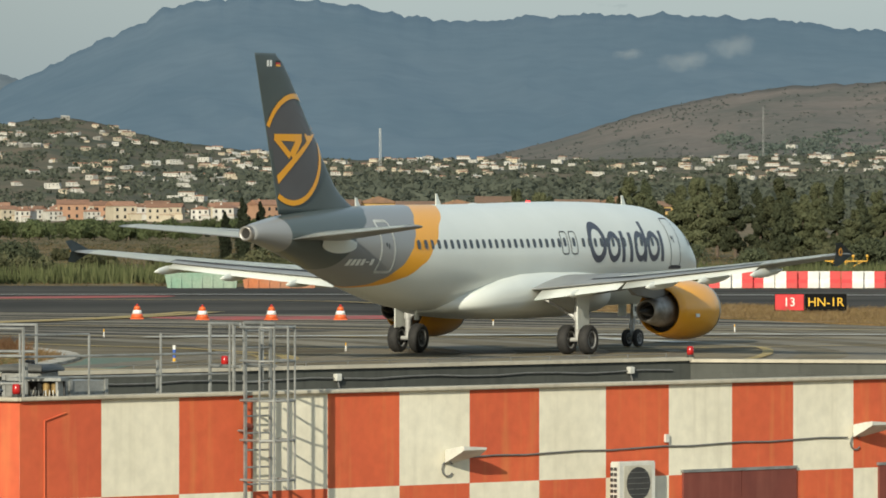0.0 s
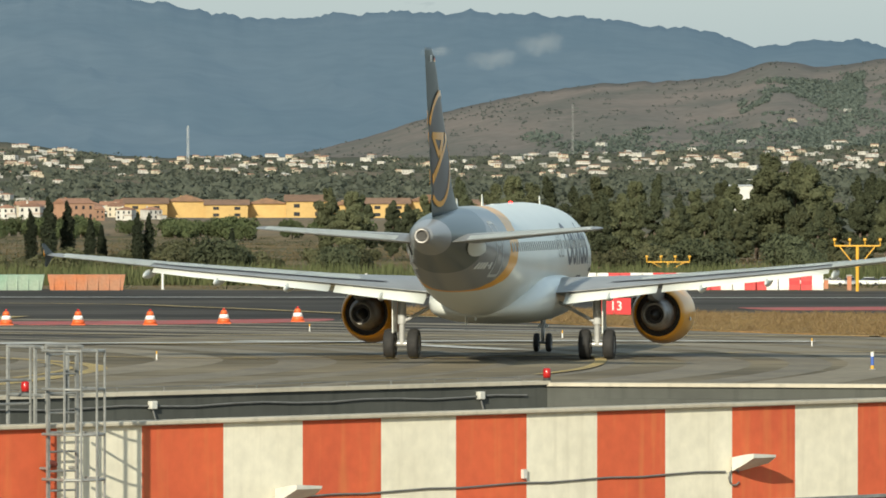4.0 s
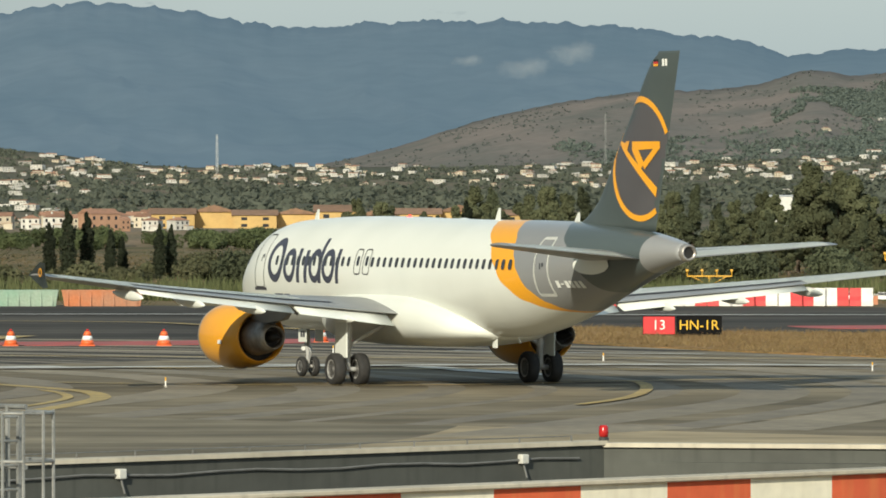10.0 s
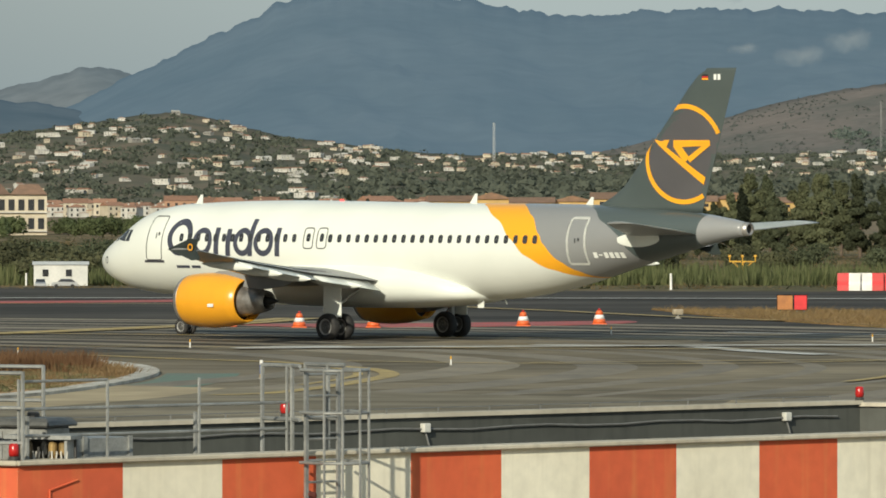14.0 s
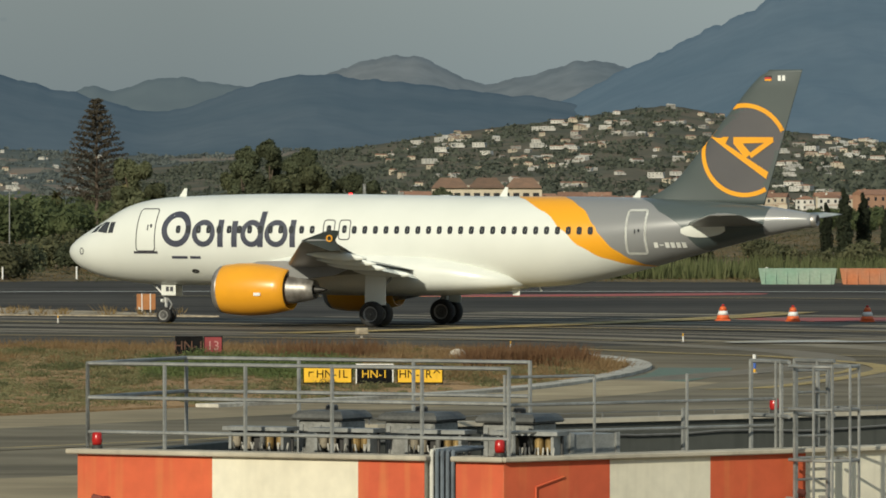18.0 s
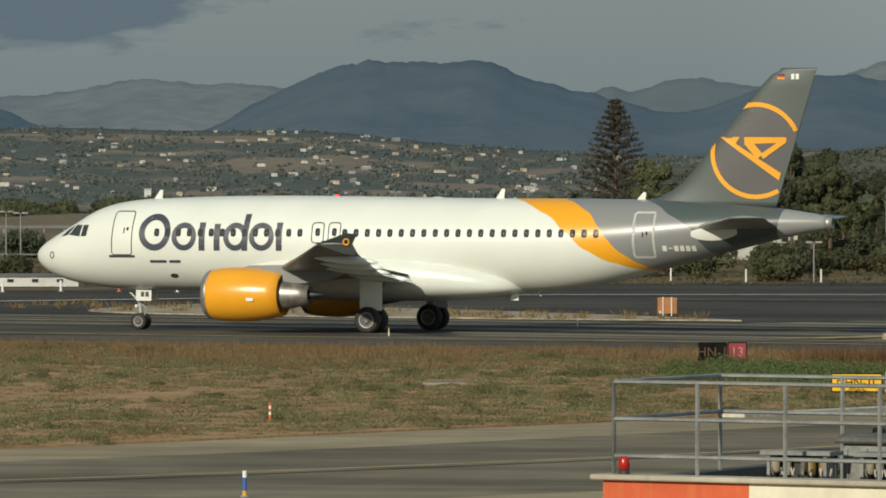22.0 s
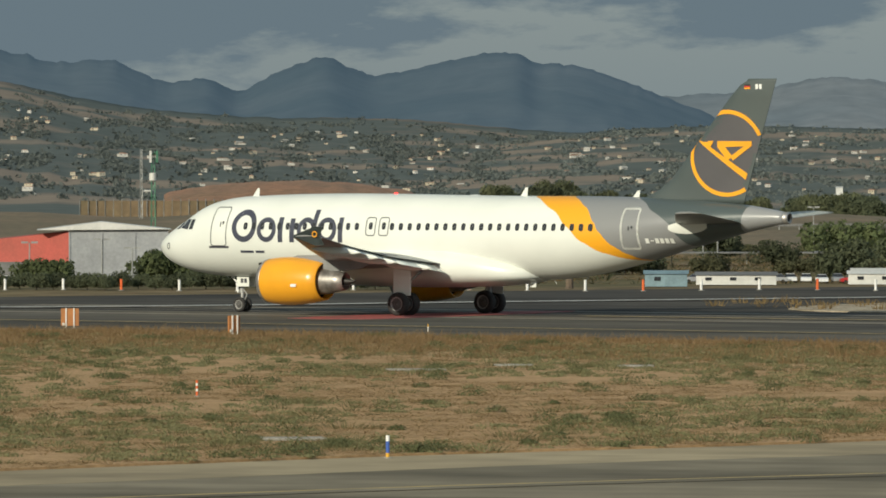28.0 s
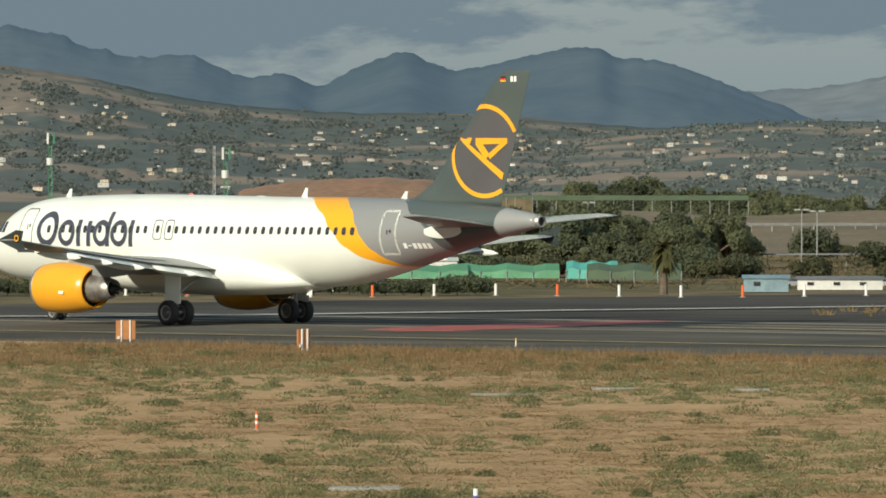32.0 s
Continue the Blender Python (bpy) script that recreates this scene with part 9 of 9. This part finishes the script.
for az, d, w_, mt, h in ((15.7, 485, 7.5, TARP_G, 0.85), (14.95, 486, 7.0, TARP_G, 0.85), (14.28, 484, 3.4, TARP_T, 1.05), (13.95, 480, 6.2, TARP_O, 0.95)):
    t = thing("tarpaulin_shelter", "low shelter under a coloured tarpaulin", "shelter", "tarpaulin shelters", m=put(az, d))
    bm = bmesh.new()
    rows = []
    for k in range(9):
        x = -w_ / 2 + w_ * k / 8
        sag = 0.10 * math.sin(k * 1.9)
        rows.append([(x, -2, 0.2), (x, -1.9, h * 0.8 + sag), (x, 0, h + 0.25 + sag), (x, 1.9, h * 0.8 + sag), (x, 2, 0.2)])
    rings(bm, rows)
    bmesh.ops.recalc_face_normals(bm, faces=bm.faces)
    part("tarpaulin", bm, mt, t)
    for k in range(5):
        bm = bmesh.new()
        rod(bm, (-w_ / 2 + w_ * k / 4, -2.0, -0.06), (-w_ / 2 + w_ * k / 4, -2.0, h * 0.8), 0.04, n=5)
        part("pole", bm, GALV, t)
# carports
for az, d, w_ in ((12.1, 560, 16), (11.0, 566, 14)):
    t = thing("carport", "flat grey carport roof on steel posts", "carport", "carports", m=put(az, d))
    bm = bmesh.new()
    box(bm, (0, 0, 1.0), (w_, 5, 0.1))
    part("roof", bm, SHEET_D, t)
    for k in range(6):
        x = -w_ / 2 + 0.4 + (w_ - 0.8) * k / 5
        bm = bmesh.new()
        rod(bm, (x, -1.5, -0.06), (x, -1.5, 0.97), 0.04, n=6)
        rod(bm, (x, -1.5, 0.55), (x + 0.42, -1.5, 0.97), 0.03, n=5)
        part("post", bm, GALV, t)
# earth mound with a fence before it
bm = bmesh.new()
rows = []
for k in range(9):
    row = []
    for i in range(61):
        az = 15.0 + 2.1 * i / 60
        s = math.sin(math.pi * i / 60) ** 0.6
        zz = (5.3 + 1.7 * s + 0.25 * noise.noise(Vector((az * 6, k * 0.3, 0)))) * math.sin(math.pi * min(1, 0.02 + k / 8)) ** 0.5
        row.append(tuple(polar(az, 760 + 10 * k, max(zz, -0.2))))
    rows.append(row)
me = bpy.data.meshes.new("earth_mound")
me.from_pydata([v for r_ in rows for v in r_], [], [(k * 61 + i + 1, k * 61 + i, (k + 1) * 61 + i, (k + 1) * 61 + i + 1) for k in range(8) for i in range(60)])
me.materials.append(EARTH)
tagged(new("earth_mound", me), "long reddish mound of bare earth", "mound", kind="structure")
fn_ = thing("panel_fence", "long tan panel fence before the earth mound", "fence", m=put(16.6, 740))
for k in range(44):
    bm = bmesh.new()
    box(bm, (-15 + 0.9 * k, 0.1 * math.sin(k), 3.95), (0.86, 0.08, 1.7))
    part("panel", bm, FIELD, fn_)
for k in range(45):
    bm = bmesh.new()
    rod(bm, (-15.45 + 0.9 * k, -0.1, -0.06), (-15.45 + 0.9 * k, -0.1, 5.0), 0.05, n=4)
    part("post", bm, GALV, fn_)
bm = bmesh.new()
vs = []
for i in range(31):
    az = 9.3 + 10.2 * i / 30
    vs.append([bm.verts.new(polar(az, 640, -0.1)), bm.verts.new(polar(az, 725, 3.4 + 0.3 * math.sin(i))), bm.verts.new(polar(az, 800, -0.1))])
for a, b in zip(vs, vs[1:]):
    for j in range(2):
        bm.faces.new((b[j], a[j], a[j + 1], b[j + 1]))
bmesh.ops.recalc_face_normals(bm, faces=bm.faces)
tagged(part("bank", bm, FIELD), "low bank of brown fields", "field", kind="structure")
hn = thing("green_netting", "long green netting along the bank", "netting", m=put(14.0, 742))
bm = bmesh.new()
box(bm, (0, 0, 4.9), (26, 0.3, 0.5))
part("net", bm, TARP_O, hn)
for k in range(14):
    bm = bmesh.new()
    rod(bm, (-13 + 2 * k, 0, 2.5), (-13 + 2 * k, 0, 5.1), 0.05, n=5)
    part("post", bm, GALV, hn)
# far hedge of the orchard road, guard rail
gr_ = thing("guard_rail", "pale guard rail along the bank", "guard rail", m=put(12.4, 688))
bm = bmesh.new()
box(bm, (0, 0, 2.5), (34, 0.1, 0.26))
part("rail", bm, SHEET_D, gr_)
for k in range(18):
    bm = bmesh.new()
    box(bm, (-17 + 2 * k, 0.1, 2.1), (0.1, 0.1, 0.9))
    part("post", bm, GALV, gr_)


# parked cars
CARP = [mat("silver car paint", (0.45, 0.46, 0.47), 0.3, 0.5, scale=1, var=0.05), mat("white car paint", (0.72, 0.72, 0.71), 0.3, scale=1, var=0.05), mat("dark car paint", (0.05, 0.055, 0.065), 0.3, 0.2, scale=1, var=0.05), mat("red car paint", (0.42, 0.03, 0.03), 0.3, scale=1, var=0.05)]


def car(paint, label):
    t = thing("car", label, "car", "parked cars")
    prof = [(-2.1, 0.35), (-2.1, 0.75), (-1.75, 0.9), (-1.0, 1.0), (2.0, 0.95), (2.1, 0.7), (2.1, 0.35)]
    bm = bmesh.new()
    rings(bm, [[(x, y, z) for x, z in prof] for y in (-0.85, -0.8, 0.8, 0.85)])
    bmesh.ops.recalc_face_normals(bm, faces=bm.faces)
    part("body", bm, paint, t)
    bm = bmesh.new()
    rings(bm, [[(x, y * s, z) for x, z, s in ((-1.15, 0.95, 1), (-0.55, 1.42, 0.86), (1.1, 1.45, 0.86), (1.85, 0.95, 1))] for y in (-0.78, 0.78)])
    bmesh.ops.recalc_face_normals(bm, faces=bm.faces)
    part("cabin_glass", bm, PANE, t)
    bm = bmesh.new()
    box(bm, (0.25, 0, 1.46), (1.6, 1.3, 0.05), 0, 0.02)
    part("roof", bm, paint, t)
    for x in (-1.3, 1.3):
        for y in (-0.8, 0.8):
            bm = bmesh.new()
            lathe(bm, [(y - 0.1, 0.31), (y + 0.1, 0.31)], (x, 0, 0.31), "Y", 14)
            part("wheel", bm, RUBBER, t)
    return t


CARS = [car(p, l + " beyond the runway") for p, l in zip(CARP, ("parked silver car", "parked white car", "parked dark car", "parked red car"))]
rc = random.Random(9)
SEEN = set()
spots = [(-4.2 - 0.15 * k, 470 + 12 * q + 3 * rc.random()) for k in range(20) for q in range(3) if rc.random() < 0.8]
spots += [(10.6 + 0.13 * k, 458 + 4 * rc.random()) for k in range(17)] + [(18.0 + 0.14 * k, 452) for k in range(5)] + [(16.5, 462), (16.3, 462), (16.0, 460), (3.9, 462), (3.7, 463)]
for az, d in spots:
    s = CARS[rc.choices(range(4), (4, 4, 3, 1))[0]]
    m = put(az, d, -0.06, az + rc.choice((0, 90, 95, 8)))
    if s.name in SEEN:
        copy_thing(s, m).scale = (0.42,) * 3
    else:
        SEEN.add(s.name)
        s.matrix_basis = m
        s.scale = (0.42,) * 3
for s in CARS:
    if s.name not in SEEN:
        s.matrix_basis = put(-5.0, 480, -0.06)


# ---- what moves ----
# seconds, x, y of the airliner between its main wheels, and its turn in degrees
TAXI = [
    (0.0, 3.88, 246.75, -28.21),
    (0.5, 5.18, 249.90, -26.07),
    (1.0, 6.39, 251.93, -23.89),
    (1.5, 7.58, 255.31, -21.69),
    (2.0, 8.62, 258.07, -19.44),
    (2.5, 9.26, 250.44, -17.18),
    (3.0, 9.85, 245.30, -14.93),
    (3.5, 10.57, 248.42, -12.69),
    (4.0, 11.22, 251.50, -10.49),
    (4.5, 11.77, 254.75, -8.31),
    (5.0, 12.23, 258.62, -6.12),
    (5.5, 12.58, 262.86, -3.86),
    (6.0, 12.77, 266.24, -1.49),
    (6.5, 12.75, 267.43, 1.03),
    (7.0, 12.48, 265.86, 3.72),
    (7.5, 11.99, 261.66, 6.57),
    (8.0, 11.34, 256.58, 9.56),
    (8.5, 10.56, 252.90, 12.68),
    (9.0, 9.69, 249.05, 15.84),
    (9.5, 8.95, 251.47, 19.02),
    (10.0, 8.02, 253.94, 22.19),
    (10.5, 6.92, 256.30, 25.33),
    (11.0, 5.70, 258.68, 28.43),
    (11.5, 4.38, 261.23, 31.51),
    (12.0, 2.88, 263.63, 34.66),
    (12.5, 1.24, 269.49, 37.95),
    (13.0, -0.50, 287.04, 41.40),
    (13.5, -2.57, 292.24, 45.00),
    (14.0, -4.80, 296.49, 48.70),
    (14.5, -7.18, 299.38, 52.39),
    (15.0, -9.69, 301.73, 55.93),
    (15.5, -12.35, 304.18, 59.22),
    (16.0, -15.15, 306.88, 62.12),
    (16.5, -17.95, 308.23, 64.59),
    (17.0, -20.87, 309.70, 66.64),
    (17.5, -23.84, 310.60, 68.34),
    (18.0, -26.88, 311.67, 69.78),
    (18.5, -29.95, 312.53, 71.05),
    (19.0, -33.06, 313.48, 72.25),
    (19.5, -36.33, 315.35, 73.44),
    (20.0, -39.54, 316.37, 74.60),
    (20.5, -42.85, 318.10, 75.71),
    (21.0, -46.19, 319.67, 76.70),
    (21.5, -49.54, 320.98, 77.56),
    (22.0, -50.24, 305.55, 78.21),
    (22.5, -52.72, 302.50, 78.74),
    (23.0, -56.01, 304.80, 79.12),
    (23.5, -60.30, 312.28, 79.35),
    (24.0, -65.40, 323.81, 79.40),
    (24.5, -68.86, 326.76, 79.21),
    (25.0, -71.85, 327.81, 78.75),
    (25.5, -74.73, 328.81, 77.99),
    (26.0, -77.52, 329.82, 76.92),
    (26.5, -80.24, 330.93, 75.54),
    (27.0, -82.89, 332.08, 73.90),
    (27.5, -85.45, 333.16, 72.11),
    (28.0, -88.05, 334.62, 70.27),
    (28.5, -90.63, 336.13, 68.50),
    (29.0, -93.17, 337.74, 66.83),
    (29.5, -95.62, 339.31, 65.31),
    (30.0, -97.90, 340.65, 63.94),
    (30.5, -98.74, 337.19, 62.72),
    (31.0, -98.51, 330.28, 61.69),
    (31.5, -99.62, 328.97, 60.75),
    (32.0, -102.10, 333.29, 59.92),
]


def motions():
    walk(airliner, [(t, pose(x, y, 0, 0, 0, turn)) for t, x, y, turn in TAXI])
    # wheels roll with the speed of taxiing
    for wh in WHEELS:
        base = wh.location.copy()
        r = 0.38 if base.y > 5 else 0.585
        rows = [(k / 15, Matrix.Translation(base) @ Matrix.Rotation(-6.4 * k / 15 / r, 4, "X")) for k in range(481)]
        walk(wh, rows)


motions()
